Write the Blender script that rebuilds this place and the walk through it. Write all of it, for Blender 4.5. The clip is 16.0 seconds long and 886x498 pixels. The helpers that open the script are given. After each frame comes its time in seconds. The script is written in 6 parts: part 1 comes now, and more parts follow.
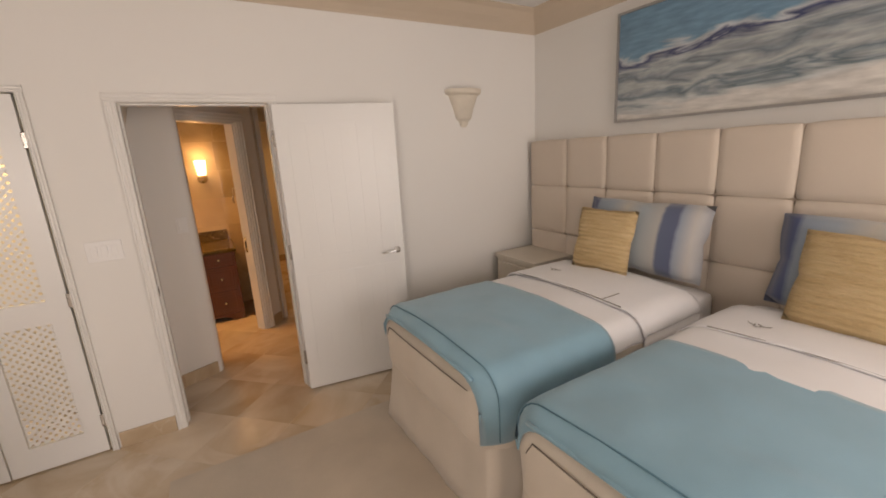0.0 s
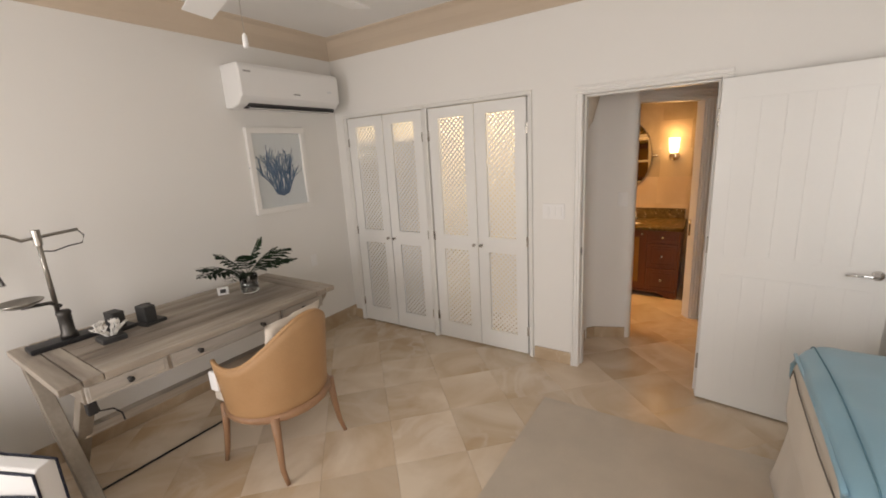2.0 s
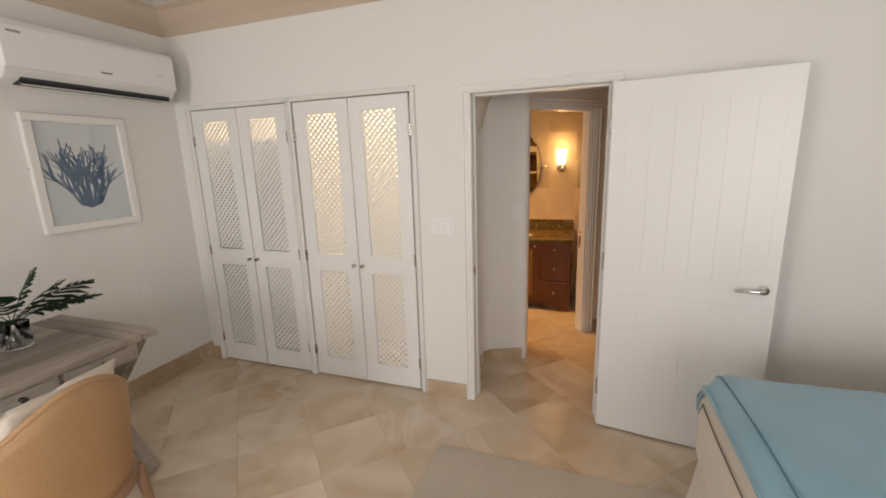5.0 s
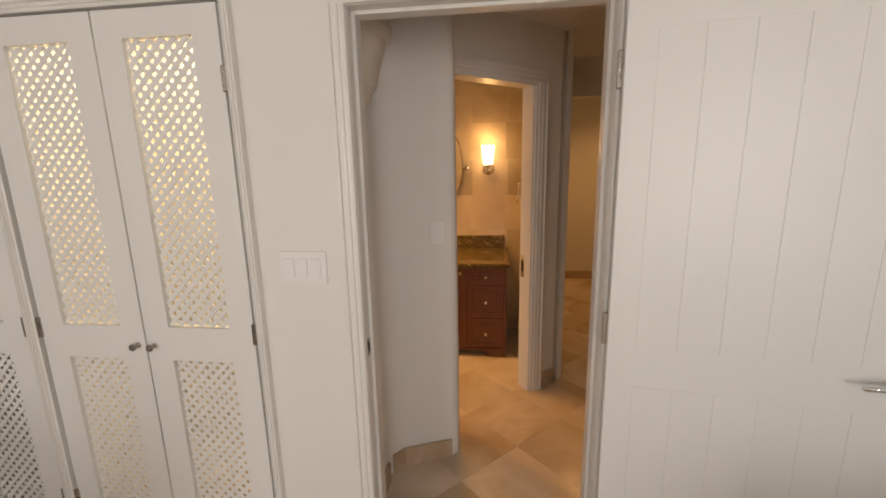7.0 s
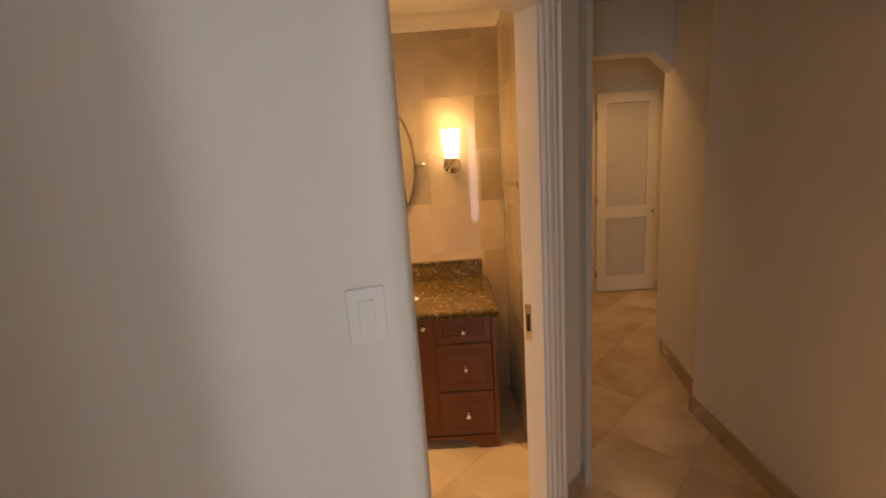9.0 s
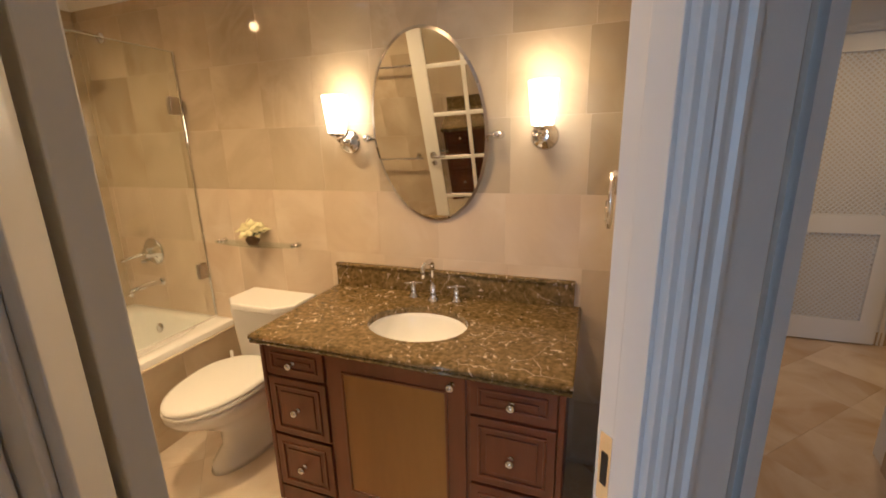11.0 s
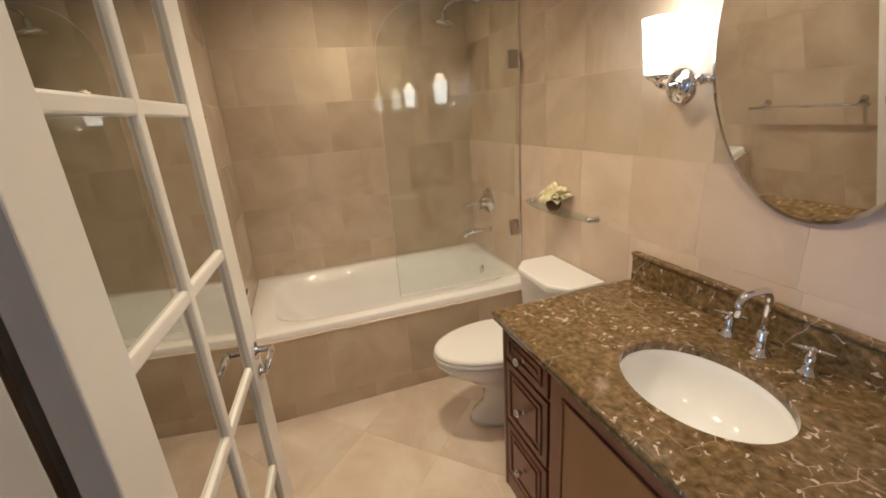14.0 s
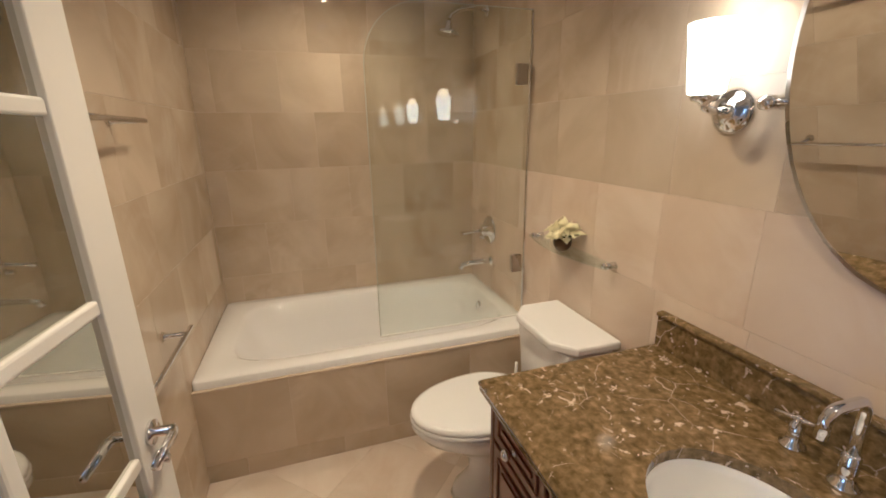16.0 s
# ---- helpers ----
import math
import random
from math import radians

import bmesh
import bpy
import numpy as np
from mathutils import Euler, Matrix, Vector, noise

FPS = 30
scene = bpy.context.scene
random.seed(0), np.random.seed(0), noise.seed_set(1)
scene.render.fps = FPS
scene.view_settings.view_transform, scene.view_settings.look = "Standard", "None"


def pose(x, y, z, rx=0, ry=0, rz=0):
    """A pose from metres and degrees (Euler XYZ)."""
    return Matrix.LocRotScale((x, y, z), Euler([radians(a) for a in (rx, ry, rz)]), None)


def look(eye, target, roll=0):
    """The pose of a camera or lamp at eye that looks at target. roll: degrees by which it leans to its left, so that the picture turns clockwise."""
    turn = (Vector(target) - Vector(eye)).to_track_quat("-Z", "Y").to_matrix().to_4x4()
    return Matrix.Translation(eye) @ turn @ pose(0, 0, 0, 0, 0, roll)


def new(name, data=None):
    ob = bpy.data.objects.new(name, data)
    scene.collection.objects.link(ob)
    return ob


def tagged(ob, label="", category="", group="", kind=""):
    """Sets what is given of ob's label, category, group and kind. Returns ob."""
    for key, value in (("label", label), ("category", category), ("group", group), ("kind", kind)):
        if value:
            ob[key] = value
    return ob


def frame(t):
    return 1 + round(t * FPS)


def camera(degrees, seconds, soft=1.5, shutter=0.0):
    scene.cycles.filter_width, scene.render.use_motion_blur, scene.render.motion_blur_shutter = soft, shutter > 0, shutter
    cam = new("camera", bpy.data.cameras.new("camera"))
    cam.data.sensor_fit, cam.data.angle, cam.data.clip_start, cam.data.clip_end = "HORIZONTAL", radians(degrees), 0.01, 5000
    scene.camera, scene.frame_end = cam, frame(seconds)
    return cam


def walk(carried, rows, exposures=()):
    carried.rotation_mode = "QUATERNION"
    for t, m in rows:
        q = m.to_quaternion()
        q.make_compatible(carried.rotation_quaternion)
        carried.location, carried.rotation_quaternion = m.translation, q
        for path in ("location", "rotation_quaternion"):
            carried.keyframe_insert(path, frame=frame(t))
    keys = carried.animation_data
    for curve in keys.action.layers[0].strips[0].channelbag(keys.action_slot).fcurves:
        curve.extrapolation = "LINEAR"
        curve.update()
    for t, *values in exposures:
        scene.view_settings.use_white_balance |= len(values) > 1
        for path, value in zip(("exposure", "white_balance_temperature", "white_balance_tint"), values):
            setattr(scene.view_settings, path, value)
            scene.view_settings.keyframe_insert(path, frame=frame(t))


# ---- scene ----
cam = camera(94.0, 16.0, soft=1.8)
PATH = [
    (0, look((0.317, -2.916, 1.644), (1.294, -1.233, 1.182), -3.3)),
    (0.5, look((0.47, -2.893, 1.631), (0.924, -1.0, 1.173), -3.0)),
    (1, look((0.575, -2.901, 1.646), (0.479, -0.957, 1.183), -2.8)),
    (1.5, look((0.721, -2.909, 1.657), (0.076, -1.072, 1.199), -2.9)),
    (2, look((0.801, -2.977, 1.669), (-0.276, -1.354, 1.218), -3.3)),
    (2.5, look((0.843, -3.079, 1.656), (-0.382, -1.561, 1.213), -3.6)),
    (3, look((0.914, -3.109, 1.668), (-0.291, -1.576, 1.225), -3.2)),
    (3.5, look((0.946, -3.026, 1.656), (-0.154, -1.411, 1.231), -2.6)),
    (4, look((0.878, -2.899, 1.646), (-0.06, -1.181, 1.236), -2.1)),
    (4.5, look((0.752, -2.718, 1.641), (-0.026, -0.922, 1.229), -1.8)),
    (4.7, look((0.733, -2.627, 1.637), (0.007, -0.812, 1.215), -1.8)),
    (6.8, look((0.452, -1.43, 1.526), (0.172, 0.513, 1.135), -1.2)),
    (7, look((0.458, -1.283, 1.533), (0.211, 0.661, 1.136), -1.2)),
    (7.5, look((0.465, -0.975, 1.527), (0.297, 0.981, 1.149), -2.6)),
    (8, look((0.389, -0.66, 1.521), (0.315, 1.301, 1.133), -3.7)),
    (8.2, look((0.352, -0.537, 1.513), (0.322, 1.425, 1.125), -4.2)),
    (10.3, look((0.446, 0.452, 1.482), (0.302, 2.392, 1.016), -2.1)),
    (10.5, look((0.484, 0.534, 1.475), (0.215, 2.457, 0.997), -2.2)),
    (11, look((0.588, 0.701, 1.471), (-0.072, 2.524, 0.982), -1.4)),
    (11.5, look((0.624, 0.845, 1.464), (-0.355, 2.51, 0.944), -0.7)),
    (12, look((0.611, 1.011, 1.459), (-0.668, 2.448, 0.914), -0.8)),
    (12.5, look((0.604, 1.127, 1.469), (-0.912, 2.295, 0.887), -1.4)),
    (13, look((0.641, 1.229, 1.485), (-1.079, 2.042, 0.867), -3.0)),
    (13.5, look((0.649, 1.243, 1.482), (-1.163, 1.787, 0.834), -4.8)),
    (14, look((0.589, 1.252, 1.465), (-1.216, 1.844, 0.838), -4.0)),
    (14.5, look((0.483, 1.278, 1.467), (-1.318, 1.89, 0.849), -3.2)),
    (15, look((0.402, 1.334, 1.464), (-1.388, 1.979, 0.848), -4.7)),
    (15.5, look((0.348, 1.381, 1.46), (-1.46, 1.991, 0.86), -2.7)),
    (16, look((0.32, 1.42, 1.459), (-1.514, 1.999, 0.91), -1.0)),
]
# exposure and white balance along the walk: daylight room first, then lamp light
walk(cam, PATH, exposures=[
    (0.0, -0.66, 7500, 22), (0.5, -0.62, 7250, 19), (1.0, -0.54, 7050, 17), (1.5, -0.42, 6950, 16), (2.0, -0.46, 6900, 16), (3.0, -0.50, 6850, 16), (4.7, -0.37, 6750, 15), (7.0, -0.57, 7050, 17), (8.2, -0.53, 7150, 18),
    (10.3, -0.18, 5450, 9), (10.6, -0.15, 5150, 8), (11.2, -0.13, 4080, 6), (12.0, -0.29, 3880, 7), (12.8, -0.27, 3700, 6), (16.0, -0.40, 3640, 7)])

# ---- world and large lights ----
world = bpy.data.worlds.new("sky")
scene.world = world
world.use_nodes = True
wn = world.node_tree.nodes
sky = wn.new("ShaderNodeTexSky")
sky.sky_type, sky.sun_disc = "NISHITA", False
sky.sun_elevation, sky.sun_rotation = radians(48), radians(200)
world.node_tree.links.new(sky.outputs[0], wn["Background"].inputs[0])
wn["Background"].inputs[1].default_value = 0.12


def area_lamp(name, m, sx, sy, power, colour):
    data = bpy.data.lights.new(name, "AREA")
    data.shape, data.size, data.size_y, data.energy, data.color = "RECTANGLE", sx, sy, power, colour
    ob = new(name, data)
    ob.matrix_world = m
    return ob


def point_lamp(name, x, y, z, power, colour, radius=0.04):
    data = bpy.data.lights.new(name, "POINT")
    data.energy, data.color, data.shadow_soft_size = power, colour, radius
    ob = new(name, data)
    ob.location = (x, y, z)
    return ob


DAY = (1.0, 0.985, 0.96)
WARM = (1.0, 0.50, 0.15)
# skylight in the openings of the bedroom's back wall (patio door and window behind the walker)
area_lamp("patio_skylight", pose(1.8, -4.62, 1.25, 90, 0, 0), 1.8, 2.2, 78, DAY)
area_lamp("window_skylight", pose(-1.45, -4.62, 1.45, 90, 0, 0), 0.8, 1.2, 50, DAY)

# ---- materials ----
def material(name, colour, rough=0.6, metal=0.0, vary=0.06, scale=6.0, bump=0.08, fine=90.0, dark=None, mix=0.5, aniso=None,
             coat=0.0, sheen=0.0, spec=0.5, transmission=0.0, ior=1.45, random_piece=0.0):
    """A surface with large and fine variation. dark: a second colour blended in by the large noise."""
    m = bpy.data.materials.new(name)
    m.use_nodes = True
    n, l = m.node_tree.nodes, m.node_tree.links
    b = n["Principled BSDF"]
    tc = n.new("ShaderNodeTexCoord")
    mp = n.new("ShaderNodeMapping")
    l.new(tc.outputs["Object"], mp.inputs[0])
    if aniso:
        mp.inputs["Scale"].default_value = aniso
    big, small = n.new("ShaderNodeTexNoise"), n.new("ShaderNodeTexNoise")
    big.inputs["Scale"].default_value, big.inputs["Detail"].default_value = scale, 6
    small.inputs["Scale"].default_value, small.inputs["Detail"].default_value = fine, 4
    l.new(mp.outputs[0], big.inputs["Vector"])
    l.new(mp.outputs[0], small.inputs["Vector"])
    ramp = n.new("ShaderNodeValToRGB")
    c2 = dark if dark else tuple(c * (1 - vary * 2.2) for c in colour)
    ramp.color_ramp.elements[0].position, ramp.color_ramp.elements[1].position = 0.5 - mix * 0.4, 0.5 + mix * 0.4
    ramp.color_ramp.elements[0].color, ramp.color_ramp.elements[1].color = (*c2, 1), (*colour, 1)
    l.new(big.outputs[0], ramp.inputs[0])
    hsv = n.new("ShaderNodeHueSaturation")
    l.new(ramp.outputs[0], hsv.inputs["Color"])
    fin = n.new("ShaderNodeMapRange")
    fin.inputs[3].default_value, fin.inputs[4].default_value = 1 - vary, 1 + vary
    l.new(small.outputs[0], fin.inputs[0])
    value = fin.outputs[0]
    if random_piece:
        oi = n.new("ShaderNodeObjectInfo")
        rp = n.new("ShaderNodeMapRange")
        rp.inputs[3].default_value, rp.inputs[4].default_value = 1 - random_piece, 1 + random_piece
        l.new(oi.outputs["Random"], rp.inputs[0])
        mul = n.new("ShaderNodeMath")
        mul.operation = "MULTIPLY"
        l.new(value, mul.inputs[0])
        l.new(rp.outputs[0], mul.inputs[1])
        value = mul.outputs[0]
        off = n.new("ShaderNodeVectorMath")
        off.operation = "SCALE"
        off.inputs[0].default_value = (37.0, 19.0, 11.0)
        l.new(oi.outputs["Random"], off.inputs["Scale"])
        l.new(off.outputs[0], mp.inputs["Location"])
    l.new(value, hsv.inputs["Value"])
    l.new(hsv.outputs[0], b.inputs["Base Color"])
    rr = n.new("ShaderNodeMapRange")
    rr.inputs[3].default_value, rr.inputs[4].default_value = max(rough * 0.8, 0.01), min(rough * 1.2, 1)
    l.new(big.outputs[0], rr.inputs[0])
    l.new(rr.outputs[0], b.inputs["Roughness"])
    b.inputs["Metallic"].default_value = metal
    b.inputs["Coat Weight"].default_value, b.inputs["Sheen Weight"].default_value = coat, sheen
    b.inputs["Coat Roughness"].default_value = 0.06
    b.inputs["Specular IOR Level"].default_value, b.inputs["IOR"].default_value = spec, ior
    b.inputs["Transmission Weight"].default_value = transmission
    if bump:
        bp = n.new("ShaderNodeBump")
        bp.inputs["Strength"].default_value, bp.inputs["Distance"].default_value = bump, 0.004
        l.new(small.outputs[0], bp.inputs["Height"])
        l.new(bp.outputs[0], b.inputs["Normal"])
    return m


def veined(name, base, dark, vein, rough, scale, vein_scale, vein_width, random_piece=0.0, vein_mix=1.0, coat=0.0, flecks=0.0):
    """Polished stone: mottled ground, warped veins and flecks."""
    m = bpy.data.materials.new(name)
    m.use_nodes = True
    n, l = m.node_tree.nodes, m.node_tree.links
    b = n["Principled BSDF"]
    tc, mp = n.new("ShaderNodeTexCoord"), n.new("ShaderNodeMapping")
    l.new(tc.outputs["Object"], mp.inputs[0])
    a = n.new("ShaderNodeTexNoise")
    a.inputs["Scale"].default_value, a.inputs["Detail"].default_value, a.inputs["Distortion"].default_value = scale, 9, 0.9
    l.new(mp.outputs[0], a.inputs["Vector"])
    r = n.new("ShaderNodeValToRGB")
    r.color_ramp.elements[0].position, r.color_ramp.elements[1].position = 0.34, 0.66
    r.color_ramp.elements[0].color, r.color_ramp.elements[1].color = (*dark, 1), (*base, 1)
    l.new(a.outputs[0], r.inputs[0])
    w = n.new("ShaderNodeTexNoise")
    w.inputs["Scale"].default_value, w.inputs["Detail"].default_value, w.inputs["Distortion"].default_value = vein_scale, 5, 1.6
    l.new(mp.outputs[0], w.inputs["Vector"])
    vr = n.new("ShaderNodeValToRGB")
    e = vr.color_ramp.elements
    e[0].position, e[0].color = 0.5 - vein_width, (0, 0, 0, 1)
    e[1].position, e[1].color = 0.5 + vein_width, (0, 0, 0, 1)
    mid = e.new(0.5)
    mid.color = (1, 1, 1, 1)
    l.new(w.outputs[0], vr.inputs[0])
    mk = n.new("ShaderNodeTexNoise")
    mk.inputs["Scale"].default_value = scale * 0.6
    l.new(mp.outputs[0], mk.inputs["Vector"])
    mr = n.new("ShaderNodeMapRange")
    mr.inputs[1].default_value, mr.inputs[2].default_value = 0.45, 0.62
    mr.inputs[4].default_value = vein_mix
    l.new(mk.outputs[0], mr.inputs[0])
    mu = n.new("ShaderNodeMath")
    mu.operation = "MULTIPLY"
    l.new(vr.outputs[0], mu.inputs[0])
    l.new(mr.outputs[0], mu.inputs[1])
    fac = mu.outputs[0]
    if flecks:
        vo = n.new("ShaderNodeTexNoise")
        vo.inputs["Scale"].default_value, vo.inputs["Detail"].default_value, vo.inputs["Distortion"].default_value = flecks, 3, 1.2
        l.new(mp.outputs[0], vo.inputs["Vector"])
        fr = n.new("ShaderNodeMapRange")
        fr.inputs[1].default_value, fr.inputs[2].default_value = 0.63, 0.68
        l.new(vo.outputs[0], fr.inputs[0])
        mx = n.new("ShaderNodeMath")
        mx.operation = "MAXIMUM"
        l.new(fac, mx.inputs[0])
        l.new(fr.outputs[0], mx.inputs[1])
        fac = mx.outputs[0]
    mixn = n.new("ShaderNodeMixRGB")
    mixn.inputs[2].default_value = (*vein, 1)
    l.new(fac, mixn.inputs[0])
    l.new(r.outputs[0], mixn.inputs[1])
    hsv = n.new("ShaderNodeHueSaturation")
    l.new(mixn.outputs[0], hsv.inputs["Color"])
    if random_piece:
        oi, rp, off = n.new("ShaderNodeObjectInfo"), n.new("ShaderNodeMapRange"), n.new("ShaderNodeVectorMath")
        rp.inputs[3].default_value, rp.inputs[4].default_value = 1 - random_piece, 1 + random_piece
        l.new(oi.outputs["Random"], rp.inputs[0])
        l.new(rp.outputs[0], hsv.inputs["Value"])
        off.operation = "SCALE"
        off.inputs[0].default_value = (37.0, 19.0, 11.0)
        l.new(oi.outputs["Random"], off.inputs["Scale"])
        l.new(off.outputs[0], mp.inputs["Location"])
    l.new(hsv.outputs[0], b.inputs["Base Color"])
    rr = n.new("ShaderNodeMapRange")
    rr.inputs[3].default_value, rr.inputs[4].default_value = rough * 0.75, rough * 1.3
    l.new(a.outputs[0], rr.inputs[0])
    l.new(rr.outputs[0], b.inputs["Roughness"])
    b.inputs["Coat Weight"].default_value, b.inputs["Coat Roughness"].default_value = coat, 0.05
    return m


M = {}
M["wall"] = material("white_wall_paint", (0.80, 0.79, 0.76), 0.65, vary=0.015, scale=1.6, bump=0.10, fine=160, mix=1.0)
M["ceiling"] = material("ceiling_paint", (0.78, 0.77, 0.75), 0.7, vary=0.015, scale=1.2, bump=0.05)
M["cornice"] = material("beige_cornice_paint", (0.60, 0.50, 0.39), 0.6, vary=0.02, scale=2.0, bump=0.05)
M["closet"] = material("cream_closet_paint", (0.80, 0.72, 0.54), 0.6, vary=0.03, scale=3.0, bump=0.05)
M["trim"] = material("white_gloss_paint", (0.80, 0.79, 0.76), 0.32, vary=0.012, scale=3.0, bump=0.03, fine=60)
M["door"] = material("white_satin_paint", (0.80, 0.80, 0.78), 0.30, vary=0.012, scale=2.0, bump=0.03, fine=50)
M["floor"] = veined("honed_beige_marble_tile", (0.71, 0.605, 0.475), (0.52, 0.385, 0.245), (0.74, 0.66, 0.56), 0.20, 1.7, 1.5, 0.06, 0.07, 0.45)
# paler copy of the floor marble, the bathroom's brighter light put in the colour
M["bath_floor"] = veined("lit_pale_floor_marble", (0.80, 0.73, 0.63), (0.66, 0.56, 0.44), (0.84, 0.79, 0.71), 0.14, 2.4, 3.0, 0.02, 0.07, 0.4)
M["bath_tile"] = veined("polished_cream_marble_tile", (0.59, 0.515, 0.385), (0.46, 0.385, 0.265), (0.71, 0.64, 0.53), 0.035, 2.4, 1.6, 0.05, 0.095, 0.22)
M["bath_tile_pale"] = veined("pale_cream_marble_tile", (0.70, 0.61, 0.49), (0.59, 0.49, 0.37), (0.78, 0.72, 0.63), 0.035, 2.4, 1.6, 0.05, 0.08, 0.35)
M["grout"] = material("pale_grout", (0.72, 0.64, 0.53), 0.8, vary=0.05, scale=20)
M["base"] = veined("beige_marble_skirting", (0.55, 0.44, 0.31), (0.42, 0.31, 0.20), (0.66, 0.58, 0.46), 0.25, 3.0, 4.0, 0.02, 0.08, 0.5)
M["rug"] = material("beige_wool_rug", (0.61, 0.525, 0.42), 0.95, vary=0.13, scale=3.0, bump=0.5, fine=260, sheen=0.3, mix=0.9)

def emperador(name):
    """Polished brown marble: olive-brown mottling, thin broken pale veins, small pale flecks."""
    m = bpy.data.materials.new(name)
    m.use_nodes = True
    n, l = m.node_tree.nodes, m.node_tree.links
    b = n["Principled BSDF"]
    tc = n.new("ShaderNodeTexCoord")

    def noise(scale, detail, distortion, vector):
        k = n.new("ShaderNodeTexNoise")
        k.inputs["Scale"].default_value, k.inputs["Detail"].default_value, k.inputs["Distortion"].default_value = scale, detail, distortion
        l.new(vector, k.inputs["Vector"])
        return k

    def remap(value, a, c, lo=0.0, hi=1.0):
        k = n.new("ShaderNodeMapRange")
        for i, x in enumerate((a, c, lo, hi)):
            k.inputs[i + 1].default_value = x
        l.new(value, k.inputs[0])
        return k.outputs[0]

    def calc(op, a, c):
        k = n.new("ShaderNodeMath")
        k.operation = op
        l.new(a, k.inputs[0])
        l.new(c, k.inputs[1])
        return k.outputs[0]

    def cells(scale, feature, vector):
        k = n.new("ShaderNodeTexVoronoi")
        k.feature = feature
        k.inputs["Scale"].default_value = scale
        l.new(vector, k.inputs["Vector"])
        return k

    obj = tc.outputs["Object"]
    warp = noise(14, 4, 0.0, obj)
    mixv = n.new("ShaderNodeVectorMath")
    mixv.operation, mixv.inputs[1].default_value = "MULTIPLY_ADD", (0.035, 0.035, 0.035)
    l.new(warp.outputs["Color"], mixv.inputs[0])
    l.new(obj, mixv.inputs[2])
    ground = noise(52, 8, 0.3, obj)
    # broken angular pieces, each a little lighter or darker
    shard = n.new("ShaderNodeSeparateXYZ")
    l.new(cells(48, "F1", mixv.outputs[0]).outputs["Color"], shard.inputs[0])
    tone = calc("ADD", ground.outputs[0], remap(shard.outputs["X"], 0.0, 1.0, -0.06, 0.06))
    r = n.new("ShaderNodeValToRGB")
    e = r.color_ramp.elements
    e[0].position, e[0].color = 0.28, (0.075, 0.053, 0.018, 1)
    e[1].position, e[1].color = 0.72, (0.29, 0.198, 0.080, 1)
    e.new(0.46).color = (0.146, 0.104, 0.037, 1)
    e.new(0.58).color = (0.192, 0.136, 0.050, 1)
    l.new(tone, r.inputs[0])
    fac = None
    for scale, width, lo, hi in ((5.5, 0.007, 0.53, 0.62), (11.0, 0.010, 0.58, 0.66)):
        edge_line = remap(cells(scale, "DISTANCE_TO_EDGE", mixv.outputs[0]).outputs["Distance"], 0.0, width, 1.0, 0.0)
        line = calc("MULTIPLY", edge_line, remap(noise(scale * 0.9, 3, 0.5, obj).outputs[0], lo, hi))
        fac = calc("MAXIMUM", fac, line) if fac else line
    fleck = calc("MULTIPLY", remap(noise(48, 3, 0.6, mixv.outputs[0]).outputs[0], 0.625, 0.66), remap(noise(8, 2, 0.0, obj).outputs[0], 0.45, 0.53))
    fac = calc("MAXIMUM", fac, fleck)
    mx = n.new("ShaderNodeMixRGB")
    mx.inputs[2].default_value = (0.62, 0.50, 0.33, 1)
    l.new(fac, mx.inputs[0])
    l.new(r.outputs[0], mx.inputs[1])
    l.new(mx.outputs[0], b.inputs["Base Color"])
    l.new(remap(ground.outputs[0], 0.3, 0.7, 0.07, 0.13), b.inputs["Roughness"])
    return m


M["counter"] = emperador("brown_emperador_marble")
M["wood_red"] = material("cherry_wood", (0.17, 0.052, 0.016), 0.32, vary=0.16, scale=5.0, bump=0.05, fine=40, aniso=(1, 1, 0.12), dark=(0.10, 0.028, 0.009), coat=0.3)
M["wood_panel"] = material("amber_veneer_panel", (0.27, 0.13, 0.016), 0.35, vary=0.08, scale=4.0, bump=0.03, fine=50, aniso=(1, 1, 0.15), coat=0.25)
M["chrome"] = material("chrome", (0.78, 0.78, 0.79), 0.07, 1.0, vary=0.02, scale=4, bump=0)
M["nickel"] = material("brushed_nickel", (0.45, 0.42, 0.38), 0.28, 1.0, vary=0.05, scale=8, bump=0.05)
M["mirror"] = material("mirror_silver", (0.82, 0.83, 0.82), 0.015, 1.0, vary=0.0, scale=1, bump=0)
M["mirror_pane"] = material("door_mirror_pane", (0.62, 0.62, 0.57), 0.02, 1.0, vary=0.0, scale=1, bump=0)
M["porcelain"] = material("white_porcelain", (0.88, 0.89, 0.92), 0.08, vary=0.01, scale=3, bump=0, coat=0.3)
M["black"] = material("black_metal", (0.03, 0.03, 0.032), 0.45, 0.3, vary=0.1, scale=8)
M["teal"] = material("teal_cotton_throw", (0.255, 0.465, 0.58), 0.55, vary=0.05, scale=5, bump=0.25, fine=300, sheen=0.3)


M["teal_seam"] = material("teal_stitching", (0.12, 0.26, 0.34), 0.8, vary=0.05)


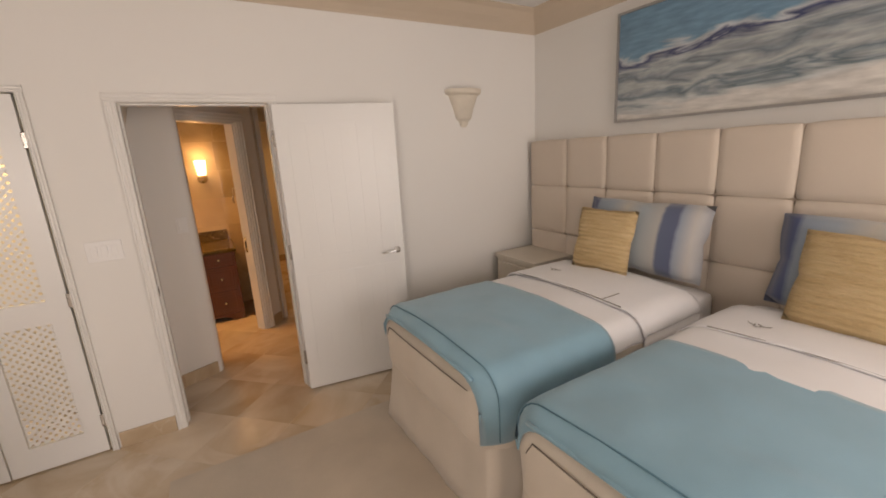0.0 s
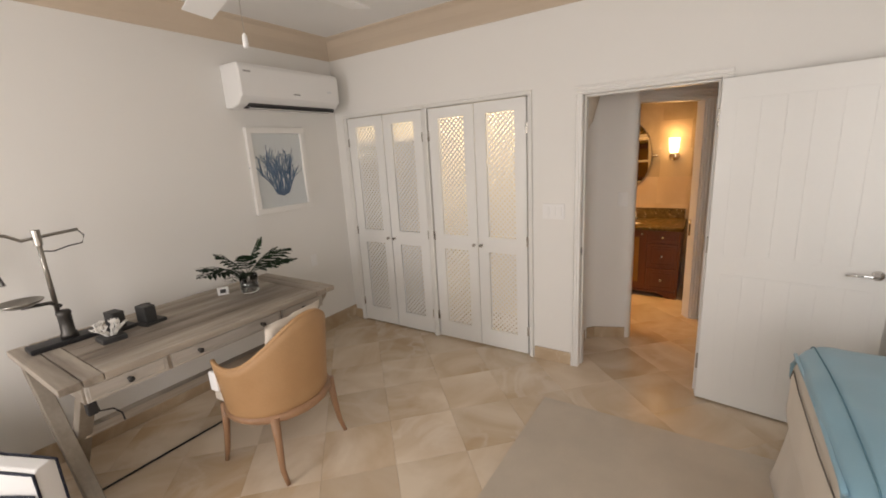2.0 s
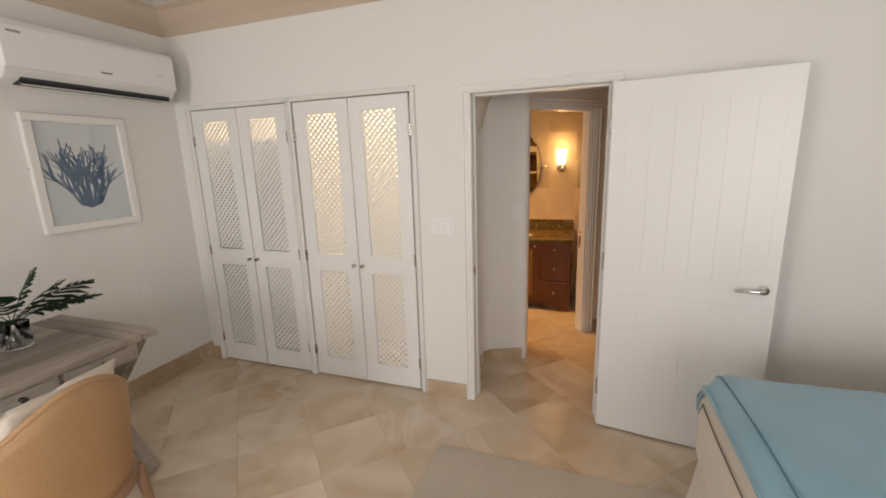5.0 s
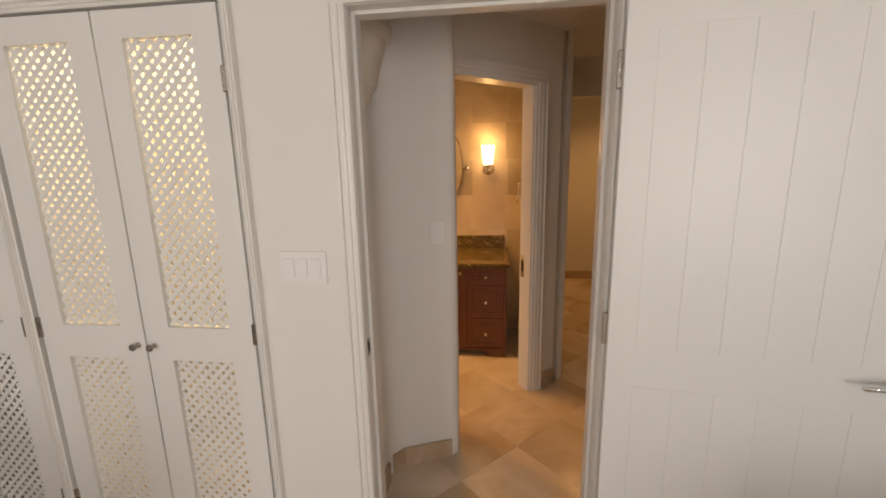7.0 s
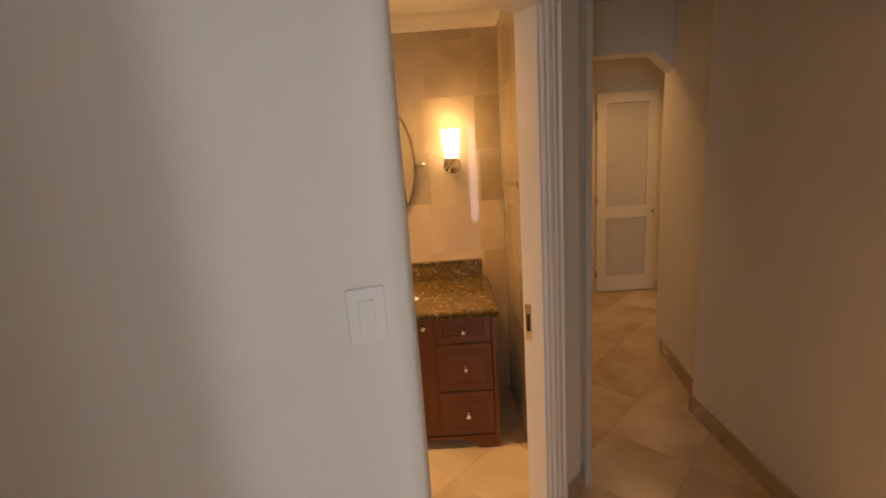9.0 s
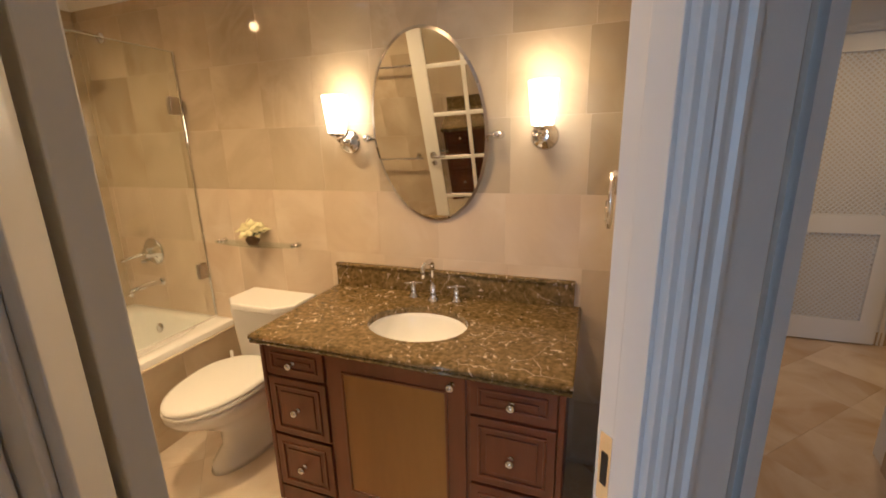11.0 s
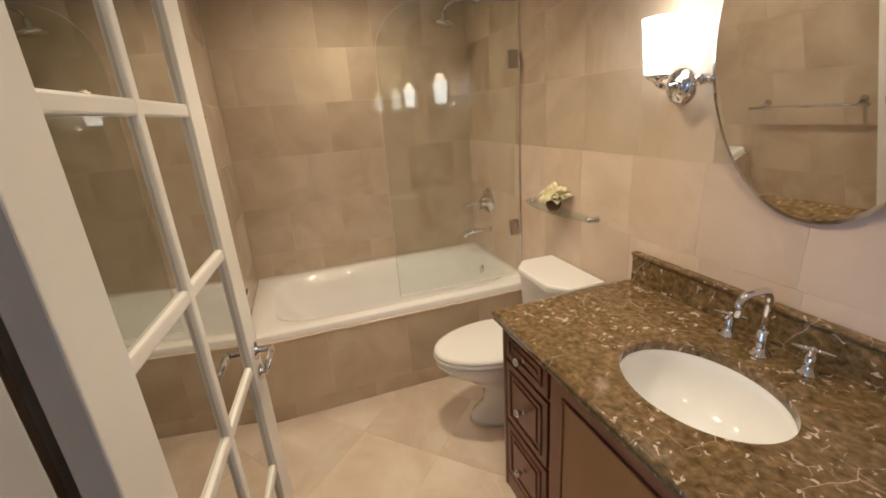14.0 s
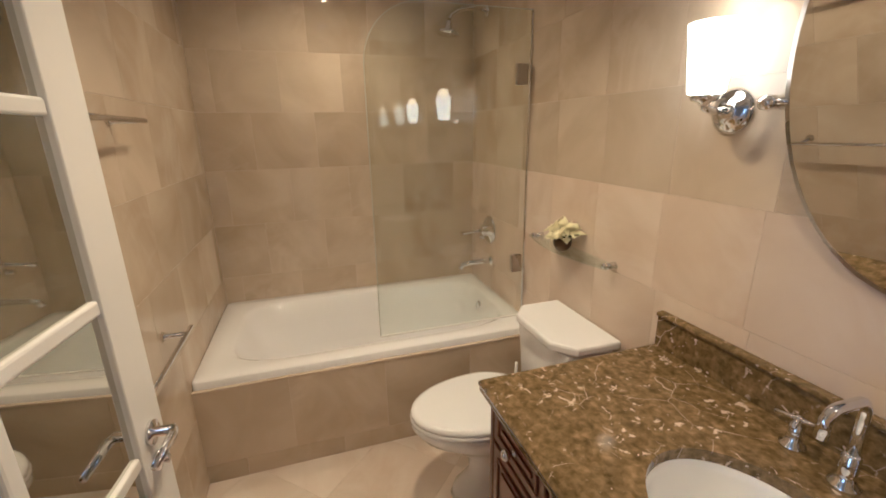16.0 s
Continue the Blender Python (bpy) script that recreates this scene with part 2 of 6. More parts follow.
def creased(m, scale, depth):
    """Adds soft broad creases to a cloth."""
    n, l = m.node_tree.nodes, m.node_tree.links
    tc, w, bp = n.new("ShaderNodeTexCoord"), n.new("ShaderNodeTexNoise"), n.new("ShaderNodeBump")
    w.noise_type = "RIDGED_MULTIFRACTAL"
    w.inputs["Scale"].default_value, w.inputs["Detail"].default_value, w.inputs["Distortion"].default_value = scale, 2, 0.6
    l.new(tc.outputs["Object"], w.inputs["Vector"])
    bp.inputs["Strength"].default_value, bp.inputs["Distance"].default_value = 0.55, depth
    l.new(w.outputs[0], bp.inputs["Height"])
    l.new(n["Bump"].outputs[0], bp.inputs["Normal"])
    l.new(bp.outputs[0], n["Principled BSDF"].inputs["Normal"])


creased(M["teal"], 3.0, 0.020)
M["linen"] = material("cream_linen", (0.72, 0.65, 0.56), 0.85, vary=0.04, scale=4, bump=0.25, fine=260, sheen=0.2)
M["sheet"] = material("white_cotton", (0.89, 0.89, 0.90), 0.8, vary=0.02, scale=4, bump=0.15, fine=240, sheen=0.1)
M["piping"] = material("taupe_piping", (0.22, 0.19, 0.16), 0.8, vary=0.05)
M["navy"] = material("navy_piping", (0.015, 0.018, 0.035), 0.7, vary=0.05)
M["head"] = material("beige_faux_leather", (0.66, 0.57, 0.48), 0.45, vary=0.02, scale=4, bump=0.12, fine=180)
M["straw"] = material("woven_straw", (0.66, 0.50, 0.28), 0.8, vary=0.16, scale=14, bump=0.5, fine=90, aniso=(0.5, 0.5, 3.2), dark=(0.54, 0.38, 0.19))


def braid(m, rows):
    """Adds level rows of plaited ridges to a cloth."""
    n, l = m.node_tree.nodes, m.node_tree.links
    tc, w, bp = n.new("ShaderNodeTexCoord"), n.new("ShaderNodeTexWave"), n.new("ShaderNodeBump")
    w.bands_direction = "Z"
    w.inputs["Scale"].default_value, w.inputs["Distortion"].default_value, w.inputs["Detail"].default_value, w.inputs["Detail Scale"].default_value = rows, 1.6, 2, 6.0
    l.new(tc.outputs["Object"], w.inputs["Vector"])
    bp.inputs["Strength"].default_value, bp.inputs["Distance"].default_value = 0.8, 0.008
    l.new(w.outputs[1], bp.inputs["Height"])
    l.new(n["Bump"].outputs[0], bp.inputs["Normal"])
    l.new(bp.outputs[0], n["Principled BSDF"].inputs["Normal"])


braid(M["straw"], 11.0)
M["white_chair"] = material("white_upholstery", (0.82, 0.82, 0.81), 0.8, vary=0.02, scale=4, bump=0.15, fine=240)
M["grey_wood"] = material("weathered_grey_wood", (0.46, 0.405, 0.34), 0.6, vary=0.30, scale=9, bump=0.4, fine=60, aniso=(1, 0.1, 1), dark=(0.15, 0.12, 0.095))
M["grey_wood_x"] = material("weathered_grey_wood_cross", (0.46, 0.405, 0.34), 0.6, vary=0.30, scale=9, bump=0.4, fine=60, aniso=(0.1, 1, 1), dark=(0.15, 0.12, 0.095))
M["grey_wood_z"] = material("weathered_grey_wood_upright", (0.33, 0.29, 0.24), 0.6, vary=0.2, scale=5, bump=0.25, fine=60, aniso=(1, 1, 0.1), dark=(0.20, 0.17, 0.135))
M["whitewash"] = material("whitewashed_wood", (0.60, 0.57, 0.53), 0.65, vary=0.18, scale=9, bump=0.25, fine=70, aniso=(1, 0.12, 1), dark=(0.36, 0.32, 0.27))
M["cane"] = material("tan_cane", (0.50, 0.305, 0.155), 0.55, vary=0.10, scale=3, bump=0.5, fine=150, dark=(0.41, 0.235, 0.11))
M["chair_wood"] = material("walnut_chair_frame", (0.36, 0.205, 0.115), 0.45, vary=0.12, scale=6, bump=0.06, aniso=(1, 1, 0.15))
M["leaf"] = material("dark_green_leaf", (0.012, 0.032, 0.014), 0.7, vary=0.2, scale=20, bump=0.1, spec=0.2)
M["white_plastic"] = material("white_plastic", (0.82, 0.82, 0.81), 0.35, vary=0.01, scale=3, bump=0)
M["plaster"] = material("cream_plaster", (0.74, 0.68, 0.58), 0.8, vary=0.05, scale=10, bump=0.3, fine=120)
M["art_paper"] = material("art_paper", (0.72, 0.74, 0.75), 0.7, vary=0.02, scale=5, bump=0.02)
M["coral_blue"] = material("blue_ink", (0.03, 0.075, 0.16), 0.7, vary=0.35, scale=16, bump=0, dark=(0.09, 0.17, 0.28))
M["coral_white"] = material("white_coral", (0.82, 0.80, 0.76), 0.75, vary=0.05, bump=0.4)
M["slate"] = material("dark_slate", (0.045, 0.045, 0.045), 0.55, vary=0.15, scale=12, bump=0.3)
M["pewter"] = material("pewter", (0.36, 0.34, 0.31), 0.32, 1.0, vary=0.08, scale=10, bump=0.06)
M["iron"] = material("dark_iron", (0.10, 0.095, 0.09), 0.4, 0.8, vary=0.12, scale=12, bump=0.1)
M["petal"] = material("pale_yellow_petal", (0.84, 0.80, 0.46), 0.6, vary=0.05, scale=20, bump=0.05)
M["frame_silver"] = material("silver_picture_frame", (0.42, 0.41, 0.40), 0.35, 0.7, vary=0.05, scale=8)
M["brown"] = material("dark_brown_pot", (0.10, 0.055, 0.025), 0.5, vary=0.1)


def glass(name, colour=(1, 1, 1), rough=0.0):
    m = bpy.data.materials.new(name)
    m.use_nodes = True
    b = m.node_tree.nodes["Principled BSDF"]
    b.inputs["Base Color"].default_value = (*colour, 1)
    b.inputs["Roughness"].default_value, b.inputs["IOR"].default_value = rough, 1.5
    b.inputs["Transmission Weight"].default_value = 1.0
    return m


def thin_glass(name, colour, ior_gloss=0.5):
    """A sheet of glass: clear with a tint, and mirror-like at a glancing angle."""
    m = bpy.data.materials.new(name)
    m.use_nodes = True
    n, l = m.node_tree.nodes, m.node_tree.links
    n.remove(n["Principled BSDF"])
    tr, gl, mx, fr = n.new("ShaderNodeBsdfTransparent"), n.new("ShaderNodeBsdfGlossy"), n.new("ShaderNodeMixShader"), n.new("ShaderNodeLayerWeight")
    pw, ma = n.new("ShaderNodeMath"), n.new("ShaderNodeMath")
    tr.inputs[0].default_value = (*colour, 1)
    gl.inputs["Roughness"].default_value = 0.01
    pw.operation, pw.inputs[1].default_value = "POWER", 4.0
    ma.operation, ma.inputs[1].default_value, ma.inputs[2].default_value = "MULTIPLY_ADD", 0.85, 0.05
    l.new(fr.outputs["Facing"], pw.inputs[0])
    l.new(pw.outputs[0], ma.inputs[0])
    l.new(ma.outputs[0], mx.inputs[0])
    l.new(tr.outputs[0], mx.inputs[1])
    l.new(gl.outputs[0], mx.inputs[2])
    l.new(mx.outputs[0], n["Material Output"].inputs[0])
    return m


M["cream_wood"] = material("cream_painted_wood", (0.66, 0.60, 0.51), 0.5, vary=0.04, scale=6, bump=0.08, aniso=(1, 0.2, 1))
M["glass"] = glass("clear_glass")
M["shower_glass"] = thin_glass("shower_glass", (0.955, 0.975, 0.955))
M["glass_edge"] = material("polished_glass_edge", (0.62, 0.68, 0.62), 0.12, vary=0.03, scale=8, bump=0)
M["pane_glass"] = thin_glass("window_glass", (0.96, 0.97, 0.97))
M["shelf_glass"] = thin_glass("green_glass", (0.92, 0.97, 0.95))


def emitter(name, colour, strength):
    m = bpy.data.materials.new(name)
    m.use_nodes = True
    b = m.node_tree.nodes["Principled BSDF"]
    b.inputs["Base Color"].default_value = (0.9, 0.88, 0.82, 1)
    b.inputs["Emission Color"].default_value = (*colour, 1)
    b.inputs["Emission Strength"].default_value = strength
    return m


M["shade_glow"] = emitter("lit_opal_glass", (1.0, 0.62, 0.28), 13.0)
M["downlight"] = emitter("lit_downlight", (1.0, 0.72, 0.42), 4.5)


def striped(name):
    """Pillow cloth: soft upright stripes of blue, grey and sand."""
    m = bpy.data.materials.new(name)
    m.use_nodes = True
    n, l = m.node_tree.nodes, m.node_tree.links
    b = n["Principled BSDF"]
    tc, sp, ns, ad, r = n.new("ShaderNodeTexCoord"), n.new("ShaderNodeSeparateXYZ"), n.new("ShaderNodeTexNoise"), n.new("ShaderNodeMath"), n.new("ShaderNodeValToRGB")
    l.new(tc.outputs["Generated"], sp.inputs[0])
    ns.inputs["Scale"].default_value = 9
    l.new(tc.outputs["Generated"], ns.inputs["Vector"])
    ad.operation, ad.inputs[1].default_value = "MULTIPLY_ADD", 0.018
    l.new(ns.outputs[0], ad.inputs[0])
    l.new(sp.outputs["Y"], ad.inputs[2])
    l.new(ad.outputs[0], r.inputs[0])
    cols = ((0.0, (0.36, 0.38, 0.42)), (0.10, (0.50, 0.48, 0.45)), (0.19, (0.30, 0.35, 0.43)), (0.215, (0.10, 0.125, 0.21)), (0.31, (0.12, 0.15, 0.24)), (0.335, (0.46, 0.45, 0.42)),
            (0.48, (0.36, 0.42, 0.46)), (0.62, (0.50, 0.47, 0.41)), (0.76, (0.32, 0.38, 0.44)), (0.90, (0.26, 0.32, 0.40)), (0.93, (0.06, 0.085, 0.19)))
    e = r.color_ramp.elements
    e[0].position, e[0].color = cols[0][0], (*cols[0][1], 1)
    e[1].position, e[1].color = cols[-1][0], (*cols[-1][1], 1)
    for p, c in cols[1:-1]:
        e.new(p).color = (*c, 1)
    l.new(r.outputs[0], b.inputs["Base Color"])
    b.inputs["Roughness"].default_value = 0.7
    b.inputs["Sheen Weight"].default_value = 0.3
    return m


M["stripe"] = striped("blue_striped_pillow_cloth")


def seascape(name):
    """An abstract painted sea: sky, dark horizon strokes, grey-green water, pale foam."""
    m = bpy.data.materials.new(name)
    m.use_nodes = True
    n, l = m.node_tree.nodes, m.node_tree.links
    b = n["Principled BSDF"]
    tc, mp, sp = n.new("ShaderNodeTexCoord"), n.new("ShaderNodeMapping"), n.new("ShaderNodeSeparateXYZ")
    l.new(tc.outputs["Generated"], sp.inputs[0])
    mp.inputs["Scale"].default_value = (1, 2.4, 3.6)
    l.new(tc.outputs["Generated"], mp.inputs[0])
    a, c = n.new("ShaderNodeTexNoise"), n.new("ShaderNodeTexNoise")
    a.inputs["Scale"].default_value, a.inputs["Detail"].default_value, a.inputs["Distortion"].default_value = 2.2, 10, 0.9
    c.inputs["Scale"].default_value, c.inputs["Detail"].default_value = 7.0, 8
    l.new(mp.outputs[0], a.inputs["Vector"])
    l.new(mp.outputs[0], c.inputs["Vector"])
    tilt = n.new("ShaderNodeMath")
    tilt.operation, tilt.inputs[1].default_value = "MULTIPLY_ADD", 0.16
    l.new(sp.outputs["Y"], tilt.inputs[0])
    l.new(sp.outputs["Z"], tilt.inputs[2])
    w = n.new("ShaderNodeMath")
    w.operation, w.inputs[1].default_value = "MULTIPLY_ADD", 0.42
    l.new(a.outputs[0], w.inputs[0])
    l.new(tilt.outputs[0], w.inputs[2])
    r = n.new("ShaderNodeValToRGB")
    l.new(w.outputs[0], r.inputs[0])
    cols = ((0.28, (0.62, 0.60, 0.56)), (0.42, (0.66, 0.64, 0.60)), (0.50, (0.50, 0.53, 0.53)), (0.57, (0.15, 0.20, 0.23)), (0.63, (0.45, 0.48, 0.48)), (0.74, (0.17, 0.21, 0.24)),
            (0.82, (0.42, 0.46, 0.47)), (0.90, (0.045, 0.06, 0.14)), (0.94, (0.50, 0.54, 0.57)), (1.0, (0.16, 0.30, 0.42)))
    e = r.color_ramp.elements
    e[0].position, e[0].color = cols[0][0], (*cols[0][1], 1)
    e[1].position, e[1].color = cols[-1][0], (*cols[-1][1], 1)
    for p, k in cols[1:-1]:
        e.new(p).color = (*k, 1)
    hs, fr = n.new("ShaderNodeHueSaturation"), n.new("ShaderNodeMapRange")
    fr.inputs[3].default_value, fr.inputs[4].default_value = 0.50, 1.40
    l.new(c.outputs[0], fr.inputs[0])
    l.new(fr.outputs[0], hs.inputs["Value"])
    l.new(r.outputs[0], hs.inputs["Color"])
    l.new(hs.outputs[0], b.inputs["Base Color"])
    b.inputs["Roughness"].default_value = 0.12
    return m


M["sea"] = seascape("abstract_seascape_paint")


# ---- mesh helpers ----
def link(name, bm, mat, parent=None, smooth=False, bevel=0.0):
    me = bpy.data.meshes.new(name)
    bmesh.ops.recalc_face_normals(bm, faces=bm.faces)
    if smooth:
        for f in bm.faces:
            f.smooth = True
    bm.to_mesh(me)
    bm.free()
    for one in (mat if isinstance(mat, (list, tuple)) else [mat]):
        me.materials.append(one)
    ob = new(name, me)
    ob.parent = parent
    if bevel:
        md = ob.modifiers.new("bevel", "BEVEL")
        md.width, md.segments, md.limit_method = bevel, 2, "ANGLE"
    return ob


def part(name, bm, mat, parent, label="", smooth=False, bevel=0.0):
    ob = link(name, bm, mat, parent, smooth, bevel)
    return tagged(ob, label) if label else ob


def empty(name, m, label, category, group="", kind=""):
    ob = new(name)
    ob.empty_display_size = 0.1
    ob.matrix_world = m
    return tagged(ob, label, category, group, kind)


def add_box(bm, x0, x1, y0, y1, z0, z1, m=None):
    vs = [bm.verts.new(v) for v in ((x0, y0, z0), (x1, y0, z0), (x1, y1, z0), (x0, y1, z0), (x0, y0, z1), (x1, y0, z1), (x1, y1, z1), (x0, y1, z1))]
    if m:
        for v in vs:
            v.co = m @ v.co
    for f in ((0, 3, 2, 1), (4, 5, 6, 7), (0, 1, 5, 4), (1, 2, 6, 5), (2, 3, 7, 6), (3, 0, 4, 7)):
        bm.faces.new([vs[i] for i in f])
    return vs


def box(x0, x1, y0, y1, z0, z1, m=None):
    bm = bmesh.new()
    add_box(bm, x0, x1, y0, y1, z0, z1, m)
    return bm


def moved(bm, m):
    bmesh.ops.transform(bm, matrix=m, verts=bm.verts)
    return bm


def rbox(x0, x1, y0, y1, z0, z1, r=0.004, seg=2):
    """A box with rounded edges."""
    bm = box(x0, x1, y0, y1, z0, z1)
    bmesh.ops.bevel(bm, geom=bm.edges[:], offset=r, segments=seg, affect="EDGES", profile=0.5)
    return bm


def add_prism(bm, pts, z0, z1):
    """An upright prism over the outline pts, given counter-clockwise."""
    lo, hi = [bm.verts.new((x, y, z0)) for x, y in pts], [bm.verts.new((x, y, z1)) for x, y in pts]
    bm.faces.new(lo[::-1])
    bm.faces.new(hi)
    for i in range(len(pts)):
        j = (i + 1) % len(pts)
        bm.faces.new((lo[i], lo[j], hi[j], hi[i]))


def prism(pts, z0, z1):
    bm = bmesh.new()
    add_prism(bm, pts, z0, z1)
    return bm


def lathe(profile, seg=24, m=None):
    """A turned shape about z, from (radius, height) pairs, closed where the radius is 0."""
    bm = bmesh.new()
    rings = []
    for r, z in profile:
        if r < 1e-6:
            rings.append([bm.verts.new((0, 0, z))])
        else:
            rings.append([bm.verts.new((r * math.cos(2 * math.pi * i / seg), r * math.sin(2 * math.pi * i / seg), z)) for i in range(seg)])
    for a, b in zip(rings, rings[1:]):
        for i in range(seg):
            j = (i + 1) % seg
            if len(a) == 1 and len(b) > 1:
                bm.faces.new((a[0], b[i], b[j]))
            elif len(b) == 1 and len(a) > 1:
                bm.faces.new((a[i], a[j], b[0]))
            elif len(a) > 1:
                bm.faces.new((a[i], a[j], b[j], b[i]))
    if m:
        bmesh.ops.transform(bm, matrix=m, verts=bm.verts)
    return bm


def tube(points, radius, seg=10, bm=None):
    """A round bar along points; radius is one number or one a point."""
    bm = bm or bmesh.new()
    pts = [Vector(p) for p in points]
    rad = radius if isinstance(radius, (list, tuple)) else [radius] * len(pts)
    rings, up = [], Vector((0.13, 0.21, 1)).normalized()
    for i, p in enumerate(pts):
        d = (pts[min(i + 1, len(pts) - 1)] - pts[max(i - 1, 0)]).normalized()
        s = d.cross(up)
        s = s.normalized() if s.length > 0.05 else d.cross(Vector((1, 0, 0))).normalized()
        u = s.cross(d).normalized()
        rings.append([bm.verts.new(p + rad[i] * (math.cos(2 * math.pi * k / seg) * s + math.sin(2 * math.pi * k / seg) * u)) for k in range(seg)])
    for a, b in zip(rings, rings[1:]):
        for k in range(seg):
            j = (k + 1) % seg
            bm.faces.new((a[k], a[j], b[j], b[k]))
    bm.faces.new(rings[0][::-1])
    bm.faces.new(rings[-1])
    return bm


def arc(cx, cy, cz, r, a0, a1, n, plane="xz"):
    out = []
    for i in range(n + 1):
        a = radians(a0 + (a1 - a0) * i / n)
        u, v = r * math.cos(a), r * math.sin(a)
        out.append({"xz": (cx + u, cy, cz + v), "yz": (cx, cy + u, cz + v), "xy": (cx + u, cy + v, cz)}[plane])
    return out


def thicken(bm, t):
    """Gives a sheet thickness t behind its faces, with closed rims."""
    bmesh.ops.recalc_face_normals(bm, faces=bm.faces)
    bm.normal_update()
    faces = bm.faces[:]
    rim = [e for e in bm.edges if e.is_boundary]
    twin = {v: bm.verts.new(v.co - v.normal * t) for v in bm.verts[:]}
    for f in faces:
        bm.faces.new([twin[v] for v in reversed(f.verts)])
    for e in rim:
        a, b = e.verts
        bm.faces.new((a, b, twin[b], twin[a]))
    return bm


def structure(ob, label, category):
    return tagged(ob, label, category, kind="structure")


def along(p0, p1):
    """A frame on a wall line: x along it from p0 to p1, y to its left side, z up."""
    d = math.degrees(math.atan2(p1[1] - p0[1], p1[0] - p0[0]))
    return pose(p0[0], p0[1], 0, 0, 0, d), math.hypot(p1[0] - p0[0], p1[1] - p0[1])


def wall_mesh(p0, p1, thick, z1, openings=(), z0=0.0):
    """A wall from p0 to p1, its body on the left of that line, with openings (a0, a1, z0, z1) through it."""
    m, n = along(p0, p1)
    bm, a = bmesh.new(), 0.0
    for o0, o1, b0, b1 in sorted(openings):
        if o0 > a:
            add_box(bm, a, o0, 0, thick, z0, z1, m)
        if b0 > z0:
            add_box(bm, o0, o1, 0, thick, z0, b0, m)
        if b1 < z1:
            add_box(bm, o0, o1, 0, thick, b1, z1, m)
        a = o1
    if a < n:
        add_box(bm, a, n, 0, thick, z0, z1, m)
    return bm


def profile_bar(profile, a, b, out):
    """A moulding: profile of (across, proud) pairs swept from a to b; across runs along the vector out, proud along the second."""
    bm = bmesh.new()
    across, proud = Vector(out[0]), Vector(out[1])
    va = [bm.verts.new(Vector(a) + across * u + proud * v) for u, v in profile]
    vb = [bm.verts.new(Vector(b) + across * u + proud * v) for u, v in profile]
    bm.faces.new(va)
    bm.faces.new(vb[::-1])
    for i in range(len(profile)):
        j = (i + 1) % len(profile)
        bm.faces.new((va[i], vb[i], vb[j], va[j]))
    return bm


CASING = [(0, 0), (0, 0.012), (0.012, 0.016), (0.016, 0.012), (0.024, 0.012), (0.029, 0.018), (0.040, 0.018), (0.046, 0.014), (0.056, 0.015), (0.060, 0.024), (0.072, 0.024), (0.075, 0.018), (0.075, 0)]


def casing(p0, p1, a0, a1, top, side=-1, y=0.0, sides="lrt", bottom=0.0):
    """Moulded architrave round an opening (a0, a1, top) in the wall line p0 to p1, on the side y < 0 or y > 0."""
    m, _ = along(p0, p1)
    rot = m.to_3x3()
    ax, pr, up = rot @ Vector((1, 0, 0)), rot @ Vector((0, side, 0)), Vector((0, 0, 1))
    out = []
    w = CASING[-1][0]
    if "l" in sides:
        out.append(profile_bar(CASING, m @ Vector((a0, y, bottom)), m @ Vector((a0, y, top)), (-ax, pr)))
    if "r" in sides:
        out.append(profile_bar(CASING, m @ Vector((a1, y, bottom)), m @ Vector((a1, y, top)), (ax, pr)))
    if "t" in sides:
        out.append(profile_bar(CASING, m @ Vector((a0 - w, y, top)), m @ Vector((a1 + w, y, top)), (up, pr)))
    return out


# ---- bedroom shell ----
XW, XE, YS = -2.344, 3.05, -4.70      # west, east and south walls of the bedroom
ZC = 2.57                             # top of the walls, where the cornice begins
T = 0.12
door_wall = structure(link("wall_north", wall_mesh((XW - T, 0), (XE + T, 0), T, 2.9, [(-2.19 - XW + T, -1.31 - XW + T, 0, 2.04), (-1.26 - XW + T, -0.37 - XW + T, 0, 2.04), (0.0 - XW + T, 0.81 - XW + T, 0, 2.02)]), M["wall"]),
                      "white painted bedroom wall with closets and a doorway", "wall")
structure(link("wall_west", wall_mesh((XW, YS), (XW, 0), T, 2.9), M["wall"]), "white painted wall behind the desk", "wall")
structure(link("wall_east", wall_mesh((XE, 0), (XE, YS), T, 2.9), M["wall"]), "white painted wall behind the headboard", "wall")
structure(link("wall_south", wall_mesh((XE + T, YS), (XW - T, YS), T, 2.9, [(XE + T - 2.75, XE + T - 0.85, 0, 2.4), (XE + T + 1.00, XE + T + 1.90, 0.8, 2.1)]), M["wall"]),
          "white painted wall with a patio opening and a window", "wall")
structure(link("ceiling", box(XW - T, XE + T, YS - T, T, 2.72, 2.84), M["ceiling"]), "pale flat bedroom ceiling above the cornice", "ceiling")
# crown moulding round the bedroom
CROWN = [(-0.02, 0), (0.010, 0.0), (0.016, 0.012), (0.045, 0.045), (0.085, 0.078), (0.13, 0.125), (0.17, 0.142), (0.175, 0.158), (-0.02, 0.158)]
for nm, a, b, inward in (("trim_crown_north", (XW, 0, 0), (XE, 0, 0), (0, -1, 0)), ("trim_crown_west", (XW, YS, 0), (XW, 0, 0), (1, 0, 0)),
                         ("trim_crown_east", (XE, 0, 0), (XE, YS, 0), (-1, 0, 0)), ("trim_crown_south", (XE, YS, 0), (XW, YS, 0), (0, 1, 0))):
    prof = [(u, v) for u, v in CROWN]
    structure(link(nm, profile_bar(prof, Vector(a) + Vector((0, 0, 2.57)), Vector(b) + Vector((0, 0, 2.57)), (inward, (0, 0, 1))), M["cornice"]), "beige painted crown moulding under the ceiling", "moulding")

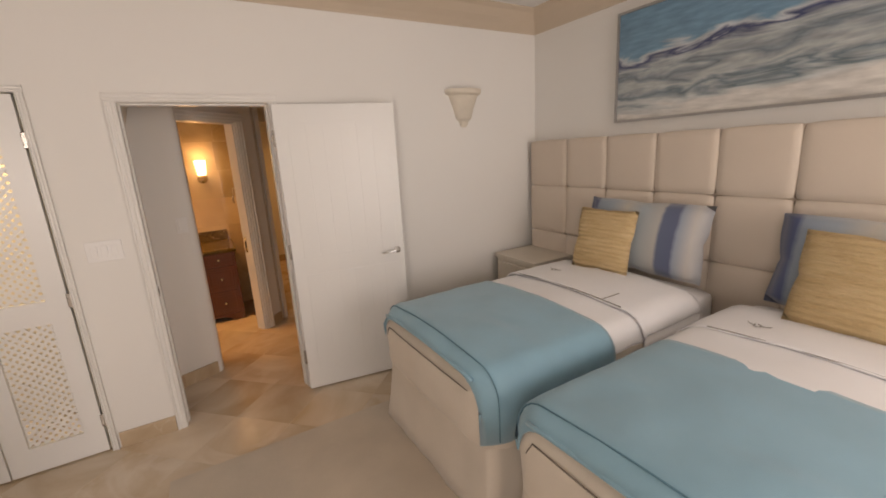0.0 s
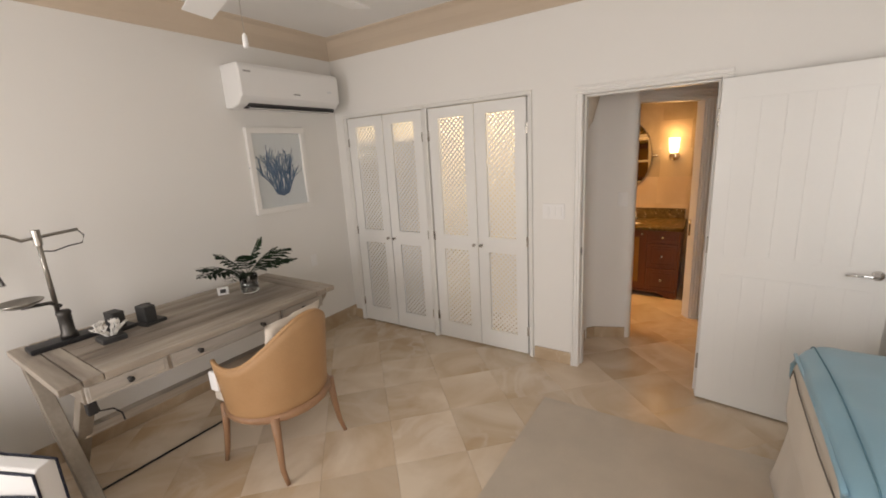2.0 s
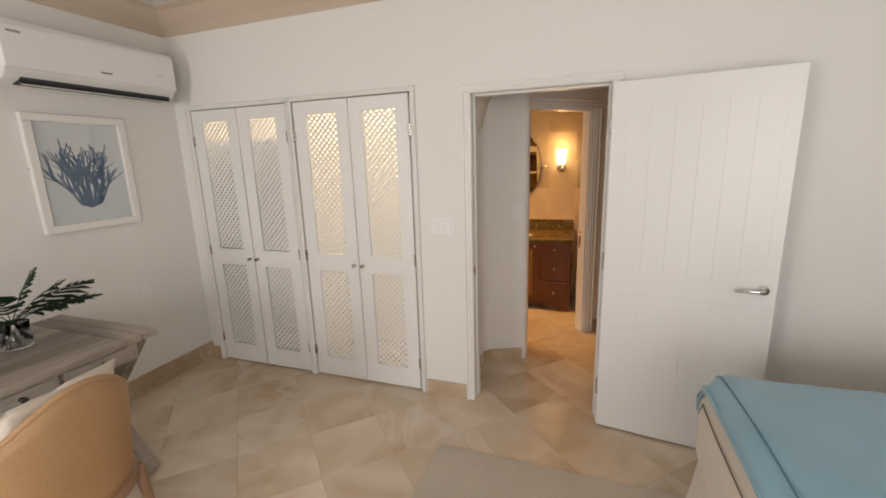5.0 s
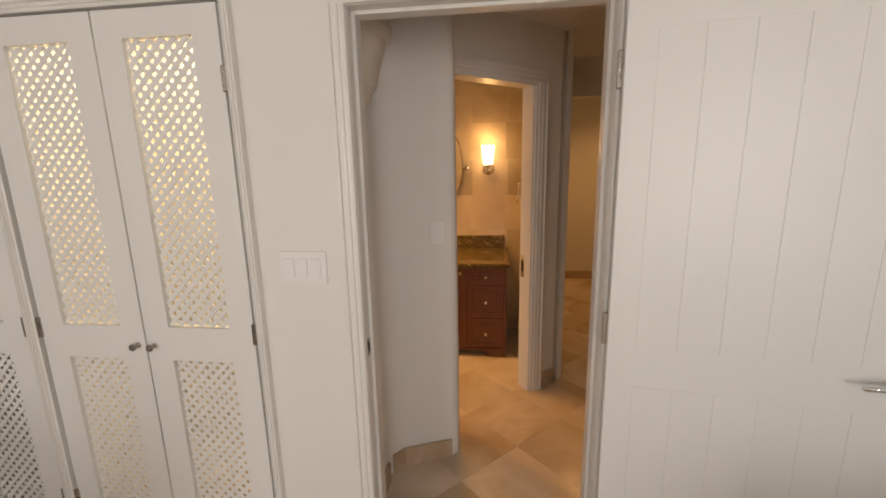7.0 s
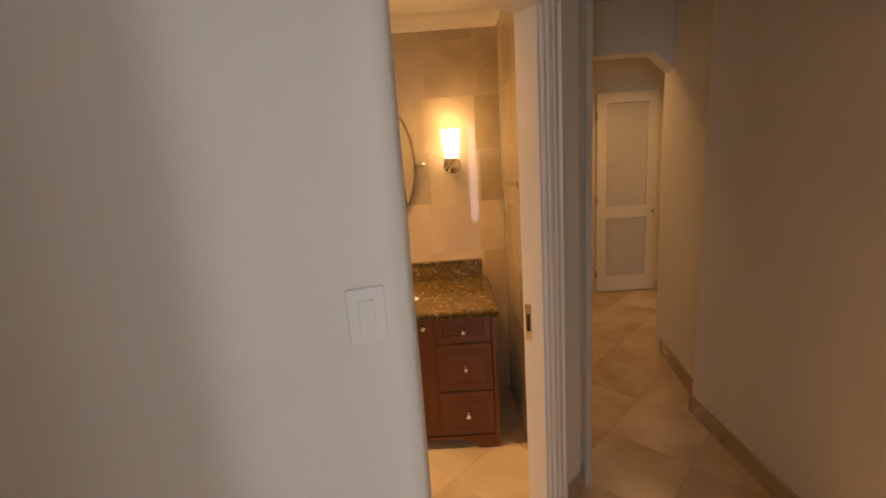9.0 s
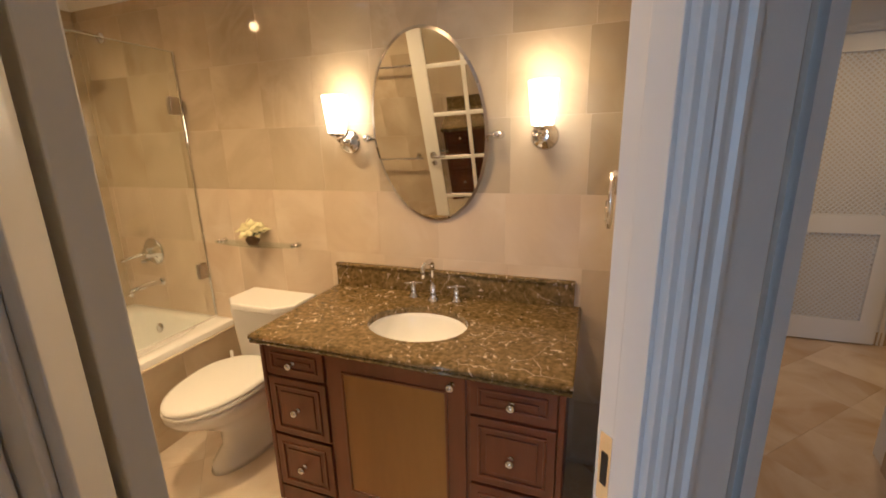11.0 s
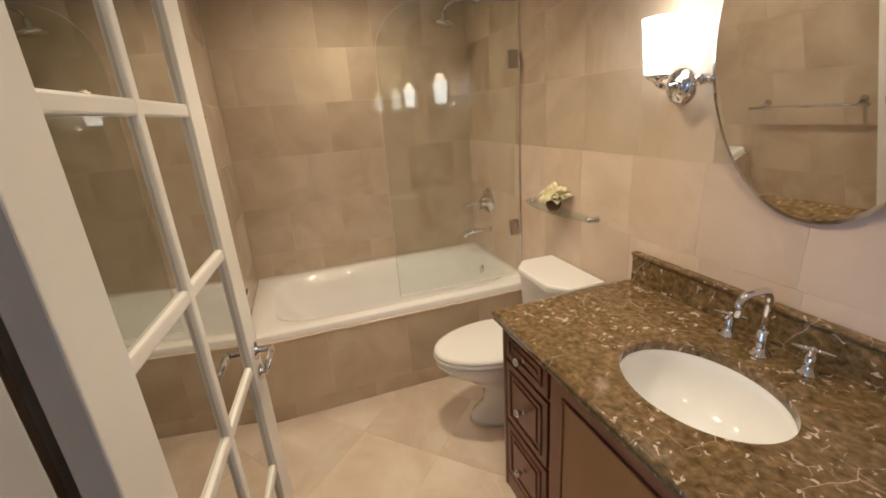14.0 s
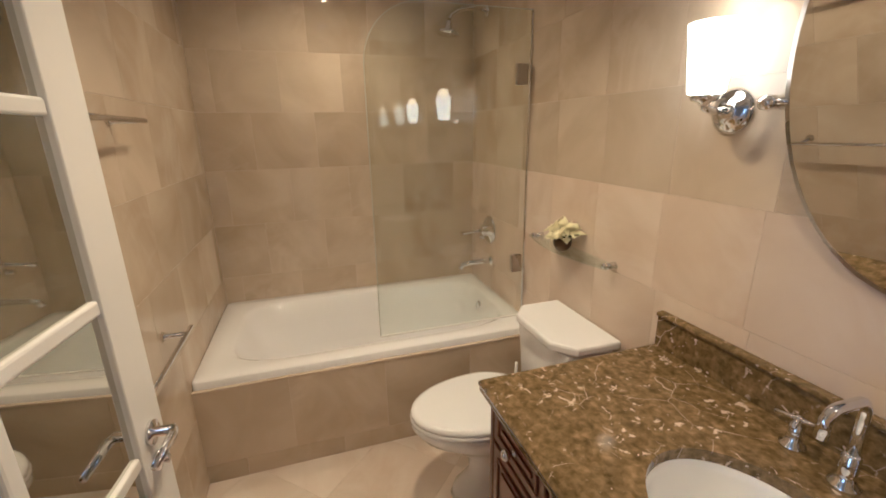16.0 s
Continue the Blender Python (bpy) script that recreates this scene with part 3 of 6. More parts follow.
floor = structure(link("floor", box(XW - 0.3, 3.6, YS - 0.3, 4.6, -0.10, -0.012), M["grout"]), "beige marble tiled floor laid diagonally", "floor")
structure(link("ground", box(-40, 40, -60, YS - 0.3, -0.16, -0.06), M["base"]), "pale paved terrace outside the patio opening", "ground")

# ---- vestibule, corridor and bathroom shell ----
L, R = (0.17, 0.845), (0.715, 1.365)
dl = math.hypot(R[0] - L[0], R[1] - L[1])
ux, uy = (R[0] - L[0]) / dl, (R[1] - L[1]) / dl
HB = 2.0
structure(link("wall_vestibule_west", prism([(-0.06, T), (-0.06, 0.46), (-0.055, 0.50), (-0.035, 0.545), (0.0, 0.575), (0.10, 0.622), (0.19, 0.655), (0.235, 0.670), (0.262, 0.687), (0.275, 0.715), (0.265, 0.742), (0.235, 0.762), (0.112, 0.800), (0.06, 0.80), (0.0, 0.875), (-0.3, 0.875), (-0.3, T)][::-1], 0, 2.9), M["wall"]),
          "white rounded plaster wall beside the bathroom door", "wall")
rounded = bpy.data.objects["wall_vestibule_west"].data
rounded.polygons.foreach_set("use_smooth", [True] * len(rounded.polygons))
rounded.set_sharp_from_angle(angle=radians(50))
pl = (L[0] - ux * 0.08, L[1] - uy * 0.08)
pr_ = (R[0] + ux * 0.22, R[1] + uy * 0.22)
structure(link("wall_bath_door", wall_mesh(pl, pr_, 0.11, 2.9, [(0.08, 0.08 + dl, 0, HB)]), M["wall"]), "white painted wall round the bathroom doorway", "wall")
wall_bs = structure(link("wall_bath_south", box(-2.38, 0.06, 0.755, 0.8738, 0, 2.9), M["grout"]), "cream marble tiled bathroom wall with towel bars", "wall")
wall_bw = structure(link("wall_bath_west", box(-2.38, -2.2612, 0.8738, 2.4512, 0, 2.9), M["grout"]), "cream marble tiled wall along the bathtub", "wall")
wall_bn = structure(link("wall_bath_north", box(-2.38, 0.93, 2.4512, 2.57, 0, 2.9), M["grout"]), "cream marble tiled wall behind the vanity", "wall")
wall_be = structure(link("wall_bath_east", prism([(0.7012, 1.50), (0.80, 1.55), (0.89, 1.56), (0.93, 1.60), (0.93, 2.4512), (0.7012, 2.4512)], 0, 2.9), M["grout"]), "cream marble tiled wall with a towel ring", "wall")
structure(link("wall_corridor_end", prism([(0.905, 1.535), (0.945, 1.575), (0.945, 2.60), (0.905, 2.60)][::1], 0, 2.895), M["wall"]), "white corridor wall", "wall")
structure(link("bath_ceiling", box(-2.38, 0.93, 0.76, 2.57, 2.33, 2.39), M["ceiling"]), "white bathroom ceiling", "ceiling")
COVE = [(-0.02, 0), (0.006, 0), (0.03, 0.03), (0.045, 0.06), (0.05, 0.085), (-0.02, 0.085)]
for nm, a, b, inward in (("trim_cove_north", (-2.26, 2.45, 2.25), (0.70, 2.45, 2.25), (0, -1, 0)), ("trim_cove_west", (-2.26, 0.875, 2.25), (-2.26, 2.45, 2.25), (1, 0, 0)),
                         ("trim_cove_south", (-2.26, 0.875, 2.25), (0.05, 0.875, 2.25), (0, 1, 0)), ("trim_cove_east", (0.70, 1.5, 2.25), (0.70, 2.45, 2.25), (-1, 0, 0))):
    structure(link(nm, profile_bar(COVE, a, b, (inward, (0, 0, 1))), M["trim"]), "white bathroom ceiling cove", "moulding")
structure(link("wall_corridor_east", prism([(1.665, T), (2.1, T), (2.1, 2.95), (1.925, 2.95), (1.905, 2.82), (1.79, 2.22), (1.69, 2.06)], 0, 2.9), M["wall"]), "white plaster corridor wall with a bend", "wall")
structure(link("wall_corridor_north", wall_mesh((0.8, 4.3), (3.5, 4.3), T, 2.9), M["wall"]), "white wall with a lattice closet door", "wall")
structure(link("corridor_ceiling", box(-0.3, 3.5, T, 4.5, 2.45, 2.52), M["ceiling"]), "white corridor ceiling", "ceiling")
structure(link("wall_corridor_west", box(0.83, 0.945, 2.60, 4.3, 0, 2.9), M["wall"]), "white corridor wall", "wall")
structure(link("wall_corridor_far", box(3.5, 3.6, 2.95, 4.42, 0, 2.9), M["wall"]), "white corridor wall", "wall")
structure(link("wall_corridor_back", box(2.1, 3.6, 2.85, 2.95, 0, 2.9), M["wall"]), "white corridor wall", "wall")
structure(link("wall_corridor_header", prism([(0.945, 2.12), (1.78, 2.12), (1.92, 2.0), (1.98, 2.0), (1.98, 2.46), (0.945, 2.46)], 2.80, 2.92), M["wall"]), "white header with chamfered corner over the corridor opening", "wall")
hd = bpy.data.objects["wall_corridor_header"]
hd.data.transform(Matrix(((1, 0, 0, 0), (0, 0, 1, 0), (0, 1, 0, 0), (0, 0, 0, 1))))
# closet interiors behind the lattice doors
bm = bmesh.new()
add_box(bm, XW - T, -0.33, 0.72, 0.75, 0, 2.5)
add_box(bm, XW - T, XW - T + 0.03, T, 0.72, 0, 2.5)
add_box(bm, -0.36, -0.33, T, 0.72, 0, 2.5)
add_box(bm, XW - T, -0.33, T, 0.72, 2.2, 2.23)
add_box(bm, -1.30, -1.27, T, 0.72, 0, 2.2)
# added strips behind the door edges keep closet light from leaking out
for x0, x1 in ((-2.215, -2.165), (-1.335, -1.30), (-1.27, -1.232), (-0.405, -0.345)):
    add_box(bm, x0, x1, 0.034, 0.06, 0, 2.06)
add_box(bm, XW - T, -0.33, 0.034, 0.06, 2.012, 2.06)
structure(link("closet_interior", bm, M["closet"]), "cream painted interior of the built-in closets", "closet")
tagged(link("closet_shelf", rbox(XW - T + 0.03, -1.30, T + 0.06, 0.72, 1.80, 1.83), M["trim"]), "white wooden shelf inside the built-in closet", "shelf")

# skirting of marble
def skirting(name, p0, p1, h=0.10, t=0.015, side=-1):
    m, n = along(p0, p1)
    bm = bmesh.new()
    add_box(bm, 0, n, min(0, side * t), max(0, side * t), 0, h, m)
    structure(link(name, bm, M["base"], bevel=0.002), "beige marble baseboard", "baseboard")


skirting("baseboard", (XW, 0), (-2.235, 0))
skirting("baseboard", (-0.325, 0), (-0.035, 0))
skirting("baseboard", (0.85, 0), (XE, 0))
skirting("baseboard", (XW, YS), (XW, 0), 0.14)
skirting("baseboard", (XE, 0), (XE, YS))
skirting("baseboard", (-0.06, T), (-0.06, 0.46))
skirting("baseboard", (-0.05, 0.515), (0.0, 0.575))
skirting("baseboard", (0.0, 0.575), (0.235, 0.670))
skirting("baseboard", (1.665, T), (1.69, 2.06), side=1)
skirting("baseboard", (1.69, 2.06), (1.79, 2.22), side=1)
skirting("baseboard", (1.79, 2.22), (1.905, 2.82), side=1)
skirting("baseboard", (0.945, 4.3), (1.90, 4.3))
skirting("baseboard", (2.56, 4.3), (3.5, 4.3))
skirting("baseboard", (R[0] + ux * 0.085, R[1] + uy * 0.085), (R[0] + ux * 0.215, R[1] + uy * 0.215))

# door casings and jambs
def scaled(prof, k):
    return [(u * k, v) for u, v in prof]


FULL_CASING = CASING
CASING = scaled(FULL_CASING, 0.7)
for m_ in casing((0, 0), (1, 0), 0.02, 0.795, 2.0):
    structure(link("trim_casing", m_, M["trim"]), "white moulded casing round the bedroom doorway", "trim")
bm = bmesh.new()
add_box(bm, -0.002, 0.022, 0.0, T, 0, 2.02)
add_box(bm, 0.793, 0.815, 0.0, T, 0, 2.02)
add_box(bm, 0.022, 0.793, 0.0, T, 1.998, 2.022)
add_box(bm, 0.022, 0.034, 0.045, T - 0.02, 0, 1.998)
add_box(bm, 0.781, 0.793, 0.045, T - 0.02, 0, 1.998)
add_box(bm, 0.034, 0.781, 0.045, T - 0.02, 1.986, 1.998)
structure(link("door_jamb", bm, M["trim"], bevel=0.002), "white painted wooden door jamb", "door jamb")
CASING = scaled(FULL_CASING, 0.45)
for a0, a1 in ((-2.19, -1.31), (-1.26, -0.37)):
    for m_ in casing((0, 0), (1, 0), a0, a1, 2.04):
        structure(link("trim_casing", m_, M["trim"]), "white moulded casing round a closet", "trim")
CASING = FULL_CASING
mdiag, _ = along(L, R)
structure(link("trim_casing", moved(rbox(-0.075, 0.0, -0.020, 0.0, 0, HB, 0.008), mdiag), M["trim"]), "smooth white casing of the bathroom doorway", "trim")
for m_ in casing(L, R, 0.0, dl, HB, sides="rt"):
    structure(link("trim_casing", m_, M["trim"]), "white fluted casing round the bathroom doorway", "trim")
bm = bmesh.new()
add_box(bm, -0.002, 0.016, -0.002, 0.112, 0, HB, mdiag)
add_box(bm, dl - 0.016, dl + 0.002, -0.002, 0.112, 0, HB, mdiag)
add_box(bm, 0.016, dl - 0.016, -0.002, 0.112, HB - 0.016, HB + 0.002, mdiag)
add_box(bm, 0.016, 0.028, 0.012, 0.065, 0, HB - 0.016, mdiag)
add_box(bm, dl - 0.028, dl - 0.016, 0.012, 0.065, 0, HB - 0.016, mdiag)
structure(link("bath_door_jamb", bm, M["trim"], bevel=0.002), "white painted bathroom door jamb", "door jamb")
strike = empty("strike_plate", pose(0, 0, 0), "polished nickel strike plate let into the bathroom door jamb", "strike plate")
m0 = mdiag @ pose(dl - 0.016, 0.088, 0.87)
part("plate", box(-0.002, 0.0, -0.014, 0.014, -0.075, 0.075, m0), M["chrome"], strike)
# raised black box stands in for the shaded slot hole
part("slot", box(-0.0035, -0.002, -0.007, 0.007, -0.035, 0.035, m0), M["black"], strike)
latch = empty("strike_plate", pose(0, 0, 0), "small dark strike plate in the bedroom door jamb", "strike plate")
part("plate", box(0.022, 0.0245, 0.012, 0.036, 0.885, 0.945), M["nickel"], latch)
# slot hole's shade drawn as a black box on the plate
part("slot", box(0.0245, 0.026, 0.018, 0.030, 0.90, 0.93), M["black"], latch)

# ---- bedroom things ----
def soft_box(sx, sy, sz, r, n=10, puff=0.0, wob=0.0, seed=0):
    """A cushion-like box about the origin: rounded by r, bulging by puff, with soft wrinkles."""
    bm = bmesh.new()
    bmesh.ops.create_cube(bm, size=2.0)
    bmesh.ops.subdivide_edges(bm, edges=bm.edges[:], cuts=n, use_grid_fill=True)
    h = Vector((sx / 2, sy / 2, sz / 2))
    for v in bm.verts:
        u = v.co.copy()
        p = Vector((u.x * h.x, u.y * h.y, u.z * h.z))
        c = Vector([max(-(h[i] - r), min(h[i] - r, p[i])) for i in range(3)])
        d = p - c
        if d.length > 1e-6:
            p = c + d.normalized() * r
        f = [(1 - u[i] ** 2) for i in range(3)]
        p.x += math.copysign(puff * f[1] * f[2], u.x) if abs(u.x) > 0.99 else 0
        p.y += math.copysign(puff * f[0] * f[2], u.y) if abs(u.y) > 0.99 else 0
        p.z += math.copysign(puff * f[0] * f[1], u.z) if abs(u.z) > 0.99 else 0
        if wob:
            p += wob * noise.noise_vector(p * 6 + Vector((seed, seed * 2, 0)))
        v.co = p
    return bm


def pillow(w, h, t, n=14, pinch=0.06, wob=0.006, seed=0):
    """A scatter cushion standing in the yz plane."""
    bm = bmesh.new()
    g = {}
    for s in (-1, 1):
        for i in range(n + 1):
            for j in range(n + 1):
                a, b = 2 * i / n - 1, 2 * j / n - 1
                edge = max(abs(a), abs(b)) > 0.999
                if edge and s == 1:
                    g[s, i, j] = g[-1, i, j]
                    continue
                th = 0 if edge else s * t / 2 * ((1 - a * a) * (1 - b * b)) ** 0.45
                k = 1 - pinch * (1 - max(abs(a), abs(b)) ** 2 * min(abs(a), abs(b)) ** 0.5)
                p = Vector((th, a * w / 2 * k, b * h / 2 * k))
                p += wob * noise.noise_vector(p * 9 + Vector((seed, 0, s * 3)))
                g[s, i, j] = bm.verts.new(p)
        for i in range(n):
            for j in range(n):
                bm.faces.new((g[s, i, j], g[s, i + 1, j], g[s, i + 1, j + 1], g[s, i, j + 1]))
    return bm


def drape(x0, x1, y0, y1, ztop, hang0, hang1, r=0.06, crown=0.02, nx_=28, wob=0.006, seed=0, thick=0.006, foot=0.0):
    """Bedding laid over a bed: across y it hangs on both sides, along x it may run down over the foot."""
    prof = [(y1, ztop - hang1), (y1, ztop - hang1 * 0.5), (y1, ztop - r)]
    prof += [(y1 - r + r * math.cos(a), ztop - r + r * math.sin(a)) for a in [math.pi / 2 * k / 5 for k in range(1, 6)]]
    ny = 22
    for k in range(1, ny):
        f = k / ny
        prof.append((y1 - r + (y0 - y1 + 2 * r) * f, ztop + crown * math.sin(math.pi * f)))
    prof += [(y0 + r - r * math.sin(a), ztop - r + r * math.cos(a)) for a in [math.pi / 2 * k / 5 for k in range(0, 6)]]
    prof += [(y0, ztop - hang0 * 0.5), (y0, ztop - hang0)]
    bm = bmesh.new()
    rows = []
    for i in range(nx_ + 1):
        x = x0 + (x1 - x0) * i / nx_
        drop = foot * max(0.0, 1 - (x - x0) / 0.10) ** 2
        row = []
        for y, z in prof:
            tuck = 0.07 * max(0.0, 1 - (x - x0) / 0.12) ** 2 if foot else 0.0
            q = Vector((x, y + (tuck if y < (y0 + y1) / 2 else -tuck) * min(1, abs(y - (y0 + y1) / 2) / 0.4) ** 4, z - drop * (0.3 if z < ztop - r else 1)))
            w = noise.noise_vector(Vector((x * 3.2, y * 5, z * 3 + seed)))
            w2 = noise.noise(Vector((x * 11, y * 9, z * 6 + seed)))
            q += w * wob + Vector((0, 0, w2 * wob * 0.5))
            row.append(bm.verts.new(q))
        rows.append(row)
    faces = []
    for a, b in zip(rows, rows[1:]):
        for k in range(len(prof) - 1):
            faces.append(bm.faces.new((a[k], a[k + 1], b[k + 1], b[k])))
    thicken(bm, thick)
    return bm


def skirt(x0, x1, y0, y1, z0, z1, seed):
    """A gathered bed valance with soft pleats."""
    bm = bmesh.new()
    path = []
    step = 0.02
    r = 0.05
    def side(ax, ay, bx, by):
        n = max(2, int(math.hypot(bx - ax, by - ay) / step))
        for i in range(n):
            path.append((ax + (bx - ax) * i / n, ay + (by - ay) * i / n))
    side(x1, y1, x0 + r, y1)
    path.extend((x0 + r - r * math.sin(a), y1 - r + r * math.cos(a)) for a in [math.pi / 2 * k / 6 for k in range(6)])
    side(x0, y1 - r, x0, y0 + r)
    path.extend((x0 + r - r * math.cos(a), y0 + r - r * math.sin(a)) for a in [math.pi / 2 * k / 6 for k in range(6)])
    side(x0 + r, y0, x1, y0)
    cx, cy = (x0 + x1) / 2, (y0 + y1) / 2
    rows = []
    nz = 6
    for k in range(nz + 1):
        f = k / nz
        row = []
        for i, (x, y) in enumerate(path):
            w = noise.noise(Vector((x * 7, y * 7, seed))) * 0.02 * (1 - f) + 0.045 * (1 - f) ** 1.5
            d = Vector((-1 if x < x0 + 0.06 else 0, (1 if y > cy else -1) if (y > y1 - 0.06 or y < y0 + 0.06) else 0, 0))
            row.append(bm.verts.new(Vector((x, y, z0 + (z1 - z0) * f)) + d * w))
        rows.append(row)
    for a, b in zip(rows, rows[1:]):
        for i in range(len(path) - 1):
            bm.faces.new((a[i], a[i + 1], b[i + 1], b[i]))
    thicken(bm, 0.006)
    return bm


def emblem():
    """A small embroidered motif: a ring of petals and two curls, flat on z = 0."""
    bm = bmesh.new()
    for k in range(6):
        a = 2 * math.pi * k / 6
        tube([(0.018 * math.cos(a + q) * (0.4 + 0.6 * s), 0.018 * math.sin(a + q) * (0.4 + 0.6 * s), 0) for q, s in ((-0.3, 0.3), (-0.25, 0.8), (0, 1), (0.25, 0.8), (0.3, 0.3))], 0.0016, 5, bm)
    for s in (-1, 1):
        tube([(0.004 * i, s * (0.02 + 0.008 * i - 0.0006 * i * i), 0) for i in range(7)], 0.0016, 5, bm)
    return bm


def bed(y0, y1, seed, ex, ey, teal_x):
    x0, x1 = 1.16, 2.94
    yc = (y0 + y1) / 2
    b = empty("bed", pose(2.0, yc, 0), "single bed with cream valance, white sheets and teal throw", "bed", "twin beds")
    inv = Matrix.Translation((-2.0, -yc, 0))
    part("base", moved(rbox(x0 + 0.06, x1, y0 + 0.05, y1 - 0.05, 0.06, 0.40, 0.02), inv), M["linen"], b)
    part("mattress", moved(soft_box(x1 - x0 - 0.05, y1 - y0 - 0.05, 0.30, 0.07), inv @ Matrix.Translation(((x0 + x1) / 2 + 0.01, yc, 0.585))), M["sheet"], b, "white mattress in a fitted sheet", smooth=True)
    part("valance", moved(skirt(x0 + 0.03, x1, y0 + 0.015, y1 - 0.015, 0.012, 0.46, seed), inv), M["linen"], b, "gathered cream valance reaching the floor", smooth=True)
    cov = part("coverlet", moved(soft_box(1.14, y1 - y0 + 0.006, 0.40, 0.12, 18, 0.010, 0.010, seed), inv @ Matrix.Translation((x0 + 0.565, yc, 0.535))), M["linen"], b, "cream quilted coverlet over the foot", smooth=True)
    part("piping", moved(tube([(x0 - 0.004, y0 + 0.13, 0.655), (x0 - 0.012, yc - 0.2, 0.66), (x0 - 0.012, yc + 0.2, 0.66), (x0 - 0.004, y1 - 0.13, 0.655), (x0 - 0.006, y1 - 0.10, 0.60)], 0.003, 6), inv), M["piping"], cov, "thin dark piping line")
    part("throw", moved(drape(x0 - 0.005, teal_x, y0 - 0.020, y1 + 0.020, 0.772, 0.32, 0.16, 0.135, 0.022, 34, 0.006, seed, 0.009, foot=0.055), inv), M["teal"], b, "teal cotton throw over the foot", smooth=True)
    hem = tube([(x0 + 0.0, y1 - 0.10 + (y0 - y1 + 0.2) * k / 16, 0.718 + 0.016 * math.sin(math.pi * k / 16)) for k in range(17)], 0.008, 8)
    part("throw_hem", moved(hem, inv), M["teal"], b, smooth=True)
    seam = [(y1 + 0.020 - 0.135 + 0.137 * math.cos(a), 0.772 - 0.135 + 0.137 * math.sin(a)) for a in [math.pi / 2 * k / 6 for k in range(6)]]
    seam += [(y1 - 0.115 + (y0 - y1 + 0.23) * k / 14, 0.774 + 0.022 * math.sin(math.pi * k / 14)) for k in range(15)]
    seam += [(y0 - 0.020 + 0.135 - 0.137 * math.sin(a), 0.772 - 0.135 + 0.137 * math.cos(a)) for a in [math.pi / 2 * k / 6 for k in range(1, 7)]]
    seam += [(y0 - 0.022, 0.56), (y0 - 0.022, 0.47)]
    part("stitched_seam", moved(tube([(x0 + 0.058, yc + (y - yc) * 0.972, z - 0.006) for y, z in seam], 0.0028, 6), inv), M["teal_seam"], b, "stitched hem line of the throw", smooth=True)
    sh = part("top_sheet", moved(drape(teal_x - 0.05, 2.62, y0 - 0.012, y1 + 0.012, 0.764, 0.22, 0.16, 0.13, 0.022, 22, 0.006, seed + 3, 0.006), inv), M["sheet"], b, "white cotton top sheet", smooth=True)
    part("sheet_fold", moved(drape(teal_x + 0.22, 2.66, y0 - 0.018, y1 + 0.018, 0.776, 0.19, 0.145, 0.135, 0.022, 18, 0.006, seed + 5, 0.008), inv), M["sheet"], b, "turned-down white sheet with dark edging", smooth=True)
    line = tube([(teal_x + 0.222, y1 - 0.125 + (y0 - y1 + 0.25) * k / 14, 0.783 + 0.021 * math.sin(math.pi * (k + 0.8) / 15.6)) for k in range(15)], 0.0028, 6)
    part("edging", moved(line, inv), M["piping"], sh)
    part("edging", moved(tube([(teal_x + 0.222 + 0.028 * k, y0 + 0.24, 0.800) for k in range(6)], 0.0022, 6), inv), M["piping"], sh)
    part("embroidery", moved(emblem(), inv @ Matrix.Translation((ex, ey, 0.805))), M["piping"], sh, "small embroidered taupe motif")
    return b


bed(-1.735, -0.66, 1.0, 2.345, -0.93, 1.92)
bed(-2.935, -1.87, 7.0, 2.37, -2.14, 2.02)


def stand_pillow(name, w, h, t, x, y, z, lean, turn, mat, label, seed):
    ob = link(name, pillow(w, h, t, seed=seed), mat, smooth=True)
    ob.matrix_world = pose(x, y, z, 0, lean, turn)
    return tagged(ob, label, "pillow", "bed pillows")


stand_pillow("pillow", 0.86, 0.47, 0.17, 2.80, -1.26, 1.02, 14, 0, M["stripe"], "blue and sand striped pillow leaning on the headboard", 1)
stand_pillow("pillow", 0.90, 0.46, 0.16, 2.80, -2.46, 1.02, 14, 0, M["stripe"], "blue and sand striped pillow leaning on the headboard", 2)
stand_pillow("straw_cushion", 0.42, 0.42, 0.14, 2.62, -1.11, 1.00, 17, 6, M["straw"], "woven straw cushion resting on a striped pillow", 3)
stand_pillow("straw_cushion", 0.52, 0.43, 0.14, 2.60, -2.42, 1.00, 17, -4, M["straw"], "woven straw cushion resting on a striped pillow", 4)

# headboard of padded panels
hb = empty("headboard", pose(3.0, -1.8, 0), "beige faux leather headboard with square padded panels", "headboard")
part("backing", moved(box(2.985, XE, -3.74, -0.06, 0.30, 1.675), Matrix.Translation((-3.0, 1.8, 0))), M["head"], hb)
zrows = ((0.32, 0.50), (0.50, 0.895), (0.895, 1.298), (1.298, 1.68))
cuts = [-0.055] + [-0.475 - 0.384 * k for k in range(0, 9)]
for c0, c1 in zip(cuts, cuts[1:]):
    for z0, z1 in zrows:
        w, h = c0 - c1, z1 - z0
        part("panel", moved(soft_box(0.075, w - 0.003, h - 0.003, 0.016, 8, 0.005), Matrix.Translation((2.975 - 3.0, (c0 + c1) / 2 + 1.8, (z0 + z1) / 2))), M["head"], hb, smooth=True)

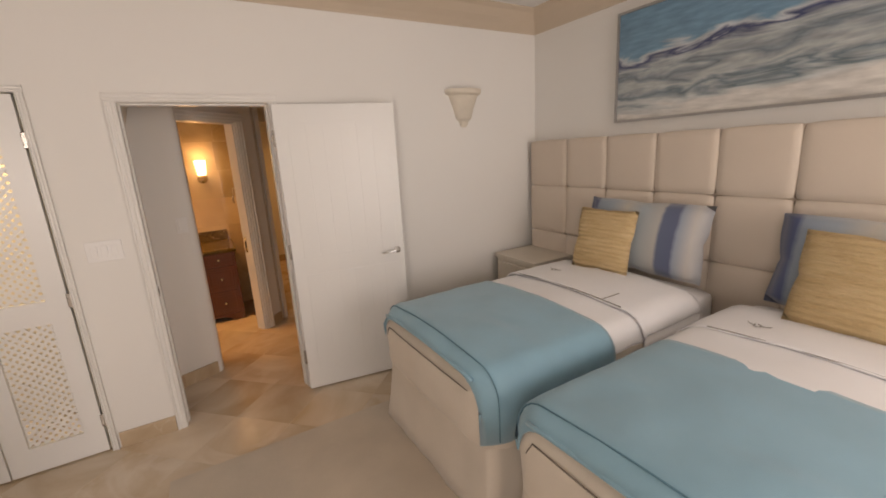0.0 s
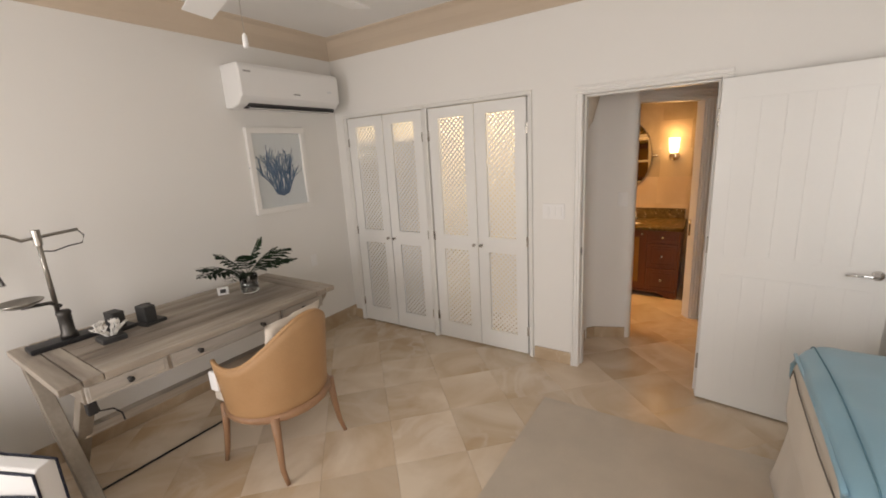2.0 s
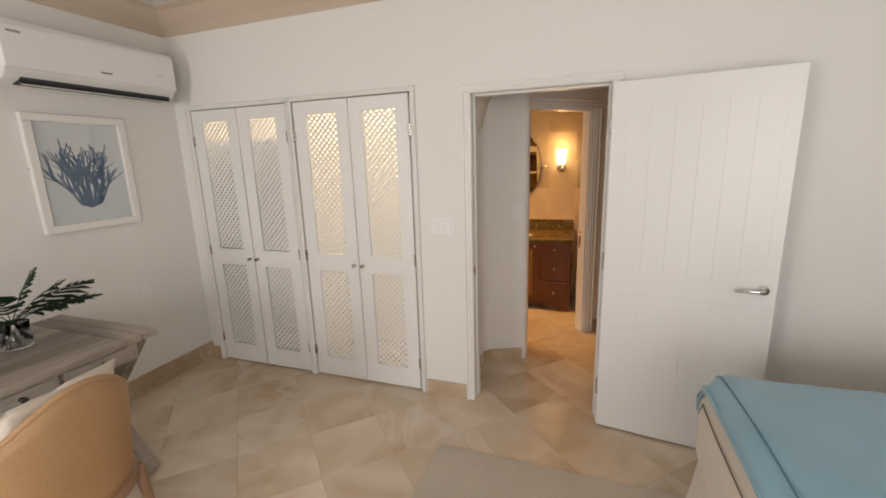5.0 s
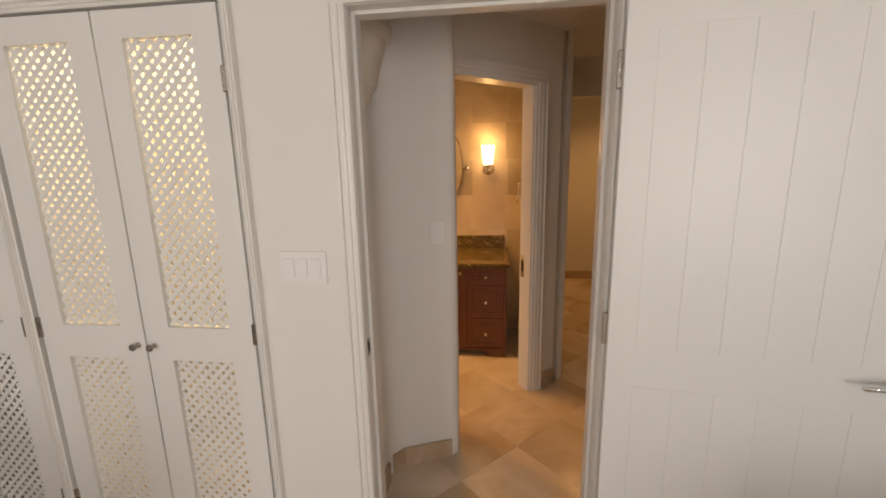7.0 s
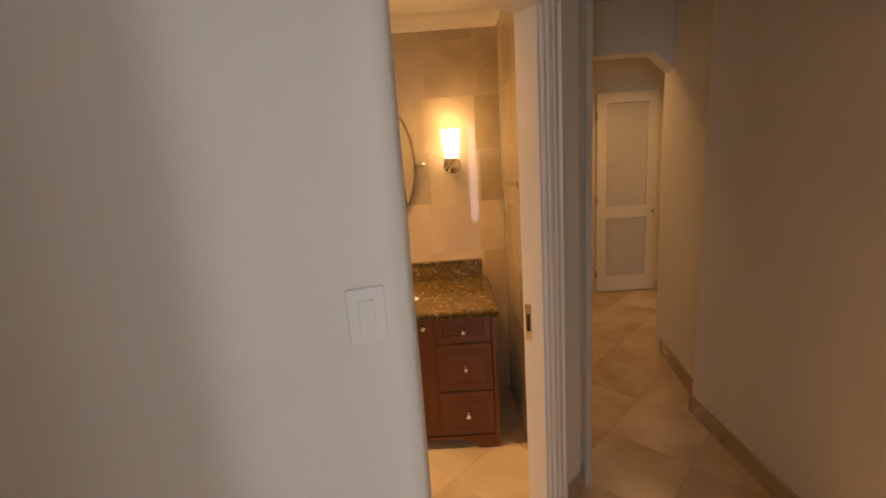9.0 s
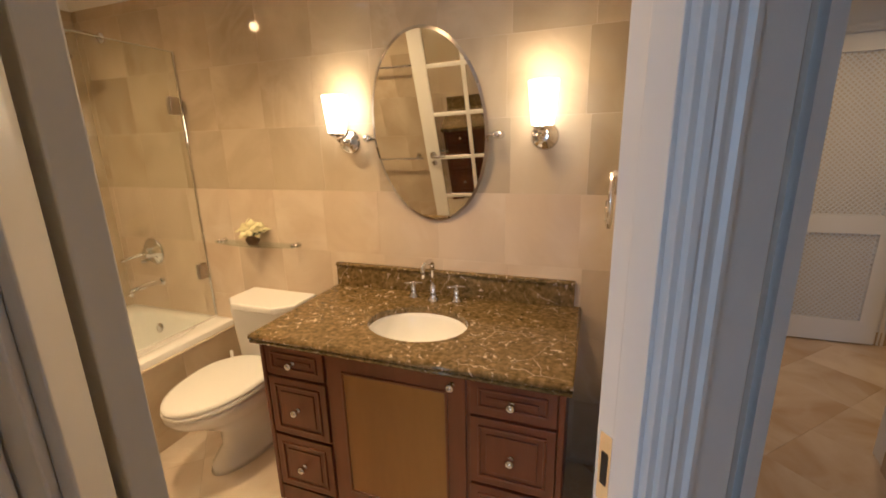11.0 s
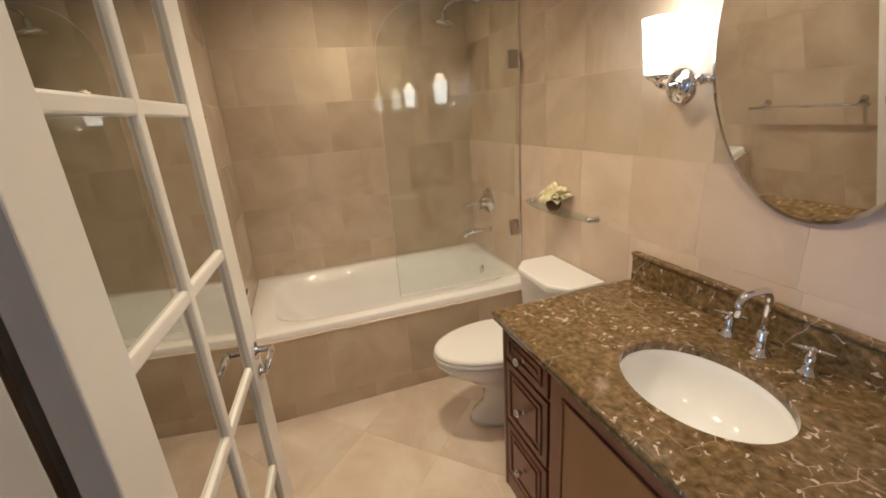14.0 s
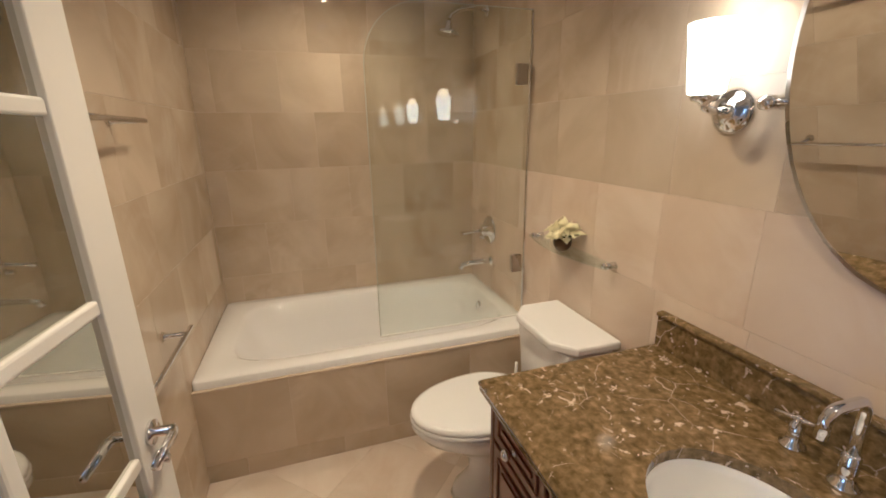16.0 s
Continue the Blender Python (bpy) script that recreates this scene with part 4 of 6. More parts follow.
# painting over the headboard
pt = empty("painting", pose(3.03, -1.98, 2.13), "wide abstract seascape painting in a thin silver frame", "painting")
part("canvas", box(-0.012, 0.012, -1.10, 1.10, -0.345, 0.345), M["sea"], pt)
for nm, bx in (("frame_bar", (-0.025, 0.02, -1.115, 1.115, 0.345, 0.36)), ("frame_bar", (-0.025, 0.02, -1.115, 1.115, -0.36, -0.345)), ("frame_bar", (-0.025, 0.02, -1.115, -1.10, -0.345, 0.345)), ("frame_bar", (-0.025, 0.02, 1.10, 1.115, -0.345, 0.345))):
    part(nm, box(*bx), M["frame_silver"], pt)


def wall_sconce(m, label):
    """A half-round plaster uplighter: a stepped tapering bowl against the wall."""
    bm = bmesh.new()
    prof = [(0.02, -0.005), (0.035, 0.01), (0.045, 0.04), (0.07, 0.06), (0.09, 0.13), (0.115, 0.19), (0.13, 0.235), (0.155, 0.245), (0.165, 0.262), (0.165, 0.282), (0.14, 0.285), (0.10, 0.20), (0.0, 0.10)]
    n = 30
    rows = [[bm.verts.new((r * math.cos(math.pi * k / n), -r * 0.72 * math.sin(math.pi * k / n), z)) for k in range(n + 1)] for r, z in prof if r > 0]
    for a, b in zip(rows, rows[1:]):
        for k in range(n):
            bm.faces.new((a[k], a[k + 1], b[k + 1], b[k]))
    bm.faces.new(rows[0])
    ob = link("wall_sconce", bm, M["plaster"])
    ob.matrix_world = m
    return tagged(ob, label, "wall light", "plaster wall sconces")


wall_sconce(pose(2.27, 0, 1.825), "cream plaster half-cone sconce on the white wall")
wall_sconce(pose(-0.06, 0.40, 1.78, 0, 0, 90), "cream plaster half-cone sconce in the vestibule")

# nightstand
ns = empty("nightstand", pose(2.76, -0.30, 0), "pale grey wooden nightstand between bed and wall", "nightstand")
part("body", rbox(-0.23, 0.21, -0.24, 0.235, 0.06, 0.70, 0.004), M["cream_wood"], ns)
part("top", rbox(-0.25, 0.215, -0.26, 0.25, 0.70, 0.735, 0.006), M["cream_wood"], ns)
for z in (0.16, 0.43):
    dr = part("drawer", rbox(-0.245, -0.225, -0.21, 0.205, z, z + 0.24, 0.004), M["cream_wood"], ns)
    part("knob", lathe([(0, 0), (0.006, 0), (0.006, 0.012), (0.012, 0.02), (0.008, 0.028), (0, 0.03)], 12, pose(-0.245, 0, z + 0.12, 0, -90, 0)), M["iron"], dr)
for sx in (-0.2, 0.18):
    for sy in (-0.2, 0.2):
        part("foot", rbox(sx - 0.025, sx + 0.025, sy - 0.025, sy + 0.025, 0, 0.062, 0.003), M["grey_wood_z"], ns)

# rug
rg = link("rug", soft_box(2.6, 3.6, 0.014, 0.006, 6), M["rug"])
rg.location = (1.24, -2.33, 0.0075)
tagged(rg, "thin beige wool rug lying under the beds", "rug")


# ---- doors of the bedroom ----
def lattice(w, h, pitch, width, thick):
    """Two crossed layers of diagonal slats filling a rectangle."""
    bm = bmesh.new()
    for layer, s in ((0, 1), (1, -1)):
        y0 = layer * thick
        k = -h
        while k < w:
            # line x = k + t, z = t (s = 1) or z = h - t
            t0, t1 = max(0, -k), min(h, w - k)
            if t1 - t0 > 0.004:
                d = width / (2 * math.sqrt(2))
                for_pts = []
                for t, e in ((t0, 1), (t1, -1)):
                    for q in ((d, -d), (-d, d))[:: e]:
                        x, z = k + t + q[0] / 1.0, t + q[1] / 1.0
                        for_pts.append((min(max(x, 0), w), min(max(z, 0), h)))
                if s < 0:
                    for_pts = [(x, h - z) for x, z in for_pts]
                lo = [bm.verts.new((x, y0, z)) for x, z in for_pts]
                hi = [bm.verts.new((x, y0 + thick, z)) for x, z in for_pts]
                bm.faces.new(lo)
                bm.faces.new(hi[::-1])
                for i in range(4):
                    j = (i + 1) % 4
                    bm.faces.new((lo[i], hi[i], hi[j], lo[j]))
            k += pitch
    return bm


def frame_door(w, h, openings, t=0.035):
    """Stiles and rails round openings (x0, x1, z0, z1) that lie above one another; y runs from 0 back to t."""
    bm = bmesh.new()
    x0, x1 = openings[0][0], openings[0][1]
    add_box(bm, 0, x0, 0, t, 0, h)
    add_box(bm, x1, w, 0, t, 0, h)
    z = 0.0
    for o in sorted(openings, key=lambda q: q[2]):
        add_box(bm, x0, x1, 0, t, z, o[2])
        z = o[3]
    add_box(bm, x0, x1, 0, t, z, h)
    return bm


def knob_mesh(m):
    return lathe([(0, 0), (0.010, 0), (0.010, 0.003), (0.005, 0.006), (0.005, 0.014), (0.012, 0.020), (0.014, 0.026), (0.011, 0.031), (0, 0.033)], 14, m)


def closet_door(x, hinge_left, label):
    w, h = 0.427, 2.02
    d = empty("closet_door", pose(x, -0.004, 0.012), label, "closet door", "lattice closet doors")
    ops = [(0.095, 0.335, 0.15, 0.835), (0.095, 0.335, 0.965, 1.935)]
    part("door_frame", frame_door(w, h, ops), M["door"], d)
    for o in ops:
        part("lattice", moved(lattice(o[1] - o[0], o[3] - o[2], 0.042, 0.0205, 0.004), Matrix.Translation((o[0], 0.012, o[2]))), M["door"], d, "diagonal white lattice")
    part("knob", knob_mesh(pose(w - 0.03 if hinge_left else 0.03, 0, 0.893, 90)), M["nickel"], d, "small nickel knob")
    hx = -0.006 if hinge_left else w + 0.006
    for z in (0.20, 0.95, 1.80):
        part("hinge", rbox(hx - 0.010, hx + 0.010, -0.008, 0.002, z - 0.04, z + 0.04, 0.003), M["nickel"], d)
    return d


for x, left in ((-2.182, True), (-1.745, False), (-1.246, True), (-0.811, False)):
    closet_door(x, left, "white closet door with two lattice panels and a nickel knob")

# bedroom door, swung open against the wall
dr = empty("door_1", pose(0.803, -0.026, 0, 0, 0, -8.3), "white boarded bedroom door standing open against the wall", "door")
dr["kind"] = "structure"
W1, H1, T1 = 0.785, 1.985, 0.04
part("slab", rbox(0.0, W1, -T1, 0.0, 0.012, H1, 0.003), M["door"], dr)
bw = 0.109
for k in range(6):
    for z0, z1 in ((0.15, 0.865), (0.985, 1.87)):
        part("board", rbox(0.078 + bw * k + 0.0010, 0.078 + bw * (k + 1) - 0.0010, -T1 - 0.0019, -T1 + 0.002, z0, z1, 0.0012), M["door"], dr)
for z in (0.25, 1.03, 1.78):
    part("hinge", rbox(-0.014, 0.006, -0.012, 0.006, z - 0.05, z + 0.05, 0.003), M["nickel"], dr)
hd = part("handle", lathe([(0, 0), (0.026, 0), (0.026, 0.006), (0.022, 0.010), (0.009, 0.012), (0.009, 0.045), (0, 0.045)], 20, pose(W1 - 0.055, -T1, 0.955, 90)), M["chrome"], dr, "chrome lever handle", smooth=True)
part("lever", tube([(W1 - 0.055, -T1 - 0.045, 0.955), (W1 - 0.08, -T1 - 0.05, 0.957), (W1 - 0.12, -T1 - 0.05, 0.957), (W1 - 0.175, -T1 - 0.045, 0.952)], [0.010, 0.010, 0.008, 0.007], 10), M["chrome"], hd, smooth=True)


def switch_plate(m, w, h, rockers, label):
    s = empty("light_switch", m, label, "light switch")
    part("plate", rbox(-w / 2, w / 2, -0.007, 0, -h / 2, h / 2, 0.003), M["white_plastic"], s)
    for k in range(rockers):
        x = (k - (rockers - 1) / 2) * 0.046
        part("rocker", rbox(x - 0.016, x + 0.016, -0.011, -0.005, -0.033, 0.033, 0.002), M["white_plastic"], s)
    return s


switch_plate(pose(-0.178, 0, 1.205), 0.165, 0.115, 3, "white triple rocker light switch by the door")
switch_plate(pose(0.185, 0.6533, 1.22, 0, 0, 19.5), 0.075, 0.115, 1, "white single light switch on the vestibule wall")
ol = empty("wall_outlet", pose(XW, -0.47, 0.745, 0, 0, 90), "white wall outlet above the desk", "outlet")
part("plate", rbox(-0.035, 0.035, -0.006, 0, -0.055, 0.055, 0.002), M["white_plastic"], ol)
for z in (-0.022, 0.022):
    part("socket", rbox(-0.015, 0.015, -0.009, -0.004, z - 0.014, z + 0.014, 0.002), M["white_plastic"], ol)


# ---- air conditioner ----
ac = empty("air_conditioner", pose(XW, -0.62, 2.24, 0, 0, 90), "white split air conditioner high on the wall", "air conditioner")
prof = [(0, -0.155), (-0.10, -0.155), (-0.175, -0.135), (-0.215, -0.09), (-0.225, 0.13), (-0.21, 0.155), (0, 0.155)]
bm = bmesh.new()
lo = [bm.verts.new((-0.475, y, z)) for y, z in prof]
hi = [bm.verts.new((0.475, y, z)) for y, z in prof]
bm.faces.new(lo)
bm.faces.new(hi[::-1])
for i in range(len(prof)):
    j = (i + 1) % len(prof)
    bm.faces.new((lo[i], hi[i], hi[j], lo[j]))
part("casing", bm, M["white_plastic"], ac, bevel=0.012)
part("vent", box(-0.40, 0.43, -0.192, -0.11, -0.158, -0.128), M["black"], ac, "dark air outlet")
part("flap", moved(rbox(-0.40, 0.43, -0.003, 0.003, -0.022, 0.022, 0.002), pose(0, -0.172, -0.152, -62)), M["white_plastic"], ac)
part("flap", moved(rbox(-0.40, 0.43, -0.002, 0.002, -0.014, 0.014, 0.002), pose(0, -0.192, -0.132, -50)), M["slate"], ac)
part("front_panel", rbox(-0.472, 0.472, -0.2315, -0.2165, -0.085, 0.125, 0.006), M["white_plastic"], ac)
part("badge", box(-0.02, 0.045, -0.2325, -0.2315, -0.045, -0.038), M["slate"], ac)
part("sticker", box(-0.44, -0.38, -0.2325, -0.2315, 0.085, 0.097), M["frame_silver"], ac)
part("display", box(0.34, 0.385, -0.2325, -0.2315, -0.005, 0.012), M["art_paper"], ac)


# ---- framed coral prints ----
def coral_print(m, w, h, seed, label):
    pc = empty("picture", m, label, "picture", "coral prints")
    f = 0.045
    part("backing", box(-w / 2 + 0.01, w / 2 - 0.01, -0.012, -0.002, -h / 2 + 0.01, h / 2 - 0.01), M["art_paper"], pc)
    for b in ((-w / 2, w / 2, h / 2 - f, h / 2), (-w / 2, w / 2, -h / 2, -h / 2 + f), (-w / 2, -w / 2 + f, -h / 2 + f, h / 2 - f), (w / 2 - f, w / 2, -h / 2 + f, h / 2 - f)):
        part("frame_bar", rbox(b[0], b[1], -0.035, 0, b[2], b[3], 0.004), M["trim"], pc)
    rnd = random.Random(seed)
    bm = bmesh.new()

    def branch(x, z, a, ln, r, depth):
        pts, rad = [], []
        n = 5
        for i in range(n + 1):
            pts.append((x, -0.0125, z))
            rad.append(r * (1 - 0.35 * i / n))
            a += rnd.uniform(-0.13, 0.13) - 0.05 * a
            x, z = x + math.sin(a) * ln / n, z + math.cos(a) * ln / n
        vs = []
        for (px, py, pz), rr in zip(pts, rad):
            vs.append((bm.verts.new((px - rr, py, pz)), bm.verts.new((px + rr, py, pz))))
        for (p, q), (s, t) in zip(vs, vs[1:]):
            bm.faces.new((p, q, t, s))
        e = bm.verts.new((pts[-1][0], py, pts[-1][2] + rad[-1] * 1.4))
        bm.faces.new((vs[-1][0], vs[-1][1], e))
        if depth:
            for s in (-1, 1):
                if rnd.random() < 0.92:
                    k = rnd.choice((2, 3, 4))
                    branch(pts[k][0], pts[k][2], a + s * rnd.uniform(0.3, 0.65), ln * rnd.uniform(0.55, 0.85), r * 0.78, depth - 1)
    for k in range(17):
        a = -0.95 + 1.9 * k / 16
        branch(0.10 * w * a, -h * 0.31 + 0.02 * abs(a), a * 0.62, h * rnd.uniform(0.27, 0.40) * (1.10 - 0.25 * abs(a)), 0.0082, 2)
    for v in bm.verts:
        v.co.y -= rnd.uniform(0, 0.0006)
    part("print", bm, M["coral_blue"], pc, "blue ink drawing of a coral fan")
    pane = part("glazing", box(-w / 2 + f, w / 2 - f, -0.020, -0.018, -h / 2 + f, h / 2 - f), M["pane_glass"], pc)
    pane.visible_shadow = False
    return pc


coral_print(pose(XW, -0.705, 1.605, 0, 0, 90), 0.56, 0.70, 5, "blue coral print in a white frame under the air conditioner")
coral_print(pose(XW, -2.93, 1.62, 0, 0, 90), 0.56, 0.70, 9, "blue coral print in a white frame above the armchair")

# ---- desk ----
dk = empty("desk", pose(-1.81, -1.82, 0), "weathered grey wooden desk with crossed legs and three drawers", "desk")
di = Matrix.Translation((1.81, 1.82, 0))
n_pl = 5
for k in range(n_pl):
    x0 = -2.13 + 0.64 * k / n_pl
    part("plank", moved(rbox(x0 + 0.0025, x0 + 0.64 / n_pl - 0.0025, -2.42, -1.22, 0.765, 0.80, 0.003), di), M["grey_wood"], dk)
for y0, y1 in ((-2.585, -2.50), (-2.50, -2.421), (-1.219, -1.14), (-1.14, -1.06)):
    part("end_board", moved(rbox(-2.205, -1.42, y0 + 0.003, y1 - 0.003, 0.764, 0.80, 0.003), di), M["grey_wood_x"], dk)
for x0, x1 in ((-2.205, -2.131), (-1.489, -1.42)):
    part("edge_board", moved(rbox(x0, x1, -2.42, -1.22, 0.764, 0.80, 0.003), di), M["grey_wood"], dk)
part("apron", moved(rbox(-2.14, -1.475, -2.50, -1.14, 0.665, 0.764, 0.003), di), M["grey_wood"], dk)
for y0, y1, knobs in ((-2.49, -2.155, (-2.325,)), (-2.135, -1.49, (-2.0, -1.625)), (-1.47, -1.15, (-1.315,))):
    dw = part("drawer", moved(rbox(-1.476, -1.458, y0, y1, 0.672, 0.758, 0.003), di), M["whitewash"], dk)
    bm = bmesh.new()
    for b in ((y0 + 0.012, y1 - 0.012, 0.742, 0.748), (y0 + 0.012, y1 - 0.012, 0.682, 0.688), (y0 + 0.012, y0 + 0.018, 0.688, 0.742), (y1 - 0.018, y1 - 0.012, 0.688, 0.742)):
        add_box(bm, -1.459, -1.453, b[0], b[1], b[2], b[3], di)
    part("moulding", bm, M["whitewash"], dw)
    for ky in knobs:
        part("knob", moved(knob_mesh(pose(-1.456, ky, 0.715, 0, 90, 0)), di), M["iron"], dw, "dark iron knob")


def leg_bar(a, b, w, name, parent, mat):
    """A square bar from a to b in an end frame of the desk."""
    a, b = Vector(a), Vector(b)
    d = (b - a)
    ang = math.degrees(math.atan2(d.x, d.z))
    bm = rbox(-w / 2, w / 2, -w / 2, w / 2, 0, d.length, 0.004)
    return part(name, moved(bm, di @ pose(a.x, a.y, a.z, 0, ang, 0)), mat, parent)


for y in (-2.50, -1.15):
    leg_bar((-2.10, y + 0.033, 0.02), (-1.50, y + 0.033, 0.755), 0.062, "leg", dk, M["grey_wood_z"])
    leg_bar((-1.47, y - 0.033, 0.02), (-2.10, y - 0.033, 0.755), 0.062, "leg", dk, M["grey_wood_z"])
part("stretcher", moved(rbox(-1.83, -1.77, -2.47, -1.18, 0.36, 0.41, 0.004), di), M["grey_wood"], dk)
cb = tube([(-1.50, -2.46, 0.665), (-1.50, -2.45, 0.60), (-1.50, -2.40, 0.585), (-1.49, -2.375, 0.55), (-1.49, -2.37, 0.51)], 0.004, 8)
tagged(link("cable", cb, M["black"], smooth=True), "black power cable hanging under the desk", "cable")
tagged(link("power_adapter", rbox(-1.52, -1.48, -2.495, -2.455, 0.60, 0.664, 0.006), M["black"]), "black power adapter fixed under the desk", "adapter")

# dark floor line under the desk, drawn as a thin black tube
floor_dark_line = tube([(-1.84, -2.50 + 0.055 * k, 0.006 + 0.001 * (k % 2)) for k in range(23)], 0.006, 8)
tagged(link("cable", floor_dark_line, M["black"], smooth=True), "thin dark line along the floor under the desk", "cable")

# ---- desk lamp made from an old balance scale ----
lx, ly = -2.03, -2.385
lp = empty("desk_lamp", pose(lx, ly, 0.80), "pewter swing-arm lamp on a dark balance-scale base with glass shade", "lamp")
part("base", rbox(-0.055, 0.055, -0.15, 0.15, 0.0, 0.028, 0.006), M["black"], lp)
part("column", lathe([(0, 0.028), (0.038, 0.028), (0.036, 0.05), (0.030, 0.06), (0.030, 0.15), (0.034, 0.16), (0.028, 0.175), (0.015, 0.18), (0, 0.18)], 20, pose(0, 0.02, 0)), M["iron"], lp, smooth=True)
part("post", tube([(0, 0.0, 0.17), (0, 0.0, 0.40), (0, 0.0, 0.605)], 0.011, 10), M["pewter"], lp, smooth=True)
part("arm", tube([(0, 0.165, 0.585), (0, 0.07, 0.578), (0, 0.0, 0.572), (0, -0.06, 0.565), (0, -0.11, 0.60), (0, -0.17, 0.615), (0, -0.215, 0.60)], 0.008, 10), M["pewter"], lp, smooth=True)
part("collar", tube([(0, 0, 0.53), (0, 0, 0.61)], 0.018, 12), M["pewter"], lp)
part("cord", tube([(0, 0.16, 0.585), (0.0, 0.185, 0.55), (0.0, 0.17, 0.51), (0.0, 0.11, 0.505), (0, 0.05, 0.49), (0, 0.008, 0.50)], 0.0035, 6), M["black"], lp, smooth=True)
part("socket", lathe([(0, 0.0), (0.030, 0.0), (0.034, 0.02), (0.034, 0.055), (0.020, 0.07), (0.012, 0.10), (0, 0.10)], 16, pose(0, -0.215, 0.50)), M["pewter"], lp, smooth=True)
for s in (-1, 1):
    part("thumb_screw", tube([(s * 0.03, -0.215, 0.53), (s * 0.06, -0.215, 0.53)], [0.005, 0.011], 10), M["pewter"], lp)
part("shade", lathe([(0.034, 0.0), (0.05, -0.04), (0.095, -0.125), (0.097, -0.127), (0.092, -0.125), (0.046, -0.038), (0.030, 0.0)], 24, pose(0, -0.215, 0.515, -14)), M["glass"], lp, "flared clear glass shade", smooth=True)
part("scale_pan", lathe([(0, 0.0), (0.05, 0.004), (0.085, 0.022), (0.092, 0.030), (0.088, 0.031), (0.05, 0.010), (0, 0.006)], 24, pose(0.02, -0.13, 0.245)), M["pewter"], lp, "shallow metal scale pan", smooth=True)
part("pan_arm", tube([(0, 0.02, 0.20), (0, -0.02, 0.23), (0.02, -0.13, 0.243)], 0.010, 8), M["iron"], lp)


# ---- small things on the desk ----
def coral_piece(m):
    rnd = random.Random(3)
    bm = bmesh.new()

    def grow(p, d, ln, r, depth):
        q = p + d * ln
        tube([p, p + d * ln * 0.5 + Vector((rnd.uniform(-1, 1), rnd.uniform(-1, 1), 0)) * 0.004, q], [r, r * 0.85, r * 0.6], 6, bm)
        if depth:
            for _ in range(3):
                e = (d + Vector((rnd.uniform(-1, 1), rnd.uniform(-1, 1), rnd.uniform(-0.1, 0.8))) * 0.8).normalized()
                grow(q, e, ln * 0.75, r * 0.72, depth - 1)
    for k in range(7):
        a = 2 * math.pi * k / 7
        grow(Vector((0.012 * math.cos(a), 0.012 * math.sin(a), 0.0)), Vector((0.75 * math.cos(a), 0.75 * math.sin(a), 0.85)).normalized(), 0.042, 0.0085, 2)
    return moved(bm, m)


cr = empty("coral_ornament", pose(-1.83, -2.25, 0.80), "white branching coral on a dark slate stand", "ornament")
part("stand", rbox(-0.055, 0.055, -0.055, 0.055, 0.0, 0.028, 0.004), M["slate"], cr)
part("coral", coral_piece(pose(0, 0, 0.024)), M["coral_white"], cr, "white branching coral", smooth=True)
for bx, by, turn in ((-1.96, -2.16, 8), (-1.90, -2.03, 10)):
    be = empty("bookend", pose(bx, by, 0.80, 0, 0, turn), "dark slate bookend block on the desk", "bookend", "slate bookends")
    part("foot", rbox(-0.05, 0.05, -0.06, 0.06, 0.0, 0.02, 0.003), M["slate"], be)
    part("block", rbox(-0.045, 0.045, -0.05, 0.012, 0.02, 0.115, 0.005), M["slate"], be)
tagged(link("glass_tumbler", lathe([(0, 0), (0.026, 0), (0.030, 0.075), (0.028, 0.075), (0.024, 0.006), (0, 0.006)], 20, pose(-2.06, -1.99, 0.80)), M["glass"], smooth=True), "small clear glass tumbler on the desk", "glass")
pf = empty("photo_frame", pose(-1.99, -1.545, 0.80, 0, 0, 60), "tiny white photo frame standing on the desk", "photo frame")
part("frame", rbox(-0.035, 0.035, -0.006, 0.006, 0.0, 0.055, 0.003), M["white_plastic"], pf)
part("photo", box(-0.018, 0.018, -0.0075, -0.006, 0.014, 0.042), M["slate"], pf)

va = empty("plant_vase", pose(-1.87, -1.42, 0.80), "clear glass vase of water with dark fern-like leaves", "plant")
part("vase", lathe([(0, 0), (0.055, 0), (0.060, 0.01), (0.060, 0.125), (0.055, 0.125), (0.055, 0.012), (0, 0.010)], 24), M["glass"], va, smooth=True)


def split_leaf(base, aim, ln, rnd):
    """A deeply cut leaf: a midrib with paired pointed lobes, arching from base toward aim."""
    bm = bmesh.new()
    base, aim = Vector(base), Vector(aim).normalized()
    n = 11
    side = aim.cross(Vector((0, 0, 1))).normalized()
    pts = []
    for i in range(n + 1):
        f = i / n
        pts.append(base + aim * ln * f + Vector((0, 0, 1)) * (0.10 * ln * math.sin(math.pi * f * 0.9)))
    tube(pts, [0.0025 * (1.1 - i / n) for i in range(n + 1)], 5, bm)
    for i in range(3, n + 1):
        f = (i - 2) / (n - 2)
        wl = ln * 0.34 * math.sin(math.pi * (0.18 + 0.78 * f)) + 0.008
        for s in (-1, 1):
            d = (side * s * 0.85 + aim * 0.62 + Vector((0, 0, rnd.uniform(-0.25, 0.05)))).normalized()
            p, w = pts[i], ln * 0.046
            a, b = bm.verts.new(p - aim * w * 0.7), bm.verts.new(p + aim * w * 0.7)
            c, e = bm.verts.new(p + d * wl * 0.6 + aim * w), bm.verts.new(p + d * wl * 0.6 - aim * w)
            t = bm.verts.new(p + d * wl + Vector((0, 0, -0.12 * wl)))
            bm.faces.new((a, b, c, e))
            bm.faces.new((e, c, t))
    bmesh.ops.recalc_face_normals(bm, faces=bm.faces)
    return bm


